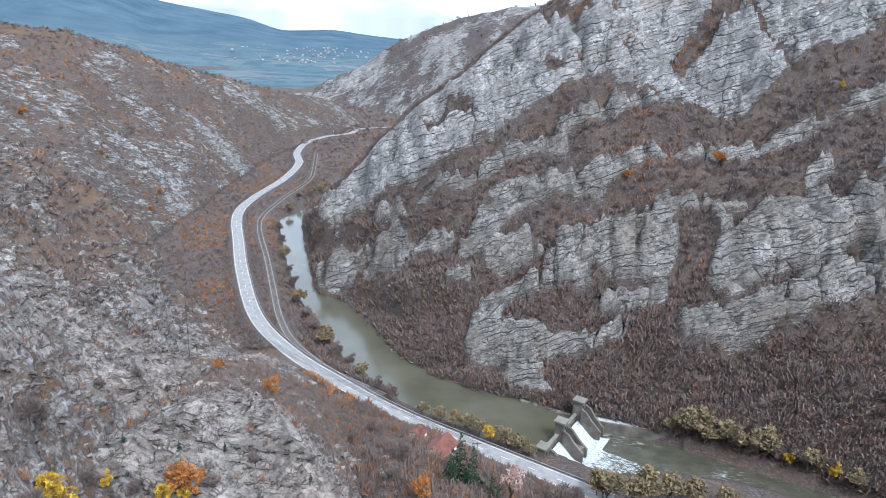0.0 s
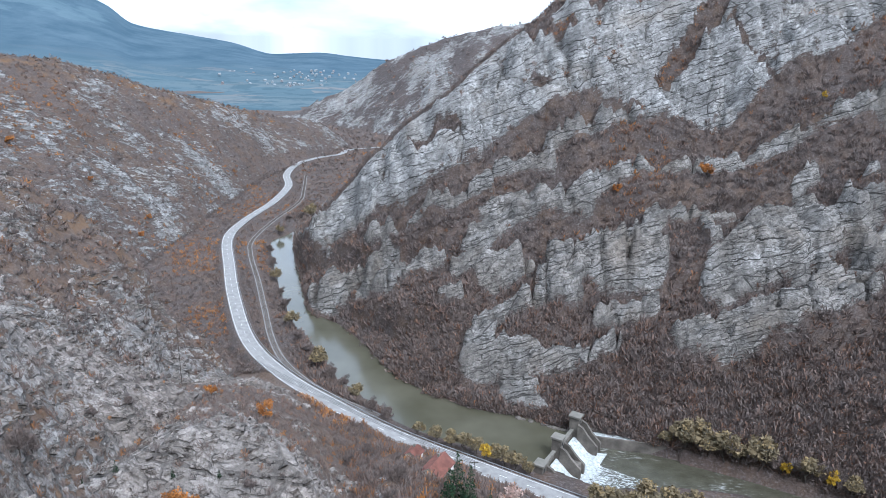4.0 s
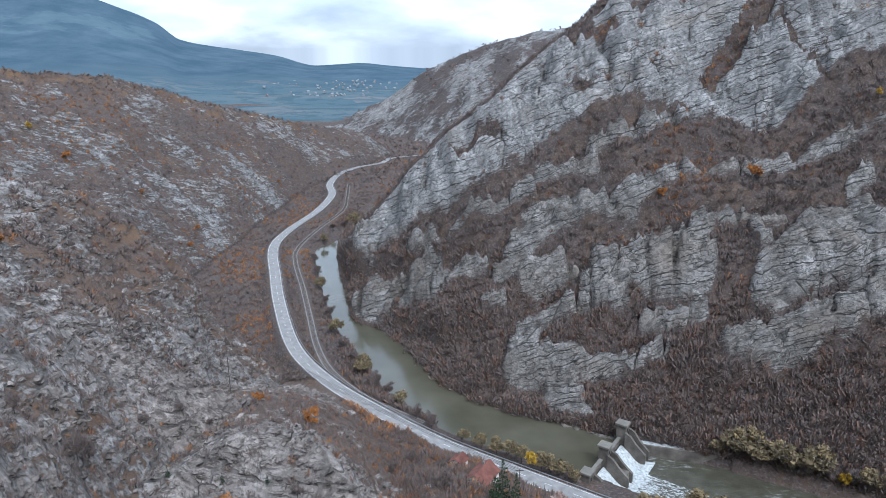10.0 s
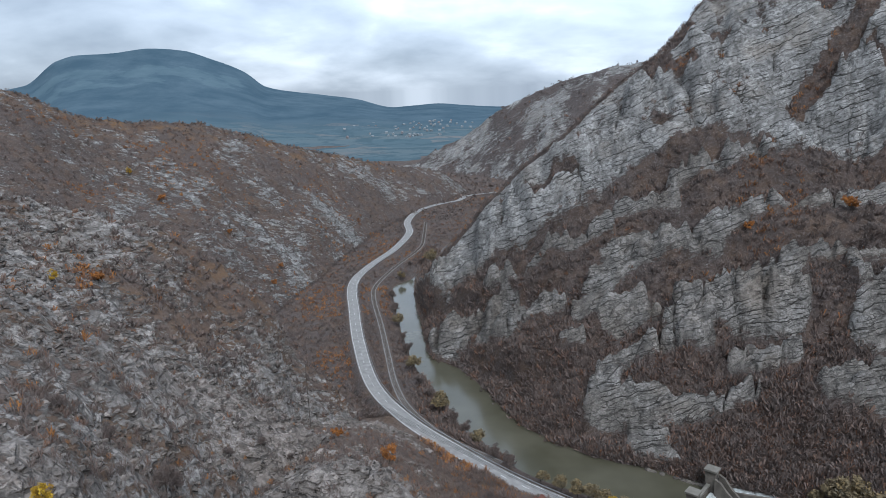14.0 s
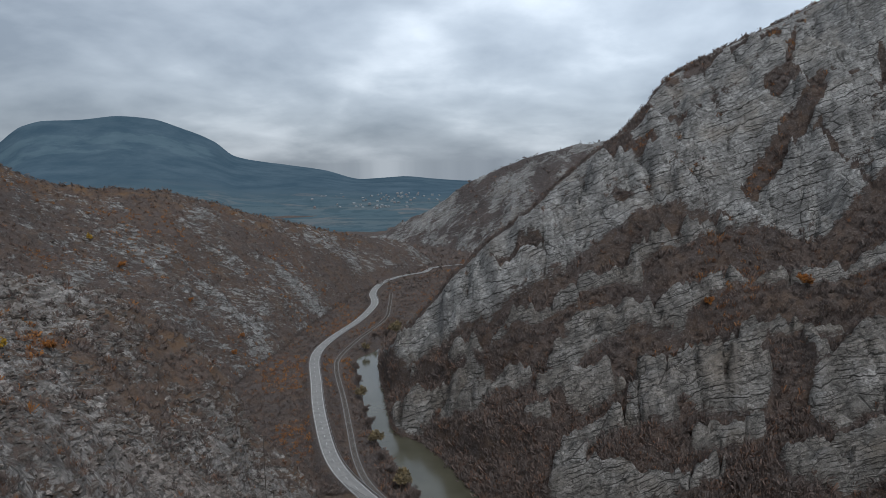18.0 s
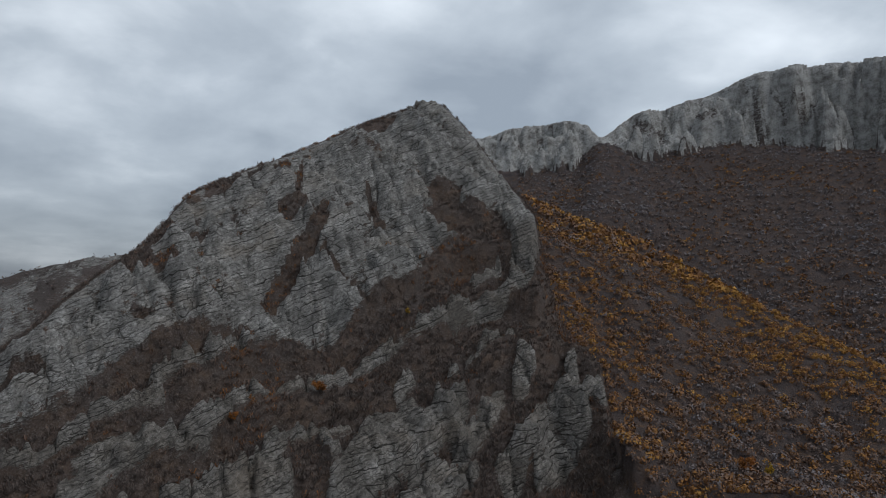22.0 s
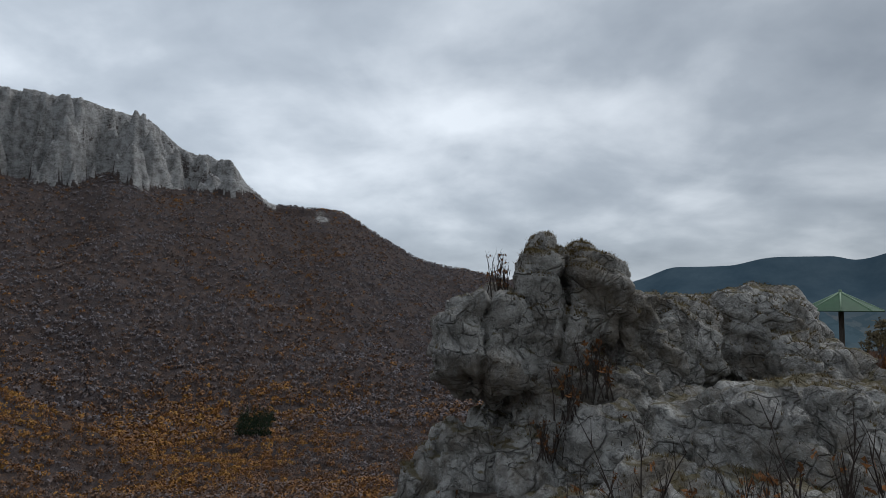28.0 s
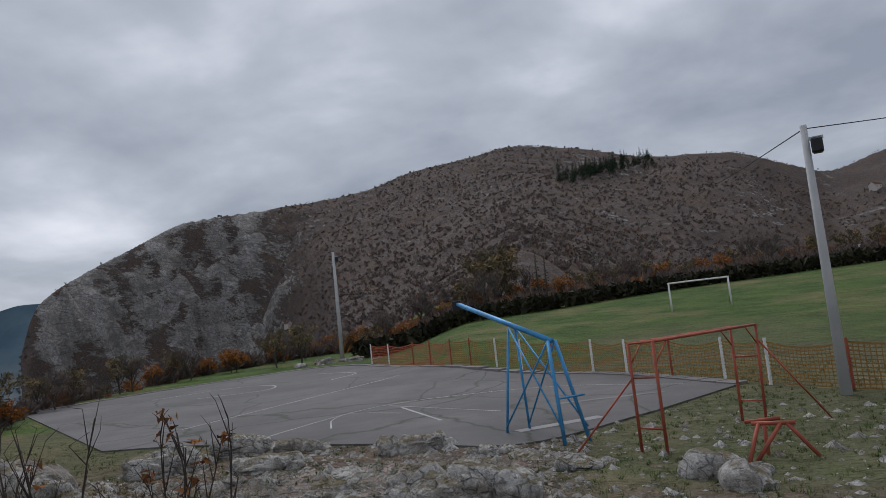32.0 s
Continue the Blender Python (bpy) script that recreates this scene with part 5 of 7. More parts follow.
def build_trees():
    gold = broadleaf(1, 5.5, 2.2, MAT_GOLD, "small tree with bright yellow autumn leaves", cards=44)
    rust = broadleaf(2, 5.0, 2.8, MAT_RUST, "round tree with rusty orange autumn leaves", cards=44)
    olive = broadleaf(3, 8.0, 3.4, MAT_OLIVE, "half-bare riverside tree with fading yellow-green leaves", cards=56, thin=1.35)
    bare = broadleaf(4, 6.0, 2.6, MAT_TWIGS, "leafless brown tree with fine twigs", cards=44, thin=1.2, twiggy=True)
    pale = broadleaf(5, 7.0, 2.4, MAT_PINK, "pale pinkish autumn tree beside the road", cards=36)
    pine = conifer(6, 9.0, 2.6, "dark green pine beside the road")
    juniper = conifer(7, 3.0, 0.9, "dark green juniper bush on pale rock", "juniper")
    cypress = conifer(9, 6.0, 1.0, "slim dark green cypress beside the road", "cypress")
    # slope under the viewer
    for az, el, s in ((-33.8, -35.4, 0.95), (-32.9, -36.3, 0.85), (-29.6, -35.2, 0.55), (-25.2, -37.2, 0.75), (-23.5, -37.4, 0.6), (-43.2, -28.5, 0.6)):
        plant(gold, az, el, s, az * 37)
    for az, el, s in ((-23.7, -36.6, 0.95), (-22.6, -36.9, 0.8), (-15.2, -30.2, 0.8), (-19.7, -28.0, 0.62), (-1.0, -38.6, 0.9)):
        plant(rust, az, el, s, az * 51)
    for az, el, s in ((-34.4, -29.4, 0.75), (-33.6, -29.6, 0.6), (-29, -28, 0.4), (-26.3, -27.6, 0.4), (-31, -34.5, 0.5), (-27.5, -36, 0.55), (-35.5, -35.5, 0.6), (-21, -36.8, 0.5), (-17, -35.5, 0.45), (-38, -25, 0.5), (-41, -22, 0.5), (-24, -29, 0.35), (-6, -33.6, 0.7), (-8, -34.4, 0.7), (-3, -35.6, 0.8), (-4, -37.4, 0.7)):
        plant(bare, az, el, s, az * 91)
    for az, el, s in ((-27.9, -32.2, 0.85), (-23.5, -33.5, 0.8), (-19.6, -34.1, 0.7), (-11.9, -37.2, 0.8), (-30.5, -32.3, 0.4)):
        plant(juniper, az, el, s, az * 11)
    # round the house and along the near bank
    for az, el, s in ((2.6, -37.0, 1.66), (3.9, -37.4, 1.40), (1.8, -37.4, 1.22)):
        plant(pine, az, el, s, az * 40)
    for az, el, s in ((5.9, -38.0, 1.57), (6.6, -38.4, 1.31)):
        plant(cypress, az, el, s)
    plant(pale, 7.9, -38.4, 1.6)
    for az, el, s in ((2.0, -33.0, 0.96), (3.2, -33.3, 1.05), (4.3, -33.5, 0.96), (6.2, -34.0, 0.96), (7.2, -34.2, 1.05), (8.3, -34.5, 0.96), (0.4, -32.6, 0.88), (-1.2, -32.1, 0.79), (9.4, -34.7, 0.70), (16.0, -36.6, 1.22), (17.2, -36.9, 1.49), (19.0, -36.6, 1.22), (20.6, -36.3, 1.66), (22.4, -36.0, 1.57), (24.5, -35.6, 1.31), (27, -35.2, 1.22)):
        plant(olive, az, el, s, az * 77)
    for az, el, s in ((5.2, -33.9, 1.31), (16.6, -36.7, 1.40)):
        plant(gold, az, el, s, az * 29)
    # far bank below the dam
    for az, el, s in ((22.8, -31.4, 1.08), (23.9, -31.3, 1.35), (25.0, -31.3, 1.28), (26.3, -31.2, 1.49), (27.4, -31.2, 1.22), (29.0, -31.3, 1.22), (32.6, -31.2, 1.22), (36, -31.0, 1.08), (21.2, -31.2, 0.81)):
        plant(olive, az, el, s * (1.25 + 0.35 * math.sin(az * 5)), az * 63)
    for az, el, s in ((31.0, -31.0, 1.15), (34.4, -31.0, 1.22)):
        plant(gold, az, el, s, az * 29)
    for az, el, s in ((28.2, -31.0, 1.35), (30.1, -30.8, 1.22), (33.4, -30.6, 1.35), (35.2, -30.9, 1.08), (24.4, -31.2, 1.5), (26.9, -31.0, 1.6), (32.0, -30.8, 1.5), (12.8, -38.2, 1.1), (14.2, -38.0, 1.2), (18.2, -37.6, 1.2), (22, -37.4, 1.3), (26, -36.6, 1.3)):
        plant(bare, az, el, s, az * 63)
    # trees along the left bank of the river
    for k, (az, el) in enumerate(((-7.0, -29.3), (-8.2, -28.4), (-9.3, -27.6), (-10.2, -26.6), (-11.2, -25.4), (-12.0, -24.4), (-12.6, -23.2), (-13.1, -21.8), (-13.4, -20.6), (-13.7, -19.4), (-13.9, -18.2), (-14.1, -17.2), (-13.2, -15.6), (-12.4, -14.6), (-11.4, -14.4), (-10.6, -14.7), (-5.6, -30.3), (-4.2, -31.0))):
        plant(olive if k % 3 == 0 else bare, az, el, 1.05 + 0.12 * (k % 4), k * 50)
    # single bright bushes on the far slopes
    for az, el, s, p in ((21.7, -9.9, 1.5, rust), (-31.8, -7.8, 1.3, rust), (-23.9, -15.2, 0.9, rust), (28.9, -3.5, 0.9, gold), (15, -12.1, 1.0, rust), (-33.8, -5.6, 1.2, gold), (-37, -13.3, 0.8, rust), (-27, -10.7, 0.8, rust), (-23.2, -13.8, 0.8, rust), (-39.9, -12.8, 0.8, gold), (55.5, -14.9, 1.6, rust), (57, -15, 1.2, gold)):
        plant(p, az, el, s, az * 17)
    # grove of pines in the wooded valley
    for k in range(24):
        plant(pine, 79.4 + (k % 8) * 0.32 + 0.15 * (k // 8), -10.4 + 0.45 * (k // 8), 2.0 + 0.2 * (k % 3), k * 70)
    for p in (gold, rust, olive, bare, pale, pine, juniper, cypress):
        remove(p)


build_trees()

# ---- in the gorge: dam, house, road furniture ----
def box(bm, x0, x1, y0, y1, z0, z1, taper=0.0, m=None):
    """A block, narrower at its top by taper on each side."""
    t = taper
    co = [(x0, y0, z0), (x1, y0, z0), (x1, y1, z0), (x0, y1, z0), (x0 + t, y0 + t, z1), (x1 - t, y0 + t, z1), (x1 - t, y1 - t, z1), (x0 + t, y1 - t, z1)]
    v = [bm.verts.new((m @ Vector(c)) if m else c) for c in co]
    for q in ((3, 2, 1, 0), (4, 5, 6, 7), (0, 1, 5, 4), (1, 2, 6, 5), (2, 3, 7, 6), (3, 0, 4, 7)):
        bm.faces.new([v[i] for i in q])


def block(*args, **kw):
    bm = bmesh.new()
    box(bm, *args, **kw)
    return bm


def bevelled(bm, width=0.03):
    bmesh.ops.bevel(bm, geom=list(bm.edges), offset=width, segments=1, affect="EDGES")
    return bm


MAT_DAM = plain("stained_masonry", (0.125, 0.109, 0.092), 0.95, grain=1.6, vary=0.5, bump=0.08)
MAT_CAP = plain("mossy_slab", (0.17, 0.156, 0.132), 0.95, grain=2, vary=0.3, bump=0.03)
MAT_HOLE = plain("dark_opening", (0.02, 0.02, 0.02), 0.9)
MAT_TILE = plain("red_roof_tiles", (0.15, 0.062, 0.046), 0.85, grain=4, vary=0.35)
MAT_WALL = plain("pale_render", (0.55, 0.50, 0.45), 0.9, grain=2, vary=0.15)
MAT_GLASS = plain("dark_glass", (0.03, 0.035, 0.04), 0.15, spec=0.6)
MAT_WHITE = plain("white_paint", (0.70, 0.69, 0.66), 0.7, grain=8, vary=0.15)
MAT_STEEL = plain("galvanised_steel", (0.38, 0.39, 0.40), 0.5, 0.6, grain=10, vary=0.2)
MAT_CABLE = plain("black_cable", (0.03, 0.03, 0.03), 0.6)


def foam_material():
    n = Nodes("white_water")
    c = n.mix(n.ramp(n.noise(0.9, 6, 0.7), (0.35, 0.0), (0.6, 1.0)), (0.26, 0.27, 0.25), (0.58, 0.60, 0.59))
    return n.finish(c, 0.7, 0, n.noise(1.6, 5, 0.7), 0.4, 0.9)


MAT_FOAM = foam_material()


def build_dam():
    p1, p3 = Vector((44.6, 240.9, 0)), Vector((64.9, 273.4, 0))
    turn = math.degrees(math.atan2(p3.y - p1.y, p3.x - p1.x))
    dam = thing("dam", (p1.x, p1.y, 0), "old masonry river dam with three towers and two foaming spillways", "dam", turn=turn)
    # along x: across the river; -y: downstream
    long = (p3 - p1).length
    spots = ((0, 7.7, 4.6, 4.2), (long * 0.47, 10.4, 4.2, 4.6), (long, 10.8, 4.2, 4.8))
    for x, top, w, d in spots:
        bm = block(x - w / 2, x + w / 2, -d / 2, d / 2, -9, top - 0.9, taper=0.18)
        tower = part("tower", bevelled(bm, 0.12), MAT_DAM, dam)
        part("roof_slab", bevelled(block(x - w / 2 - 0.35, x + w / 2 + 0.35, -d / 2 - 0.35, d / 2 + 0.35, top - 0.95, top), 0.1), MAT_CAP, tower, "flat mossy concrete slab")
        for dx, dz in ((-0.6, top - 3.6), (0.9, top - 5.5)):
            part("window", block(x + dx - 0.35, x + dx + 0.35, -d / 2 - 0.02, -d / 2 + 0.3, dz, dz + 1.3), MAT_HOLE, tower, "dark narrow opening")
    # stepped buttresses down from the towers
    for x, h0, h1 in ((2.4, 5.5, 1.0), (long * 0.47 - 2.2, 7.0, 2.5), (long * 0.47 + 2.2, 7.0, 2.5), (long - 2.3, 7.5, 2.5), (long + 2.4, 7.5, 2.0)):
        bm = bmesh.new()
        side = [(-2.2, h0), (-4.6, h0 - 1.0), (-7.2, (h0 + h1) / 2 - 1.6), (-11.8, h1 - 3.0), (-11.8, -9), (-2.2, -9)]
        rings = [[bm.verts.new((xx, y, z)) for y, z in side] for xx in (x - 0.6, x + 0.6)]
        bm.faces.new(rings[0])
        bm.faces.new(rings[1][::-1])
        for i in range(6):
            bm.faces.new((rings[0][i], rings[1][i], rings[1][(i + 1) % 6], rings[0][(i + 1) % 6]))
        part("buttress", bm, MAT_DAM, dam)
    for x0, x1 in ((2.2, long * 0.47 - 2.0), (long * 0.47 + 2.0, long - 2.0)):
        part("walkway", bevelled(block(x0, x1, -0.2, 1.4, 3.4, 4.2), 0.05), MAT_CAP, dam)
        part("sluice_gate", block(x0, x1, 0.4, 0.8, -6, 1.6), MAT_DAM, dam)
        # spillway: a curved apron under white water
        n, m = 26, 20
        vv, ff = [], []
        for i in range(n + 1):
            t = i / n
            y = -0.4 - 15 * t
            z = 0.6 - 5.8 * (1 - math.cos(min(1.0, t * 1.5) * math.pi)) / 2
            for j in range(m + 1):
                s = j / m
                spread = (s - 0.5) * (x1 - x0) * (1 + 0.35 * t) + (x0 + x1) / 2
                vv.append((spread, y, z + 0.35 * noise.fractal(Vector((spread * 0.6, y * 0.35, 3)), 0.9, 2.1, 4) * (0.3 + t) + 0.5 * t))
        for i in range(n):
            for j in range(m):
                a = i * (m + 1) + j
                ff.append((a, a + m + 1, a + m + 2, a + 1))
        part("spillway_water", sheet("spillway_water", np.array(vv), np.array(ff), MAT_FOAM), None, dam, "white foaming water")
        part("apron", block(x0 - 0.5, x1 + 0.5, -6, 0.4, -9, -4.2), MAT_DAM, dam)
    # pier between the spillways
    part("pier", bevelled(block(long * 0.47 - 2.6, long * 0.47 + 2.6, -11, -2, -9, 0.4, taper=0.5), 0.1), MAT_DAM, dam)
    # training wall along the far bank and the mill channel beside it
    slew = Matrix.Translation((long + 2.0, -1, 0)) @ Matrix.Rotation(math.atan2(-0.22, 0.975) - radians(turn), 4, "Z")
    part("training_wall", block(0, 44, -0.4, 0.5, -9, 0.2, m=slew), MAT_DAM, dam, "long stained wall beside the channel")
    part("channel_wall", block(2, 52, 4.6, 5.3, -6, 1.6, m=slew), MAT_DAM, dam)
    part("channel_water", block(2, 26, 0.5, 4.6, -3, -0.5, m=slew), MAT_FOAM, dam, "fast white water in the side channel")
    return dam


build_dam()


def build_foam():
    """Broken foam that drifts off below the spillways."""
    rng = np.random.default_rng(3)
    bm = bmesh.new()
    for k in range(4200):
        t = rng.uniform(0, 1) ** 2.4
        base = Vector((57, 250, -4.95)) + Vector((0.52, 0.855, 0)) * rng.uniform(-13, 15) * (1 - 0.35 * t)
        p = base + Vector((0.88, -0.47, 0)) * (6 + 60 * t)
        w = rng.gamma(2.0, 0.13) * (1.2 - 0.7 * t)
        a = rng.normal(-0.5, 0.35)
        u, v = Vector((math.cos(a), math.sin(a), 0)), Vector((-math.sin(a), math.cos(a), 0))
        ring = [bm.verts.new(p + u * math.cos(q) * w * 1.9 * rng.uniform(0.4, 1.3) + v * math.sin(q) * w * 0.5 * rng.uniform(0.4, 1.3) + Vector((0, 0, 0.06 * k / 4200))) for q in np.arange(6) * 2 * math.pi / 6]
        bm.faces.new(ring)
    tagged(new("drifting_foam", mesh_of("drifting_foam", bm, MAT_FOAM)), "streaks of white foam on the river below the dam", "foam", kind="stuff")


build_foam()


def stone_mesh(seed, rough=0.25, level=2):
    bm = bmesh.new()
    bmesh.ops.create_icosphere(bm, subdivisions=level, radius=1)
    off = Vector((seed * 7.3, seed * 3.1, seed * 1.7))
    for v in bm.verts:
        n = v.co.normalized()
        f = 1 + rough * noise.fractal(n * 1.3 + off, 0.8, 2.2, 4)
        q = Vector((round(n.x * 2.2) / 2.2, round(n.y * 2.2) / 2.2, round(n.z * 2.2) / 2.2))
        v.co = n.lerp(q, 0.35) * f
    return bm


def build_bar():
    """A spit of piled stones that runs out from the far tower into the upper water."""
    x0, y0 = 66.0, 275.0
    x1, y1, _ = (40.0, 288.0, 0)
    bar = thing("stone_spit", (x0, y0, 0), "low spit of piled grey stones in the river", "stones")
    rng = np.random.default_rng(4)
    for k in range(34):
        t = rng.uniform(0, 1)
        bm = stone_mesh(k, 0.3, 1)
        sc = Vector(rng.uniform(0.6, 1.5, 3))
        for v in bm.verts:
            v.co = Vector((v.co.x * sc.x + (x1 - x0) * t + rng.normal() * 0, v.co.y * sc.y + (y1 - y0) * t, v.co.z * sc.z * 0.7 + 0.1))
        part("stone", bm, MAT_DAM, bar)
    pass


build_bar()


def house(name, at, turn, w, d, h, rise, label, wall_mat, windows=2):
    """A house with a gabled roof of tile rows, windows and a chimney."""
    ob = thing(name, at, label, "house", turn=turn)
    bm = block(-w / 2, w / 2, -d / 2, d / 2, -2.5, h)
    part("wall", bm, wall_mat, ob)
    for sx in (-1, 1):
        bm = bmesh.new()
        v = [bm.verts.new(c) for c in ((sx * (w / 2 - 0.01), -d / 2 + 0.02, h), (sx * (w / 2 - 0.01), d / 2 - 0.02, h), (sx * (w / 2 - 0.01), 0, h + rise))]
        bm.faces.new(v)
        part("gable", bm, wall_mat, ob)
    for side in (-1, 1):
        rows = 12
        for k in range(rows):
            bm = bmesh.new()
            y0, y1 = side * (d / 2 + 0.4) * (1 - k / rows), side * (d / 2 + 0.4) * (1 - (k + 1) / rows)
            z0, z1 = h - 0.25 + (rise + 0.3) * k / rows, h - 0.25 + (rise + 0.3) * (k + 1) / rows
            q = [bm.verts.new(c) for c in ((-w / 2 - 0.4, y0, z0 + 0.10), (w / 2 + 0.4, y0, z0 + 0.10), (w / 2 + 0.4, y1, z1), (-w / 2 - 0.4, y1, z1), (-w / 2 - 0.4, y0, z0 - 0.06), (w / 2 + 0.4, y0, z0 - 0.06))]
            bm.faces.new(q[:4])
            bm.faces.new((q[4], q[5], q[1], q[0]))
            part("tile_row", bm, MAT_TILE, ob)
    part("chimney", bevelled(block(w * 0.2, w * 0.2 + 0.6, -0.3 + 0.6, 0.3 + 0.6, h, h + rise + 0.7), 0.04), MAT_CAP, ob)
    for side in (-1, 1):
        for k in range(windows):
            x = (k + 0.5) / windows * w - w / 2
            y = side * d / 2
            win = part("window", block(x - 0.6, x + 0.6, y - 0.06, y + 0.06, h * 0.35, h * 0.35 + 1.3), MAT_WHITE, ob)
            part("pane", block(x - 0.5, x + 0.5, y - 0.075, y + 0.075, h * 0.35 + 0.1, h * 0.35 + 1.2), MAT_GLASS, win, "dark glass pane")
    return ob


hx, hy, hz = spot(0.6, -35.2)
house("roadside_house", (hx, hy, hz), 62, 9.0, 6.5, 3.2, 2.4, "small roadside house with a faded red tile roof", MAT_WALL)
hx, hy, hz = spot(-1.6, -33.9)
house("roadside_shed", (hx, hy, hz), 62, 4.5, 4.0, 2.4, 1.4, "low brick shed with a red tile roof", MAT_WALL, 1)


def along(pts, every):
    """Places at even steps along a line, with its direction."""
    seg = np.linalg.norm(np.diff(pts, axis=0), axis=1)
    s = np.r_[0, np.cumsum(seg)]
    q = np.arange(0, s[-1], every)
    x, y = np.interp(q, s, pts[:, 0]), np.interp(q, s, pts[:, 1])
    g = np.gradient(np.stack([x, y], 1), axis=0)
    return x, y, np.arctan2(g[:, 1], g[:, 0])


def build_markings():
    x, y, a = along(ROAD_LINE, 6.0)
    bm = bmesh.new()
    for k in range(0, len(x), 2):
        m = Matrix.Translation((x[k], y[k], ROAD_Z)) @ Matrix.Rotation(a[k], 4, "Z")
        box(bm, -1.8, 1.8, -0.08, 0.08, 0.0, 0.012, m=m)
    for off in (-3.55, 3.55):
        for k in range(len(x) - 1):
            m = Matrix.Translation((x[k], y[k], ROAD_Z)) @ Matrix.Rotation(a[k], 4, "Z")
            box(bm, 0, 6.1, off - 0.07, off + 0.07, 0.0, 0.012, m=m)
    tagged(new("road_markings", mesh_of("road_markings", bm, MAT_WHITE)), "white centre dashes and edge lines on the road", "road marking", kind="stuff")
    # guard rail on the river side
    side = ROAD_LINE.copy()
    d = np.gradient(side, axis=0)
    d /= np.linalg.norm(d, axis=1)[:, None]
    nrm = np.stack([d[:, 1], -d[:, 0]], 1)
    left = side - nrm * 4.7
    far = np.hypot(left[:, 0], left[:, 1]) < np.hypot(side[:, 0], side[:, 1])
    rail_line = left if far.mean() < 0.5 else side + nrm * 4.7
    x, y, a = along(rail_line, 4.0)
    rail = thing("guard_rail", (0, 0, 0), "grey steel guard rail along the river side of the road", "guard rail")
    bm = bmesh.new()
    for k in range(len(x) - 1):
        m = Matrix.Translation((x[k], y[k], ROAD_Z)) @ Matrix.Rotation(a[k], 4, "Z")
        box(bm, 0, 4.05, -0.05, 0.05, 0.45, 0.80, m=m)
    part("beam", bm, MAT_STEEL, rail)
    post = mesh_of("post", block(-0.06, 0.06, 0.05, 0.17, -0.4, 0.8), MAT_STEEL)
    for k in range(len(x)):
        if 205 < math.hypot(x[k], y[k]) < 330:
            o = part("post", post, None, rail)
            o.matrix_basis = pose(x[k], y[k], ROAD_Z, 0, 0, math.degrees(a[k]))
    # the rails of the railway
    x, y, a = along(RAIL_LINE, 3.0)
    track = thing("railway_track", (0, 0, 0), "rusty single railway track on dark sleepers", "railway")
    bm = bmesh.new()
    for k in range(len(x) - 1):
        m = Matrix.Translation((x[k], y[k], RAIL_Z)) @ Matrix.Rotation(a[k], 4, "Z")
        for off in (-0.75, 0.75):
            box(bm, 0, 3.05, off - 0.05, off + 0.05, 0.1, 0.26, m=m)
    part("rails", bm, plain("rusty_rail", (0.16, 0.11, 0.08), 0.6, 0.3), track)
    bm = bmesh.new()
    for k in range(len(x) - 1):
        for q in range(4):
            m = Matrix.Translation((x[k], y[k], RAIL_Z)) @ Matrix.Rotation(a[k], 4, "Z")
            box(bm, q * 0.75, q * 0.75 + 0.25, -1.25, 1.25, -0.02, 0.11, m=m)
    part("sleeper_run", bm, MAT_TRUNK, track, "dark sleepers")


build_markings()


def cable_run(name, ends, drop, offsets, label, radius=0.03):
    """Cables that sag between two fixings."""
    a, b = (Vector(e) for e in ends)
    run = thing(name, tuple(a), label, "cables")
    side = (b - a).cross(Vector((0, 0, 1))).normalized()
    for o, up in offsets:
        bm = bmesh.new()
        pts = []
        for k in range(25):
            t = k / 24
            pts.append(a.lerp(b, t) - a + side * o + Vector((0, 0, up - drop * 4 * t * (1 - t))))
        for p, q in zip(pts[:-1], pts[1:]):
            tube(bm, p, q, radius, radius, 4)
        part("cable", bm, MAT_CABLE, run)
    return run


def polar(az, el, r):
    return (r * math.sin(radians(az)), r * math.cos(radians(az)), EYE + r * math.tan(radians(el)))


cable_run("power_line", (polar(-22, -21.5, 262), polar(4.2, -34.0, 214)), 3.0, ((-1.2, 0), (-0.4, 0), (0.4, 0), (1.2, 0)), "thin power cables above the hillside", 0.05)


def build_mast(az, el, r, high, label):
    x, y, z = polar(az, el, r)
    g = height(x, y)
    ob = thing("power_pole", (x, y, g), label, "pole")
    bm = bmesh.new()
    tube(bm, (0, 0, -0.5), (0, 0, z - g + 0.3), 0.17, 0.11, 8)
    part("shaft", bm, MAT_TRUNK, ob)
    part("crossarm", block(-1.5, 1.5, -0.08, 0.08, z - g - 0.2, z - g), MAT_TRUNK, ob)


build_mast(4.2, -34.0, 214, 9, "dark wooden power pole above the road")
build_mast(-22, -21.5, 262, 9, "dark wooden power pole on the hillside")

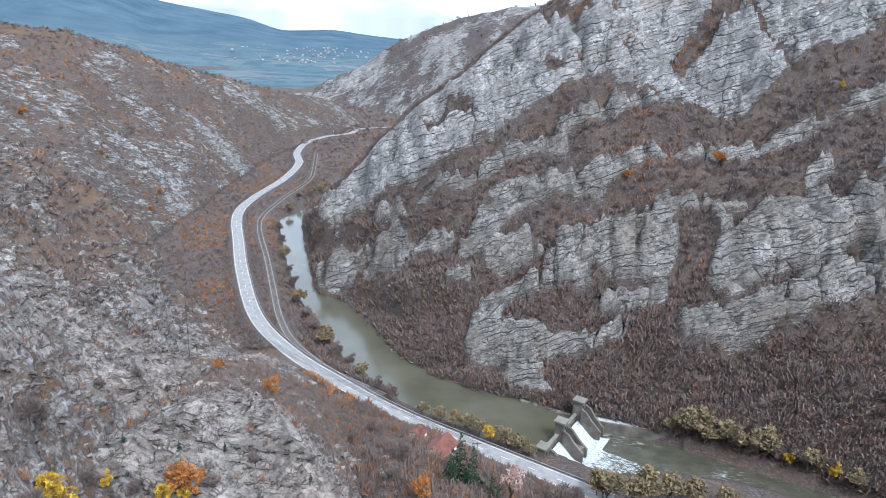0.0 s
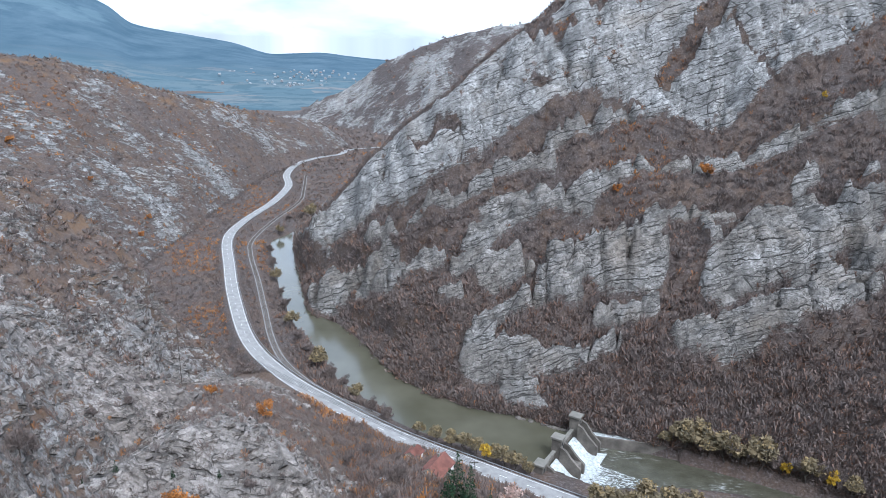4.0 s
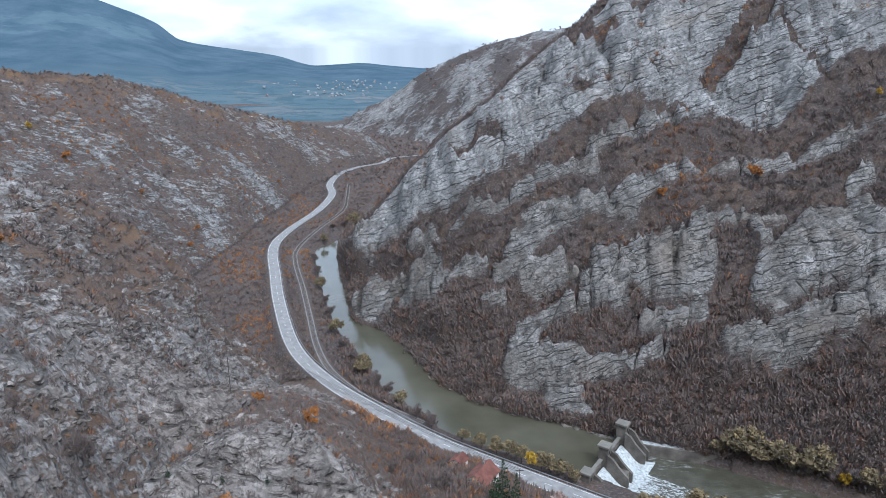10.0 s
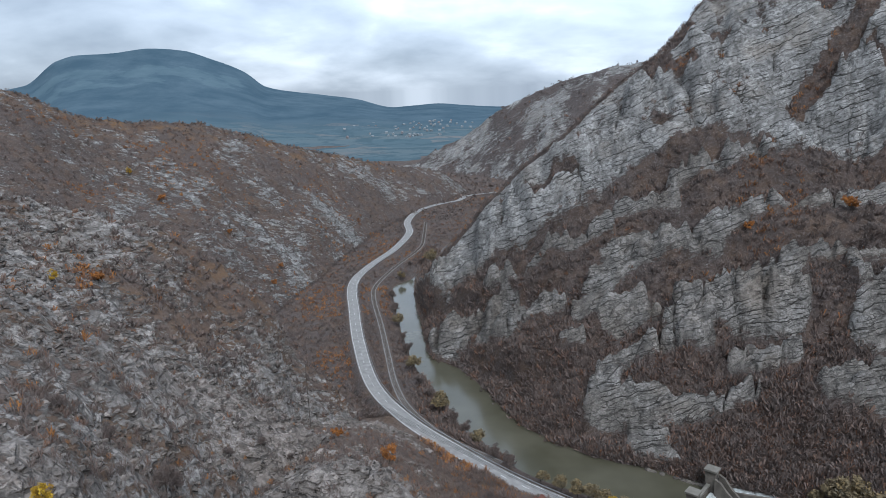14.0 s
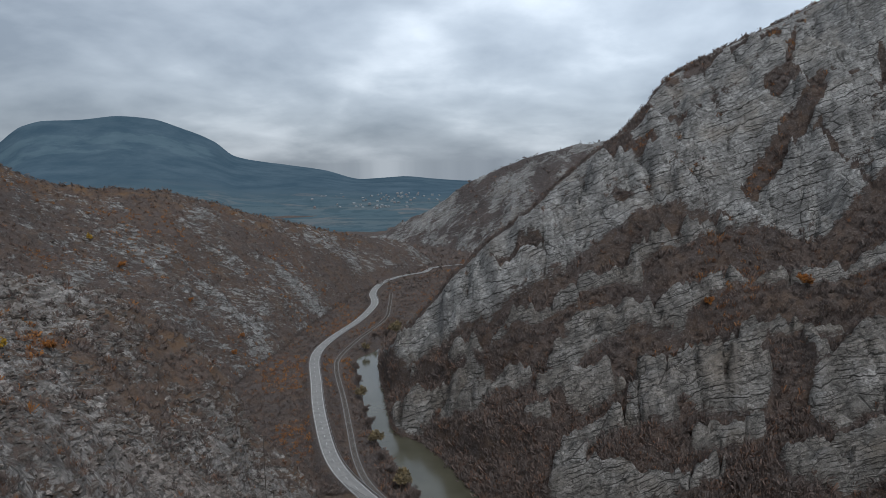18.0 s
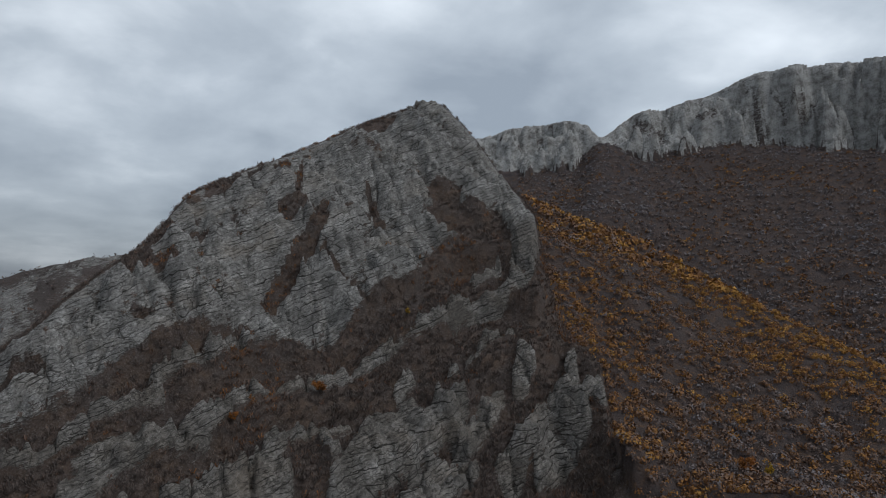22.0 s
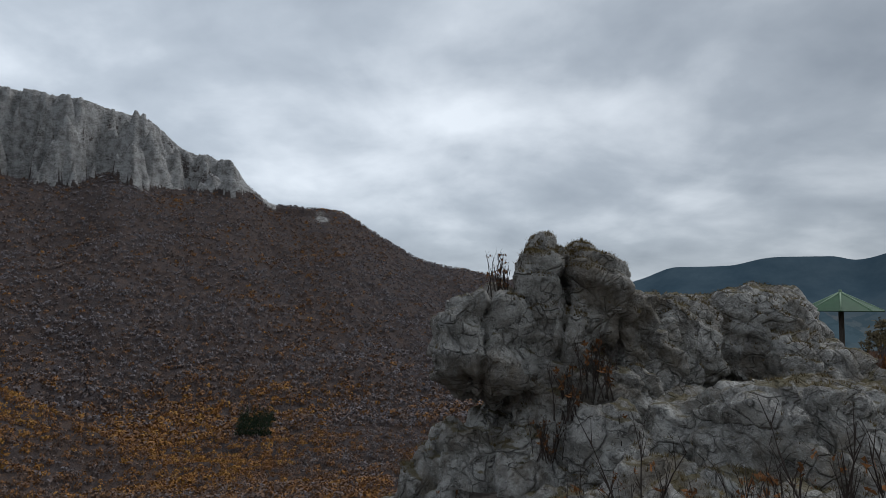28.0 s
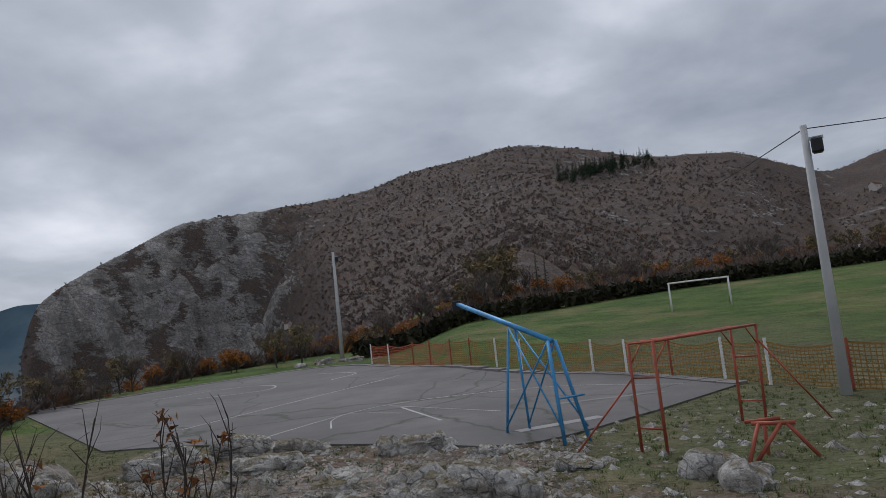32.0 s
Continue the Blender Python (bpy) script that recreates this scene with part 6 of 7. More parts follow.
# ---- on the shelf: rocks, court, playground ----
def rock_material():
    n = Nodes("weathered_limestone")
    warpn = n.put("ShaderNodeTexNoise", [("Vector", n.co)], Scale=1.3, Detail=5.0)
    sc = n.put("ShaderNodeVectorMath", [(0, warpn.outputs["Color"])])
    sc.operation = "SCALE"
    sc.inputs["Scale"].default_value = 0.9
    w = n.put("ShaderNodeVectorMath", [(0, n.co), (1, sc.outputs[0])]).outputs[0]
    lines = n.math("ABSOLUTE", n.math("SUBTRACT", n.noise(1.0, 3, 0.6, co=n.stretch(0.55, 0.55, 1.9, w)), 0.5))
    dip = n.put("ShaderNodeVectorRotate", [("Vector", n.co)])
    dip.rotation_type = "EULER_XYZ"
    dip.inputs["Rotation"].default_value = (radians(22), radians(18), 0)
    soft = n.put("ShaderNodeVectorMath", [(0, dip.outputs[0]), (1, n.put("ShaderNodeTexNoise", [("Vector", n.co)], Scale=0.6, Detail=5.0).outputs["Color"])]).outputs[0]
    tones, seams = [], []
    for sx, sz, wide in ((0.7, 1.5, 0.035), (2.2, 4.6, 0.05)):
        co = n.stretch(sx, sx * 1.2, sz, soft)
        cell = n.put("ShaderNodeTexVoronoi", [("Vector", co)], Scale=1.0)
        edge = n.put("ShaderNodeTexVoronoi", [("Vector", co)], Scale=1.0)
        edge.feature = "DISTANCE_TO_EDGE"
        tones.append(n.put("ShaderNodeSeparateColor", [(0, cell.outputs["Color"])]).outputs[0])
        seams.append(n.math("MULTIPLY", n.ramp(edge.outputs["Distance"], (0.0, 1.0), (wide, 0.0)), n.ramp(n.noise(0.8 * sx, 4, 0.6), (0.44, 0.0), (0.60, 1.0))))
    gap = n.math("MAXIMUM", n.math("MAXIMUM", *seams), n.math("MULTIPLY", n.ramp(lines, (0.0, 1.0), (0.006, 0.0)), 0.25))
    a, b, f = n.noise(1.1, 8, 0.68), n.noise(7, 6, 0.7), n.noise(32, 4, 0.6)
    c = n.mix(n.ramp(a, (0.32, 0.0), (0.66, 1.0)), (0.30, 0.285, 0.26), (0.66, 0.64, 0.60))
    c = n.mix(n.math("MULTIPLY", n.math("ADD", n.math("MULTIPLY", tones[0], 0.5), n.math("MULTIPLY", tones[1], 0.5)), 0.5), c, (0.32, 0.298, 0.265))
    c = n.mix(n.ramp(b, (0.38, 0.85), (0.48, 0.0)), c, (0.17, 0.163, 0.153))
    c = n.mix(n.ramp(f, (0.52, 0.0), (0.66, 0.6)), c, (0.66, 0.645, 0.61))
    c = n.mix(n.math("MULTIPLY", gap, 0.38), c, (0.07, 0.064, 0.056))
    # brown lichen and dead roots in broad patches, dark water streaks
    c = n.mix(n.ramp(n.noise(0.75, 7, 0.7), (0.47, 0.0), (0.60, 0.72)), c, n.mix(n.noise(9, 4), (0.085, 0.066, 0.046), (0.23, 0.185, 0.13)))
    c = n.mix(n.ramp(n.noise(1.4, 5, 0.65, co=n.stretch(1.0, 1.0, 0.3)), (0.36, 0.5), (0.46, 0.0)), c, (0.15, 0.144, 0.135))
    # moss and dry grass where it can settle
    nz = n.put("ShaderNodeSeparateXYZ", [(0, n.t.nodes.new("ShaderNodeNewGeometry").outputs["Normal"])]).outputs[2]
    settle = n.math("ADD", n.math("MULTIPLY", nz, 0.55), n.math("MULTIPLY", n.noise(1.7, 7, 0.7), 0.9))
    c = n.mix(n.ramp(settle, (0.90, 0.0), (1.02, 0.8)), c, n.mix(n.noise(4, 3), (0.085, 0.075, 0.03), (0.20, 0.155, 0.075)))
    h = n.math("SUBTRACT", n.math("ADD", a, n.math("ADD", n.math("MULTIPLY", b, 0.35), n.math("MULTIPLY", f, 0.08))), n.math("MULTIPLY", gap, 0.35))
    h = n.math("ADD", h, n.math("ADD", n.math("MULTIPLY", tones[0], 0.35), n.math("MULTIPLY", tones[1], 0.15)))
    return n.finish(c, 0.95, 0, h, 0.28, 1.0, 0.15)


MAT_ROCK = rock_material()
MAT_TWIG = plain("dark_twig", (0.055, 0.042, 0.035), 0.9, grain=20, vary=0.3)
MAT_DRYLEAF = leaf_material("dry_leaves", (0.0, (0.12, 0.055, 0.025)), (1.0, (0.32, 0.14, 0.05)))
MAT_STRAW = leaf_material("straw", (0.0, (0.10, 0.075, 0.035)), (0.5, (0.19, 0.14, 0.065)), (1.0, (0.30, 0.23, 0.11)))
MAT_TURF = leaf_material("turf_blades", (0.0, (0.045, 0.085, 0.02)), (0.6, (0.085, 0.13, 0.03)), (1.0, (0.19, 0.16, 0.07)))


def rock_body(name, lumps, voxel, label, amp=0.22, seed=0, parent=None, square=1.0):
    """Lumps (bearing, distance, height from the eye, three radii, lean) grown together and weathered."""
    bm = bmesh.new()
    for az, r, z, rx, ry, rz, lean in lumps:
        m = Matrix.Translation((r * math.sin(radians(az)), r * math.cos(radians(az)), EYE + z)) @ Matrix.Rotation(-radians(az), 4, "Z") @ Matrix.Rotation(radians(lean), 4, "Y") @ Matrix.Diagonal((rx, ry, rz, 1))
        made = bmesh.ops.create_icosphere(bm, subdivisions=3, radius=1)["verts"]
        for v in made:
            v.co = m @ Vector([math.copysign(abs(c) ** square, c) for c in v.co])
    raw = mesh_of(name, bm, None)
    tmp = bpy.data.objects.new(name, raw)
    scene.collection.objects.link(tmp)
    mod = tmp.modifiers.new("grow", "REMESH")
    mod.mode, mod.voxel_size = "VOXEL", voxel
    bpy.context.view_layer.update()
    ev = tmp.evaluated_get(bpy.context.evaluated_depsgraph_get())
    me = bpy.data.meshes.new_from_object(ev)
    bpy.data.objects.remove(tmp)
    n = len(me.vertices)
    co, no = np.empty(n * 3, np.float32), np.empty(n * 3, np.float32)
    me.vertices.foreach_get("co", co)
    me.vertices.foreach_get("normal", no)
    co, no = co.reshape(-1, 3).astype(float), no.reshape(-1, 3).astype(float)
    x, y, z = co.T
    # tilted beds, upright joints and pitted faces
    bed = z * 1.0 + 0.35 * (x * 0.3 - y * 0.9) + 0.35 * smooth_noise(x / 1.5, y / 1.5, z / 1.5, seed + 7)
    saw = bed / 0.55 - np.floor(bed / 0.55)
    d = amp * (1.2 * fractal(x, y, z, 1.9, 3, 0.5, seed) + 0.55 * fractal(x, y, z, 0.6, 3, 0.55, seed + 20))
    d += amp * 0.42 * (np.abs(saw - 0.5) * 2 - 0.5)
    # broken blocks
    wx, wy = x + 0.25 * smooth_noise(x / 0.8, y / 0.8, z / 0.8, seed + 60), y + 0.25 * smooth_noise(x / 0.8, y / 0.8, z / 0.8, seed + 61)
    for size, k in ((1.2, 0.5), (0.5, 0.22)):
        d += amp * k * lattice(*(np.floor(q / size).astype(np.int64) for q in (wx * 0.9 + wy * 0.4, wy * 0.9 - wx * 0.4, bed / 0.6)), seed + 62)
    # sharp creases and small crags
    for size, k in ((1.7, 0.9), (0.7, 0.5), (0.28, 0.28)):
        d += amp * k * (0.30 - np.abs(smooth_noise(x / size, y / size, bed / size * 1.5, seed + 70)))
    d -= amp * 1.1 * (1 - step(0.0, 0.14, np.abs(smooth_noise(x / 1.3, y / 1.3, z / 2.6, seed + 40))))
    co += no * d[:, None]
    me.vertices.foreach_set("co", co.astype(np.float32).ravel())
    me.polygons.foreach_set("use_smooth", np.ones(len(me.polygons), bool))
    me.materials.clear()
    me.materials.append(MAT_ROCK)
    me.update()
    if parent:
        return part(name, me, None, parent)
    return tagged(new(name, me), label, "rock")


def outcrop(name, groups, voxel, label, amp, seed):
    """A large outcrop of several masses that have grown together."""
    ob = thing(name, (0, 0, 0), label, "rock")
    for k, lumps in enumerate(groups):
        rock_body("rock_mass", lumps, voxel, "", amp, seed + 3 * k, ob, 0.72)


outcrop("rock_pinnacle", [
    [(103.3, 14.2, 0.42, 0.62, 1.0, 0.95, 8), (105.3, 14.4, 0.62, 0.50, 0.9, 0.75, 22), (102.6, 14.0, -0.6, 0.55, 0.9, 0.9, -6), (104.8, 14.1, -0.5, 0.7, 1.0, 1.0, 10)],
    [(107.9, 14.4, 0.05, 0.72, 1.0, 0.95, 14), (110.1, 14.7, -0.55, 0.55, 1.0, 1.05, 10)],
    [(97.7, 13.6, -0.22, 0.72, 0.9, 0.36, -27), (96.5, 13.5, -0.72, 0.50, 0.9, 0.55, -16), (98.0, 13.5, -1.15, 0.66, 0.95, 0.75, -24), (100.2, 13.9, -0.75, 0.5, 0.8, 1.0, -12)],
    [(102.2, 14.3, -1.7, 0.9, 1.0, 0.95, 0), (105.4, 14.0, -1.9, 1.0, 1.2, 1.05, 0), (109.0, 14.0, -2.0, 1.0, 1.2, 1.15, 6), (107.0, 13.2, -2.9, 0.9, 0.9, 0.8, 0)],
    [(99.4, 13.7, -3.3, 1.4, 1.3, 1.0, -8), (96.0, 13.6, -3.75, 1.1, 1.4, 0.95, -18), (93.4, 13.7, -5.0, 1.1, 1.6, 1.4, -20), (102.5, 13.3, -4.2, 1.8, 1.6, 1.6, 0), (106.5, 12.6, -4.6, 2.0, 1.5, 1.6, 0), (97.5, 13.2, -6.0, 2.2, 1.9, 1.9, 0)]],
    0.055, "weathered grey limestone pinnacle with an overhang and dry grass", 0.25, 3)
outcrop("rock_ledge", [
    [(113.6, 16.4, -0.85, 1.2, 1.8, 1.25, 0), (117.4, 17.2, -0.95, 1.3, 1.8, 1.35, 3), (120.6, 17.0, -1.05, 0.75, 1.6, 1.40, 6), (111.6, 15.4, -1.3, 0.9, 1.5, 1.35, 0)],
    [(122.4, 16.2, -1.75, 1.0, 1.6, 1.15, 24), (125.4, 15.6, -2.2, 1.3, 1.6, 0.95, 16), (129.6, 15.0, -2.6, 1.4, 1.6, 0.75, 10), (134.6, 14.2, -2.9, 1.3, 1.4, 0.55, 5)],
    [(111.1, 13.4, -2.9, 1.5, 1.5, 1.2, 0), (115.6, 13.4, -2.5, 1.3, 1.4, 1.15, -8), (119.8, 12.4, -2.1, 1.35, 1.5, 1.05, 4), (123.3, 12.2, -2.55, 1.3, 1.5, 1.0, 18), (128.2, 11.8, -3.1, 1.5, 1.4, 0.75, 8), (117.6, 10.2, -3.5, 1.9, 1.3, 1.0, 0), (122.0, 9.8, -3.3, 1.5, 1.2, 0.9, 10), (109.1, 11.4, -4.4, 2.2, 1.4, 1.4, 0)]],
    0.06, "broad ledge of cracked grey limestone with moss", 0.23, 11)
for k, (az, r, z, rx, ry, rz) in enumerate(((163.2, 13.2, -3.2, 1.25, 0.7, 0.5), (159.5, 13.6, -3.25, 0.7, 0.5, 0.35), (184.0, 13.2, -3.28, 0.42, 0.34, 0.26), (182.2, 13.6, -3.3, 0.3, 0.25, 0.18), (180.1, 14.0, -3.15, 0.32, 0.3, 0.26), (158.1, 18.6, -3.15, 0.9, 0.6, 0.4), (145.2, 21.5, -3.1, 0.9, 0.7, 0.45), (164, 17.2, -3.2, 0.6, 0.4, 0.22), (149, 20.5, -3.2, 0.7, 0.5, 0.3), (139.5, 20.5, -3.1, 1.0, 0.7, 0.4), (154, 16.5, -3.3, 0.8, 0.5, 0.25), (151.2, 58, -2.5, 0.9, 0.6, 0.45), (153.8, 57, -2.55, 0.8, 0.5, 0.4), (149.4, 57, -2.6, 0.5, 0.4, 0.35), (147.0, 18.6, -3.2, 0.9, 0.6, 0.3), (142.0, 17.0, -3.3, 0.8, 0.6, 0.3), (151.5, 15.2, -3.3, 0.6, 0.5, 0.25), (171.5, 15.0, -3.25, 0.45, 0.35, 0.16))):
    rock_body("boulder", [(az, r, z, rx, ry, rz, 0), (az + 1.6, r + 0.2, z - 0.1, rx * 0.7, ry * 0.8, rz * 0.8, 10)], 0.04, "pale grey limestone boulder in the stony turf", 0.15, 50 + k, None, 0.7)["group"] = "boulders by the court"


def shelf_z(x, y):
    """The even surface of the shelf."""
    r = math.hypot(x, y)
    az = math.degrees(math.atan2(x, y)) % 360
    z = EYE - 3.25 + 0.016 * max(r - 18, 0)
    return z + float(step(156, 164, np.array(az))) * 0.058 * max(r - 32, 0)


def on_shelf(az, el):
    """Place on the shelf at that bearing and angle."""
    lo = 3.0
    for r in np.arange(6, 120, 0.1):
        x, y = r * math.sin(radians(az)), r * math.cos(radians(az))
        if shelf_z(x, y) - EYE >= r * math.tan(radians(el)):
            return Vector((x, y, shelf_z(x, y)))
    return Vector((x, y, shelf_z(x, y)))


def court_material():
    n = Nodes("cracked_court_asphalt")
    c = n.mix(n.ramp(n.noise(0.25, 6, 0.6), (0.3, 0.0), (0.7, 1.0)), (0.085, 0.081, 0.079), (0.145, 0.138, 0.135))
    c = n.mix(n.ramp(n.noise(1.4, 6, 0.7), (0.36, 0.6), (0.5, 0.0)), c, (0.10, 0.095, 0.092))
    v = n.put("ShaderNodeTexVoronoi", [("Vector", n.put("ShaderNodeVectorMath", [(0, n.co), (1, n.put("ShaderNodeTexNoise", [("Vector", n.co)], Scale=0.5, Detail=4.0).outputs["Color"])]).outputs[0])], Scale=0.16)
    v.feature = "DISTANCE_TO_EDGE"
    c = n.mix(n.ramp(v.outputs["Distance"], (0.0, 0.8), (0.012, 0.0)), c, (0.04, 0.045, 0.025))
    c = n.mix(n.ramp(n.noise(0.09, 3, 0.5), (0.62, 0.0), (0.78, 0.5)), c, (0.26, 0.25, 0.245))
    return n.finish(c, 0.85, 0, n.noise(25, 3), 0.01, 0.4, 0.25)


COURT_FAR = [(129.98, -3.47), (141.58, -3.08), (152.6, -2.93), (164.22, -4.48), (174.13, -5.74), (183.6, -7.17)]
COURT_NEAR = [(135.19, -6.86), (140.69, -7.41), (146.68, -8.25), (157.59, -9.52), (167.14, -10.46), (177.35, -8.75)]


def build_court():
    far = spline(np.array([on_shelf(*p)[:2] for p in COURT_FAR]), 8)
    near = spline(np.array([on_shelf(*p)[:2] for p in COURT_NEAR]), 8)
    n, m = len(far), 18
    v, f = [], []
    for i in range(n):
        for j in range(m + 1):
            p = far[i] + (near[i] - far[i]) * j / m
            v.append((p[0], p[1], shelf_z(*p) + 0.05))
    for i in range(n - 1):
        for j in range(m):
            a = i * (m + 1) + j
            f.append((a, a + 1, a + m + 2, a + m + 1))
    rim = [i * (m + 1) for i in range(n)] + [(n - 1) * (m + 1) + j for j in range(1, m + 1)] + [i * (m + 1) + m for i in range(n - 2, -1, -1)] + [j for j in range(m - 1, 0, -1)]
    k = len(v)
    v += [(v[i][0], v[i][1], v[i][2] - 0.4) for i in rim]
    for q in range(len(rim)):
        w = (q + 1) % len(rim)
        f.append((rim[q], rim[w], k + w, k + q))
    tagged(new("sports_court", sheet("sports_court", np.array(v), np.array(f), court_material(), False)), "cracked grey asphalt sports court with worn lines", "court", kind="structure")
    # pale concrete edging along the far side
    edging = thing("court_edging", (0, 0, 0), "pale worn concrete edging along the court", "kerb")
    for a, b in zip(far[:-1], far[1:]):
        d = Vector((*(b - a), 0))
        mm = Matrix.Translation((a[0], a[1], shelf_z(*a) + 0.05)) @ Matrix.Rotation(math.atan2(d.y, d.x), 4, "Z")
        part("kerb_stone", block(0.02, d.length - 0.02, -0.25, 0.35, -0.3, 0.035, m=mm), MAT_BALLAST, edging)


build_court()
MAT_LINE = plain("worn_line_paint", (0.40, 0.40, 0.39), 0.8, grain=3, vary=0.35)


MAT_SCRAPE = plain("scraped_asphalt", (0.24, 0.235, 0.23), 0.9, grain=2, vary=0.4)


def court_line(pts, label, width=0.05, curve=True, mat=None):
    p = np.array([on_shelf(*q)[:2] for q in pts])
    p = spline(p, 10) if curve else np.stack([np.linspace(p[0][k], p[-1][k], 20) for k in (0, 1)], 1)
    d = np.gradient(p, axis=0)
    d /= np.linalg.norm(d, axis=1)[:, None]
    nrm = np.stack([d[:, 1], -d[:, 0]], 1)
    v = [(*(q + s * nn * width * 0.7), shelf_z(*q) + 0.056) for q, nn in zip(p, nrm) for s in (-1, 1)]
    f = [(2 * i, 2 * i + 1, 2 * i + 3, 2 * i + 2) for i in range(len(p) - 1)]
    tagged(new("court_line", sheet("court_line", np.array(v), np.array(f), mat or MAT_LINE, False)), label, "line", "lines on the court")


court_line([(146.16, -7.96), (148.0, -7.49), (155.13, -6.51), (162.32, -6.3), (170.6, -6.39), (179.57, -6.95)], "long curved white line on the court", 0.05)
court_line([(151.76, -7.73), (151.91, -7.06), (153.47, -6.78), (157.44, -7.21)], "worn white corner line on the court", 0.04)
court_line([(157.41, -6.78), (160.55, -8.11)], "worn white straight line on the court", 0.07, False)
court_line([(156.41, -6.53), (165.35, -7.87)], "thin worn white line on the court", 0.04, False)
court_line([(138.37, -3.77), (144.32, -3.66), (147.21, -3.84), (146.54, -4.13), (141.57, -4.11)], "white goal arc on the court", 0.07)
court_line([(150.74, -3.35), (153.74, -3.63), (151.78, -3.95)], "small white arc on the court", 0.07)
court_line([(140.58, -6.24), (149.37, -4.79), (157.25, -4.21)], "faded white half-way line on the court", 0.05, False)
court_line([(169.77, -7.72), (178.11, -7.41)], "pale scraped streak on the court", 0.2, False, MAT_SCRAPE)
court_line([(166.61, -9.51), (173.24, -8.9)], "pale scraped patch at the court's edge", 0.3, False, MAT_SCRAPE)

# --- floodlight poles ---
MAT_CONCRETE = plain("grey_concrete", (0.42, 0.42, 0.415), 0.9, grain=6, vary=0.15)
MAT_BLUE = plain("flaking_blue_paint", (0.06, 0.26, 0.50), 0.5, 0.2, grain=9, vary=0.3)
MAT_RED = plain("faded_red_paint", (0.33, 0.085, 0.05), 0.6, 0.2, grain=9, vary=0.35)
MAT_BLACK = plain("black_plastic", (0.02, 0.02, 0.022), 0.5)


def light_pole(az, el_base, el_top, label, lean=0.0):
    b = on_shelf(az, el_base)
    r = math.hypot(b.x, b.y)
    high = EYE + r * math.tan(radians(el_top)) - b.z
    ob = thing("light_pole", (b.x, b.y, b.z - 0.1), label, "pole", "poles at the field", turn=-az)
    bm = bmesh.new()
    tube(bm, (0, 0, -0.8), (0, 0, high), 0.021 * high, 0.012 * high, 14)
    part("shaft", bm, MAT_CONCRETE, ob, "tapered concrete shaft", True)
    part("bracket", block(-0.05, 0.45, -0.05, 0.05, high - 0.45, high - 0.37), MAT_STEEL, ob)
    part("floodlight", bevelled(block(0.12, 0.42, -0.22, 0.12, high - 0.85, high - 0.42), 0.05), MAT_BLACK, ob, "black floodlight housing")
    return ob, Vector((b.x, b.y, b.z + high - 0.2))


_, top_a = light_pole(152.7, -2.45, 6.47, "tall grey concrete light pole behind the court")
_, top_b = light_pole(190.38, -8.18, 11.28, "tall grey concrete light pole beside the fence")
cable_run("overhead_wire", (tuple(top_b), tuple(top_b + Vector((-40, -26, 6)))), 0.6, ((0, 0),), "thin black overhead wire", 0.018)
cable_run("overhead_wire", (tuple(top_b), polar(179, 7.5, 160)), 1.5, ((0, 0),), "thin black overhead wire to the hill", 0.018)


# --- basketball frame without its board ---
def bar(name, a, b, rad, mat, parent, label="", sides=8):
    bm = bmesh.new()
    tube(bm, a, b, rad, rad, sides)
    return part(name, bm, mat, parent, label, True)


def at(az, r, z):
    return Vector((r * math.sin(radians(az)), r * math.cos(radians(az)), z))


def build_hoop():
    g = EYE - 3.25
    foot_a, foot_b = at(171.25, 17.4, g), at(166.7, 19.4, g)
    top_back, top_mid, tip = at(170.15, 17.9, EYE - 0.81), at(167.08, 19.6, EYE - 0.41), at(162.81, 22.6, EYE + 0.44)
    ob = thing("basketball_frame", tuple(foot_a), "flaking blue steel basketball frame that has lost its board", "basketball stand")
    o = foot_a
    w = Vector((top_mid - top_back).to_2d().orthogonal().normalized().to_3d()) * 0.35
    bar("arm", top_back - o, tip - o, 0.07, MAT_BLUE, ob, "long slanting blue tube")
    part("board_mount", bevelled(block(-0.14, 0.14, -0.1, 0.1, -0.2, 0.1, m=Matrix.Translation(tip - o)), 0.02), MAT_BLACK, ob, "black bracket at the tip")
    for s in (-1, 1):
        bar("leg", top_back - o + w * s * 0.3, foot_a - o + w * s, 0.048, MAT_BLUE, ob)
        bar("leg", top_mid - o + w * s * 0.3, foot_b - o + w * s, 0.036, MAT_BLUE, ob)
        bar("brace", top_mid - o + w * s * 0.3, foot_a - o + w * s + Vector((0, 0, 0.35)), 0.024, MAT_BLUE, ob)
        bar("brace", top_back - o + w * s * 0.3, foot_b - o + w * s + Vector((0, 0, 0.2)), 0.024, MAT_BLUE, ob)
    bar("crossbar", foot_a - o + w + Vector((0, 0, 1.1)), foot_a - o - w + Vector((0, 0, 1.1)), 0.025, MAT_BLUE, ob)


build_hoop()


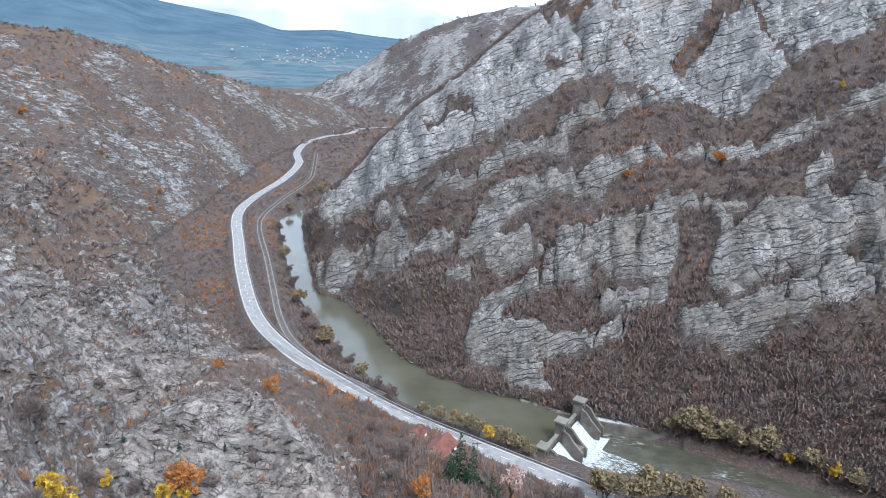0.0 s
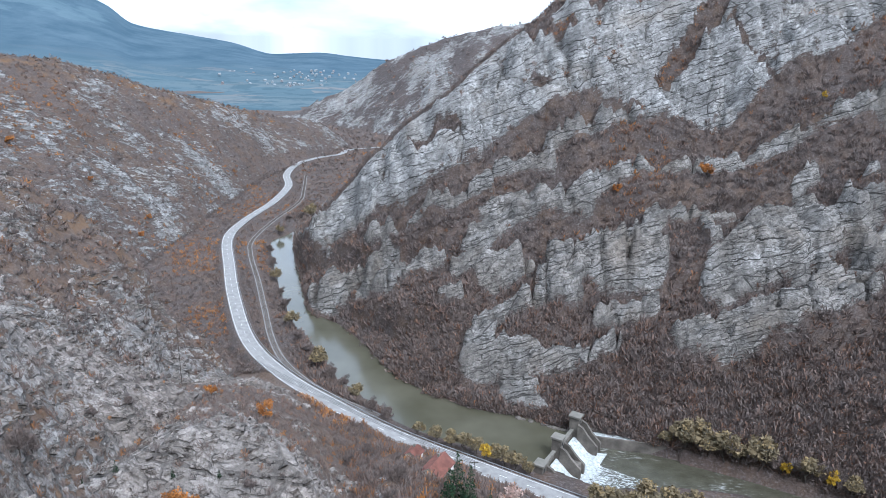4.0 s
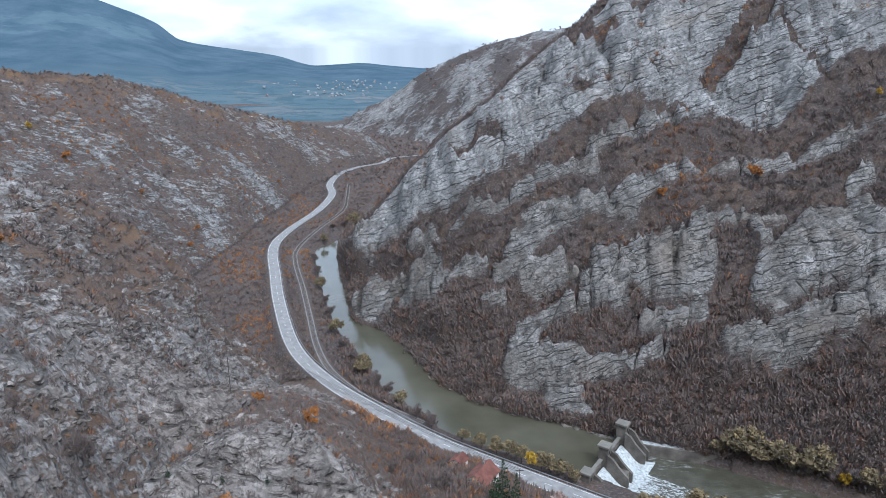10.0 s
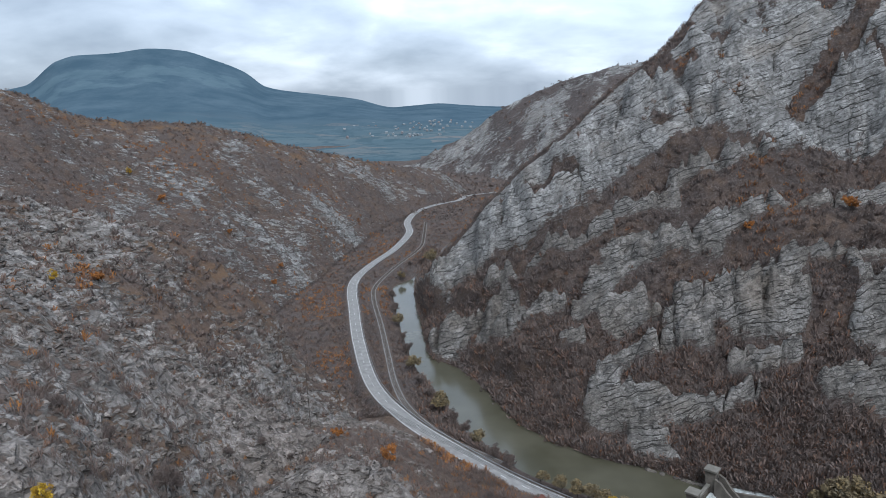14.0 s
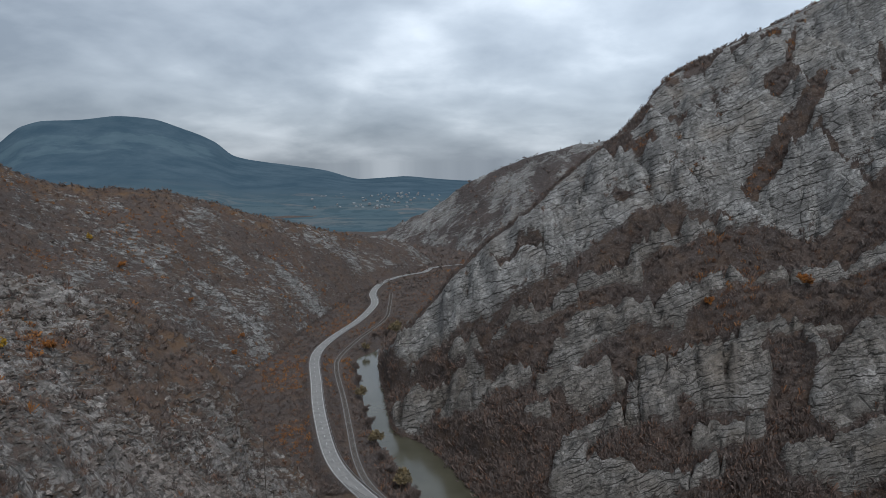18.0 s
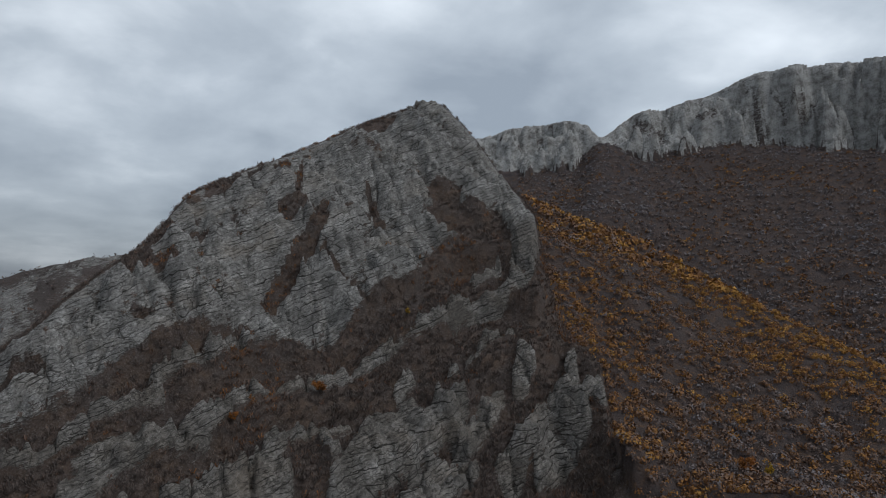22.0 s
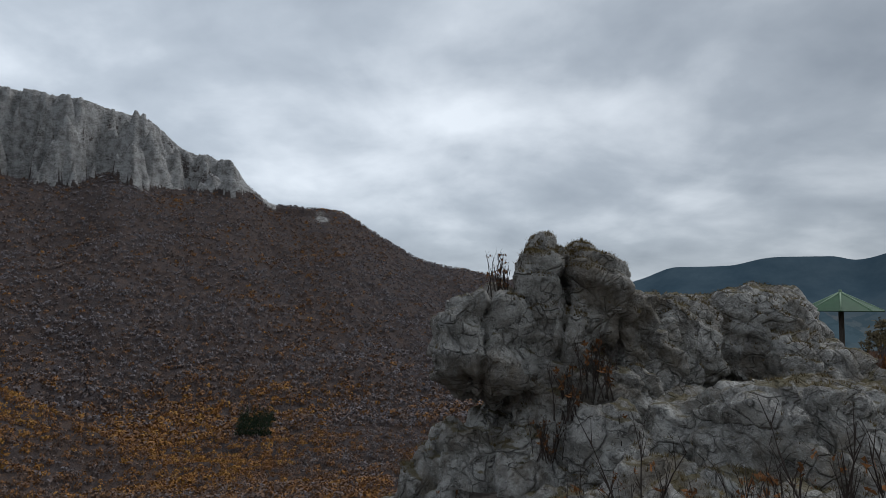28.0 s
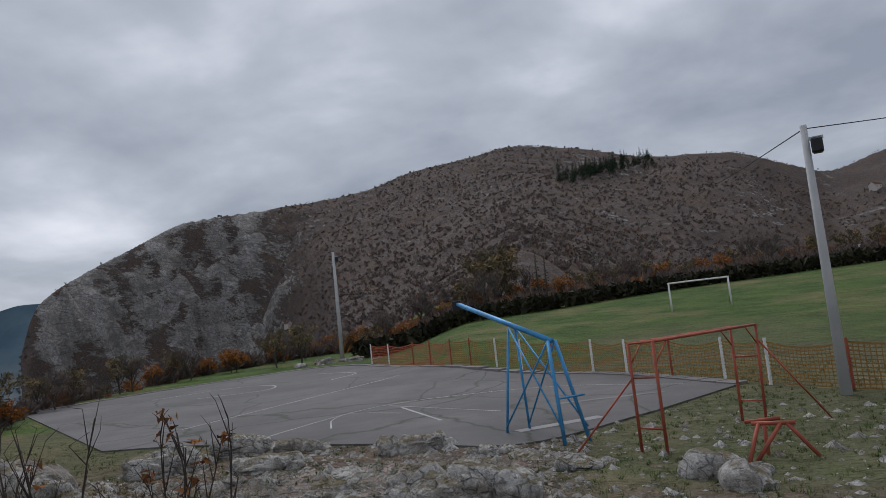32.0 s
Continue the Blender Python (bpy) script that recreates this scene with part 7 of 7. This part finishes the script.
def build_climber():
    """Monkey bars: two ladder ends, a flat ladder on top and slanting stays."""
    g = EYE - 3.25
    base = [at(176.06, 16, g), at(177.92, 15.6, g), at(183.43, 19, g), at(185, 18.8, g)]
    top = [at(176.04, 16, EYE - 0.95), at(177.9, 15.7, EYE - 0.93), at(183.49, 19, EYE - 0.94), at(185.25, 18.8, EYE - 0.92)]
    ob = thing("climbing_frame", tuple(base[0]), "faded red steel climbing frame with a ladder top", "climbing frame")
    o = base[0]
    for a, b in zip(base, top):
        bar("leg", a - o - Vector((0, 0, 0.2)), b - o, 0.035, MAT_RED, ob)
    for a, b in ((0, 2), (1, 3)):
        bar("top_rail", top[a] - o, top[b] - o, 0.03, MAT_RED, ob)
    for k in range(11):
        t = k / 10
        bar("rung", top[0].lerp(top[2], t) - o, top[1].lerp(top[3], t) - o, 0.02, MAT_RED, ob)
    for a, b in ((0, 1), (2, 3)):
        for h in (0.22, 0.68):
            bar("end_rung", base[a].lerp(top[a], h) - o, base[b].lerp(top[b], h) - o, 0.022, MAT_RED, ob)
    bar("stay", base[0].lerp(top[0], 0.68) - o, at(171, 16, g) - o, 0.022, MAT_RED, ob)
    bar("stay", base[3].lerp(top[3], 0.85) - o, at(189.3, 19, g) - o, 0.022, MAT_RED, ob)
    for a, b in ((0, 2), (1, 3)):
        bar("corner_brace", base[a].lerp(top[a], 0.8) - o, top[a].lerp(top[b], 0.12) - o, 0.018, MAT_RED, ob)
        bar("corner_brace", base[b].lerp(top[b], 0.8) - o, top[b].lerp(top[a], 0.12) - o, 0.018, MAT_RED, ob)


build_climber()


def build_seesaw():
    g = EYE - 3.25
    c = at(185.6, 15.2, g)
    ob = thing("seesaw_frame", tuple(c), "small rusty red seesaw stand in the turf", "seesaw")
    u = Vector((math.cos(radians(186)), -math.sin(radians(186)), 0))
    w = Vector((math.sin(radians(186)), math.cos(radians(186)), 0))
    bar("beam", u * 0.35 + Vector((0, 0, 0.62)), -u * 0.42 + Vector((0, 0, 0.62)), 0.04, MAT_RED, ob)
    bar("beam", u * 0.1 + w * 0.3 + Vector((0, 0, 0.66)), -u * 0.55 + w * 0.3 + Vector((0, 0, 0.6)), 0.04, MAT_RED, ob)
    for a, b in ((u * 0.2, u * 0.75), (u * 0.1, -u * 0.45 - w * 0.35), (-u * 0.2 + w * 0.3, -u * 0.2 + w * 0.1), (-u * 0.3, -u * 0.55 - w * 0.5)):
        bar("leg", a + Vector((0, 0, 0.62)), b + Vector((0, 0, -0.1)), 0.04, MAT_RED, ob)


build_seesaw()


def build_goal():
    a, b = on_shelf(179.4, -1.35), on_shelf(183.75, -1.3)
    ra = math.hypot(a.x, a.y)
    h = EYE + ra * math.tan(radians(0.85)) - a.z
    ob = thing("football_goal", tuple(a), "white steel football goal on the sloping pitch", "goal")
    up = Vector((0, 0, h))
    back = Vector((a.x, a.y, 0)).normalized() * 1.5
    bar("post", Vector((0, 0, -0.2)), up, 0.065, MAT_WHITE, ob)
    bar("post", b - a - Vector((0, 0, 0.2)), b - a + up, 0.065, MAT_WHITE, ob)
    bar("crossbar", up - (b - a).normalized() * 0.09, b - a + up + (b - a).normalized() * 0.09, 0.06, MAT_WHITE, ob)
    for q in (Vector((0, 0, 0)), b - a):
        bar("back_stay", q + up, q + back + Vector((0, 0, 0.1)), 0.04, MAT_STEEL, ob)


build_goal()

# --- fence with plastic netting ---
FENCE = [(155.09, -3.06), (156.5, -3.27), (158.51, -3.49), (159.92, -3.65), (161.62, -3.86), (163.21, -3.98), (165.3, -4.29), (167.29, -4.7), (169.76, -5.02), (172.93, -5.49), (175.51, -5.9), (178.87, -6.32), (182.62, -6.73), (185.67, -7.28), (190.87, -7.89), (196.75, -8.12)]


def net_material(name, color):
    n = Nodes(name)
    c = n.mix(n.noise(3, 3), tuple(v * 0.7 for v in color), color)
    return n.finish(c, 0.6)


def build_fence():
    ob = thing("net_fence", (0, 0, 0), "fence of white and rusty posts hung with sagging orange netting", "fence")
    orange, amber = net_material("orange_netting", (0.50, 0.12, 0.05)), net_material("amber_netting", (0.34, 0.19, 0.05))
    pts = [on_shelf(*p) for p in FENCE]
    tall = 1.35
    for k, p in enumerate(pts):
        white = k % 3 != 2 and k not in (3, 4)
        rad = 0.055 if white else 0.045
        bm = bmesh.new()
        tube(bm, p - Vector((0, 0, 0.3)), p + Vector((0, 0, tall + 0.12)), rad, rad * 0.9, 8)
        part("post", bm, MAT_WHITE if white else MAT_RED, ob, "white post" if white else "rusty post")
    for k in range(len(pts) - 1):
        a, b = pts[k], pts[k + 1]
        bm = bmesh.new()
        cols, rows = max(10, int((b - a).length / 0.14)), 11
        sag = 0.18 if k % 2 else 0.10

        def knot(i, j):
            t = i / cols
            top = tall - sag * 4 * t * (1 - t)
            q = a.lerp(b, t)
            return q + Vector((0, 0, 0.05 + (top - 0.05) * j / rows))

        side = Vector((a.x, a.y, 0)).normalized() * 0.006
        for i in range(cols + 1):
            w = (b - a).normalized() * 0.016
            p0, p1 = knot(i, 0), knot(i, rows)
            v = [bm.verts.new(c) for c in (p0 - w, p0 + w, p1 + w, p1 - w)]
            bm.faces.new(v)
        for j in range(rows + 1):
            h = 0.016 if j < rows else 0.03
            for i in range(cols):
                p0, p1 = knot(i, j) + side, knot(i + 1, j) + side
                v = [bm.verts.new(c) for c in (p0 - Vector((0, 0, h)), p1 - Vector((0, 0, h)), p1 + Vector((0, 0, h)), p0 + Vector((0, 0, h)))]
                bm.faces.new(v)
        net = part("netting", bm, orange if k < 4 else amber, ob, "orange plastic net" if k < 4 else "weathered amber plastic net")
        net["kind"] = "stuff"


build_fence()


# --- round shelter roof ---
def build_shelter():
    x, y, _ = at(125.3, 27.5, 0)
    g = height(x, y)
    top, eave = EYE + 0.50 - g, EYE - 0.14 - g
    ob = thing("shelter", (x, y, g), "round picnic shelter with a green ribbed roof on a dark post", "shelter", turn=-126)
    green = plain("green_roof_sheet", (0.045, 0.10, 0.05), 0.7, 0.1, grain=6, vary=0.3)
    rib_m = plain("pale_green_rib", (0.24, 0.33, 0.22), 0.7, grain=6, vary=0.2)
    n, R = 8, 1.28
    for k in range(n):
        a0, a1 = 2 * math.pi * k / n, 2 * math.pi * (k + 1) / n
        p0, p1 = Vector((math.cos(a0) * R, math.sin(a0) * R, eave)), Vector((math.cos(a1) * R, math.sin(a1) * R, eave))
        t = Vector((0, 0, top))
        bm = bmesh.new()
        nrm = (p1 - p0).cross(t - p0).normalized() * 0.03
        lo = [bm.verts.new(c) for c in (p0, p1, t)]
        hi = [bm.verts.new(c + nrm) for c in (p0, p1, t)]
        bm.faces.new(hi)
        bm.faces.new(lo[::-1])
        for i in range(3):
            bm.faces.new((lo[i], lo[(i + 1) % 3], hi[(i + 1) % 3], hi[i]))
        part("roof_panel", bm, green, ob)
        bar("rib", p0 + Vector((0, 0, 0.03)), t + Vector((0, 0, 0.04)), 0.028, rib_m, ob, "pale rib")
    bar("post", Vector((0, 0, -0.4)), Vector((0, 0, top - 0.05)), 0.085, MAT_TRUNK, ob, "dark timber post")
    bar("finial", Vector((0, 0, top)), Vector((0, 0, top + 0.12)), 0.05, rib_m, ob)
    bm = bmesh.new()
    tube(bm, (0, 0, 0.72), (0, 0, 0.79), 0.62, 0.62, 16)
    part("table_top", bm, MAT_TRUNK, ob)


build_shelter()


# --- twigs, tufts and leaves near the viewer ---
def twig_bush(seed, high, stems, label, leaves=10):
    rng = np.random.default_rng(seed)
    ob = thing("bare_bush", (0, 0, 0), label, "bush", "bare bushes on the rocks")
    tips = []
    for s in range(stems):
        bm = bmesh.new()
        p = Vector((rng.normal() * 0.16, rng.normal() * 0.16, -0.15))
        d = Vector((rng.normal() * 0.16, rng.normal() * 0.16, 1)).normalized()
        n = 6
        h = high * rng.uniform(0.6, 1.0)
        rad = 0.010 + 0.004 * h
        for k in range(n):
            q = p + d * h / n
            tube(bm, p, q, rad * (1 - k / n * 0.75), rad * (1 - (k + 1) / n * 0.75), 5)
            if k >= 1:
                for _ in range(2):
                    a = rng.uniform(0, 6.28)
                    e = q + Vector((math.cos(a) * 0.16, math.sin(a) * 0.16, rng.uniform(0.12, 0.3))) * h * 0.5 * rng.uniform(0.4, 1.0)
                    tube(bm, p.lerp(q, rng.uniform(0, 1)), e, rad * 0.4, rad * 0.15, 4)
                    tips.append(e)
                    e2 = e + Vector((rng.normal() * 0.08, rng.normal() * 0.08, rng.uniform(0.02, 0.14))) * h * 0.5
                    tube(bm, e, e2, rad * 0.2, rad * 0.1, 4)
                    tips.append(e2)
            p, d = q, (d + Vector((rng.normal() * 0.09, rng.normal() * 0.09, 0.02))).normalized()
        tips.append(p)
        part("stem", bm, MAT_TWIG, ob)
    if leaves:
        c = np.array([tuple(tips[i]) for i in rng.integers(0, len(tips), leaves)])
        rad = np.full(len(c), 0.05)
        part("withered_leaves", crown_mesh("withered_leaves", rng, c, rad, rad, MAT_DRYLEAF, 5, 0.55), None, ob, "few rusty withered leaves")["kind"] = "stuff"
    return ob


def build_bushes():
    kinds = [twig_bush(40 + k, 1.5 + 0.25 * (k % 3), 5 + k % 3, "leafless dark bush with a few rusty leaves", (14, 26, 6, 40)[k % 4]) for k in range(4)]
    rows = ((103.45, 9.2, -3.5, 0.9), (107.15, 8.2, -3.1, 0.8), (111.35, 7.6, -2.9, 1.0), (114.15, 7.4, -2.8, 0.9), (117.05, 7.4, -2.6, 0.9), (120.65, 7.0, -2.6, 0.8), (124.35, 6.8, -2.4, 0.9), (126.75, 6.2, -2.4, 0.8), (128.95, 6.6, -2.2, 1.0), (131.75, 6.4, -2.2, 0.9), (134.45, 6.6, -2.1, 1.05), (137.95, 6.4, -2.3, 1.05), (140.65, 6.6, -2.3, 0.9), (143.05, 6.8, -2.2, 1.1), (130.45, 7.8, -2.3, 0.95), (135.65, 8.4, -2.6, 0.8), (118.95, 8.8, -2.9, 0.8), (96.15, 12.0, -4.4, 0.8))
    for k, (az, r, z, s) in enumerate(rows):
        p = at(az, r, EYE + z - 0.1)
        copy_thing(kinds[k % 4], Matrix.Translation(p) @ pose(0, 0, 0, 0, 0, k * 77) @ Matrix.Scale(s, 4))
    shrub = twig_bush(61, 0.9, 22, "dense bare bush on the rock pinnacle", 30)
    for az, r, z, s in ((100.2, 13.5, 0.3, 0.95), (105.65, 12.8, -1.9, 1.1), (107.55, 13.0, -1.5, 1.2), (103.55, 12.4, -2.6, 0.8), (109.65, 12.4, -2.4, 0.8)):
        copy_thing(shrub, Matrix.Translation(at(az, r, EYE + z)) @ pose(0, 0, 0, 0, 0, az * 9) @ Matrix.Scale(s, 4))
    for p in (*kinds, shrub):
        remove(p)


build_bushes()


def blades(rng, centres, high, spread, count, tint):
    """Tufts of thin blades: points, triangles, tints."""
    n = len(centres)
    a = rng.uniform(0, 2 * math.pi, (n, count))
    lean = rng.uniform(0.1, 0.8, (n, count))
    root = centres[:, None] + np.stack([np.cos(a) * 0.3, np.sin(a) * 0.3, 0 * a], 2) * spread[:, None, None] * rng.uniform(0, 1, (n, count, 1))
    tip = root + np.stack([np.cos(a) * lean, np.sin(a) * lean, 0.6 + 0 * a], 2) * (high[:, None] * rng.uniform(0.6, 1.3, (n, count)))[..., None]
    w = np.stack([-np.sin(a), np.cos(a), 0 * a], 2) * (0.05 * high[:, None, None])
    v = np.stack([root - w, root + w, tip], 2).reshape(-1, 3)
    return v, np.arange(len(v)).reshape(-1, 3), np.repeat(np.clip(tint, 0, 1), count * 3)


def build_tufts():
    rng = np.random.default_rng(21)
    # dry grass on the stony ground
    pl, lay, rk = scatter(rng, 5200, 128, 200, 9, 30, lambda a, r, z, k, l, u: l == 11)
    keep = [not inside(np.array([x]), np.array([y]), COURT_LOOP)[0] for x, y, _ in pl]
    pl = pl[keep]
    t = blades(rng, pl, rng.uniform(0.05, 0.16, len(pl)), rng.uniform(0.2, 0.6, len(pl)), 12, rng.beta(2, 2, len(pl)))
    tagged(cloud_object("dry_grass", [t], MAT_TURF), "short yellowing grass between stones", "grass", kind="stuff")
    # straw on the pinnacle and the ledge
    rows = []
    hit = [o for o in scene.objects if o.name.startswith("rock_mass")]
    for o in hit:
        me = o.data
        n = len(me.polygons)
        cen, nor = np.empty(n * 3, np.float32), np.empty(n * 3, np.float32)
        me.polygons.foreach_get("center", cen)
        me.polygons.foreach_get("normal", nor)
        cen, nor = cen.reshape(-1, 3), nor.reshape(-1, 3)
        patch = smooth_noise(cen[:, 0] / 0.9, cen[:, 1] / 0.9, cen[:, 2] / 0.9, 5)
        ok = np.nonzero((nor[:, 2] > 0.55) & (patch > 0.05))[0]
        rows.append(cen[rng.choice(ok, min(1200, len(ok)), replace=False)].astype(float))
    c = np.vstack(rows)
    t = blades(rng, c, rng.uniform(0.04, 0.13, len(c)), rng.uniform(0.05, 0.2, len(c)), 9, rng.beta(2, 2, len(c)))
    tagged(cloud_object("rock_grass", [t], MAT_STRAW), "dry straw-coloured grass in the rock's hollows", "grass", kind="stuff")
    # loose stones
    bm = bmesh.new()
    pl, lay, rk = scatter(rng, 7500, 126, 196, 8.5, 21, lambda a, r, z, k, l, u: (l == 11) & ((a < 172) | (u < 0.2)))
    base = np.array([(1, 0, 0), (-1, 0, 0), (0, 1, 0), (0, -1, 0), (0, 0, 1), (0, 0, -1)], float)
    tri = np.array([(0, 2, 4), (2, 1, 4), (1, 3, 4), (3, 0, 4), (2, 0, 5), (1, 2, 5), (3, 1, 5), (0, 3, 5)])
    n = len(pl)
    keep = np.array([not inside(np.array([x]), np.array([y]), COURT_LOOP)[0] for x, y, _ in pl])
    pl = pl[keep]
    n = len(pl)
    s = rng.gamma(1.5, 0.042, n) + 0.015
    v = (base[None] * rng.uniform(0.5, 1.3, (n, 6, 3)) * (s[:, None, None] * [1, 1, 0.55]) + pl[:, None]).reshape(-1, 3)
    f = (np.arange(n)[:, None, None] * 6 + tri).reshape(-1, 3)
    bm.free()
    tagged(new("loose_stones", sheet("loose_stones", v, f, MAT_ROCK, False)), "pale loose stones strewn over dry turf", "stones", kind="stuff")


COURT_LOOP = np.vstack([[on_shelf(*p)[:2] for p in COURT_FAR], [on_shelf(*p)[:2] for p in COURT_NEAR[::-1]]])
build_tufts()


# --- hedge, trees and houses round the field ---
def build_hedge():
    rng = np.random.default_rng(31)
    a = np.linspace(154.2, 196, 420)
    el = np.interp(a, [154.2, 162.6, 167.4, 176.5, 185.1, 194.3, 198], [-2.2, -1.9, -1.35, -0.85, -0.1, 0.35, 0.4])
    r = np.interp(a, [154, 160, 170, 180, 198], [60, 64, 70, 80, 92])
    x, y = r * np.sin(np.radians(a)), r * np.cos(np.radians(a))
    z = land(x, y)[0]
    hedge = thing("hedge", (0, 0, 0), "long clipped dark hedge behind the pitch", "hedge")
    for k in range(14):
        s = slice(k * 30, k * 30 + 31)
        c = np.stack([x[s], y[s], z[s] + 0.7], 1)
        rad = rng.uniform(0.7, 0.95, len(c))
        part("hedge_run", crown_mesh("hedge_run", rng, c, rad, rad * 0.95, MAT_HEDGE, 26, 0.3), None, hedge)


MAT_HEDGE = leaf_material("hedge_leaves", (0.0, (0.020, 0.022, 0.014)), (1.0, (0.055, 0.050, 0.028)))
build_hedge()


def build_edge_trees():
    kinds = [broadleaf(70, 6.5, 2.6, MAT_TWIGS, "leafless brown tree at the edge of the shelf", cards=30, group="trees round the field", twiggy=True),
             broadleaf(71, 6.0, 2.4, MAT_OLIVE, "half-bare tree with fading yellow leaves", cards=24, group="trees round the field"),
             broadleaf(72, 4.0, 2.2, MAT_RUST, "low tree with rusty leaves", cards=22, group="trees round the field"),
             conifer(73, 7.0, 0.9, "slim dark green cypress behind the pitch", "cypress")]
    rng = np.random.default_rng(33)
    spots = []
    for k in range(44):
        az = 127.5 + 27 * (k + rng.uniform(0, 1)) / 44
        edge = np.interp(az, [125, 131, 140, 150, 158], [29, 46, 58, 72, 80])
        spots.append((az, edge + rng.uniform(-3, 5), rng.choice([0, 0, 2, 2, 1]), rng.uniform(0.28, 0.5)))
    for k in range(54):
        az = 154 + 44 * (k + rng.uniform(0, 1)) / 54
        r = np.interp(az, [154, 160, 170, 180, 198], [64, 70, 78, 92, 108]) + rng.uniform(0, 16)
        spots.append((az, r, rng.choice([0, 1, 1, 2, 2]), rng.uniform(0.4, 0.7)))
    spots += [(165.5, 82, 1, 1.1), (166.5, 84, 1, 1.2), (164.6, 80, 1, 1.0), (169.2, 84, 3, 0.95), (169.9, 85, 3, 0.85), (149.5, 62, 1, 0.6), (147.5, 60, 1, 0.55)]
    for az, r, kind, s in spots:
        x, y = r * math.sin(radians(az)), r * math.cos(radians(az))
        copy_thing(kinds[kind], Matrix.Translation((x, y, height(x, y) - 0.2)) @ pose(0, 0, 0, 0, 0, az * 53) @ Matrix.Scale(s, 4))
    # thick brush along the edge of the shelf and behind the hedge
    n = 900
    az = rng.uniform(126, 199, n)
    r = np.interp(az, [125, 131, 140, 150, 158, 170, 180, 198], [30, 47, 60, 72, 74, 78, 90, 108]) + rng.uniform(-1.5, 14, n) * np.where(az < 155, 0.3, 1)
    x, y = r * np.sin(np.radians(az)), r * np.cos(np.radians(az))
    s = rng.uniform(0.6, 1.3, n) * np.interp(r, [30, 100], [0.5, 1.1])
    c = np.stack([x, y, land(x, y)[0] + s * 0.5], 1)
    tagged(cloud_object("edge_brush", [twig_cloud(rng, c, s, s * 1.3, np.clip(rng.beta(2, 2.2, n) * 1.15, 0, 1), 70, 0.07)], MAT_TWIGS), "thick leafless brush round the field", "shrubs", kind="stuff")
    # dark pines on the shoulder of the brown hill
    rngp = np.random.default_rng(34)
    pine = conifer(75, 9, 2.4, "dark pine on the shoulder of the brown hill", "hill_pine")
    for k in range(70):
        t = rngp.uniform(0, 1)
        az, el = 172.2 + 7.2 * t + rngp.normal() * 0.25, 10.2 + 0.6 * t + rngp.normal() * 0.28
        r = 690.0
        x, y, z = spot(az, el, 150, 800)
        o = copy_thing(pine, Matrix.Translation((x, y, z)) @ pose(0, 0, 0, 0, 0, k * 61) @ Matrix.Scale(rngp.uniform(1.2, 1.7), 4))
        o["group"] = "pines on the hill"
    for p in (*kinds, pine):
        remove(p)


build_edge_trees()
hx, hy, hz = spot(192.3, 1.7, 110, 700)
house("white_house", (hx, hy, hz), 15, 9, 7, 4.5, 2.6, "white house with a red tile roof below the hill", MAT_WHITE, 3)
hx, hy, hz = spot(194.2, 5.8, 110, 800)
house("hill_house", (hx, hy, hz), 40, 9, 7, 4.0, 2.6, "small house with a red roof high on the slope", MAT_WALL, 2)
hx, hy, hz = spot(148.4, 0.7, 90, 700)
house("red_roofed_house", (hx, hy, hz), -30, 7, 5, 2.5, 2.2, "low house with a red roof among bare trees", MAT_WALL, 1)
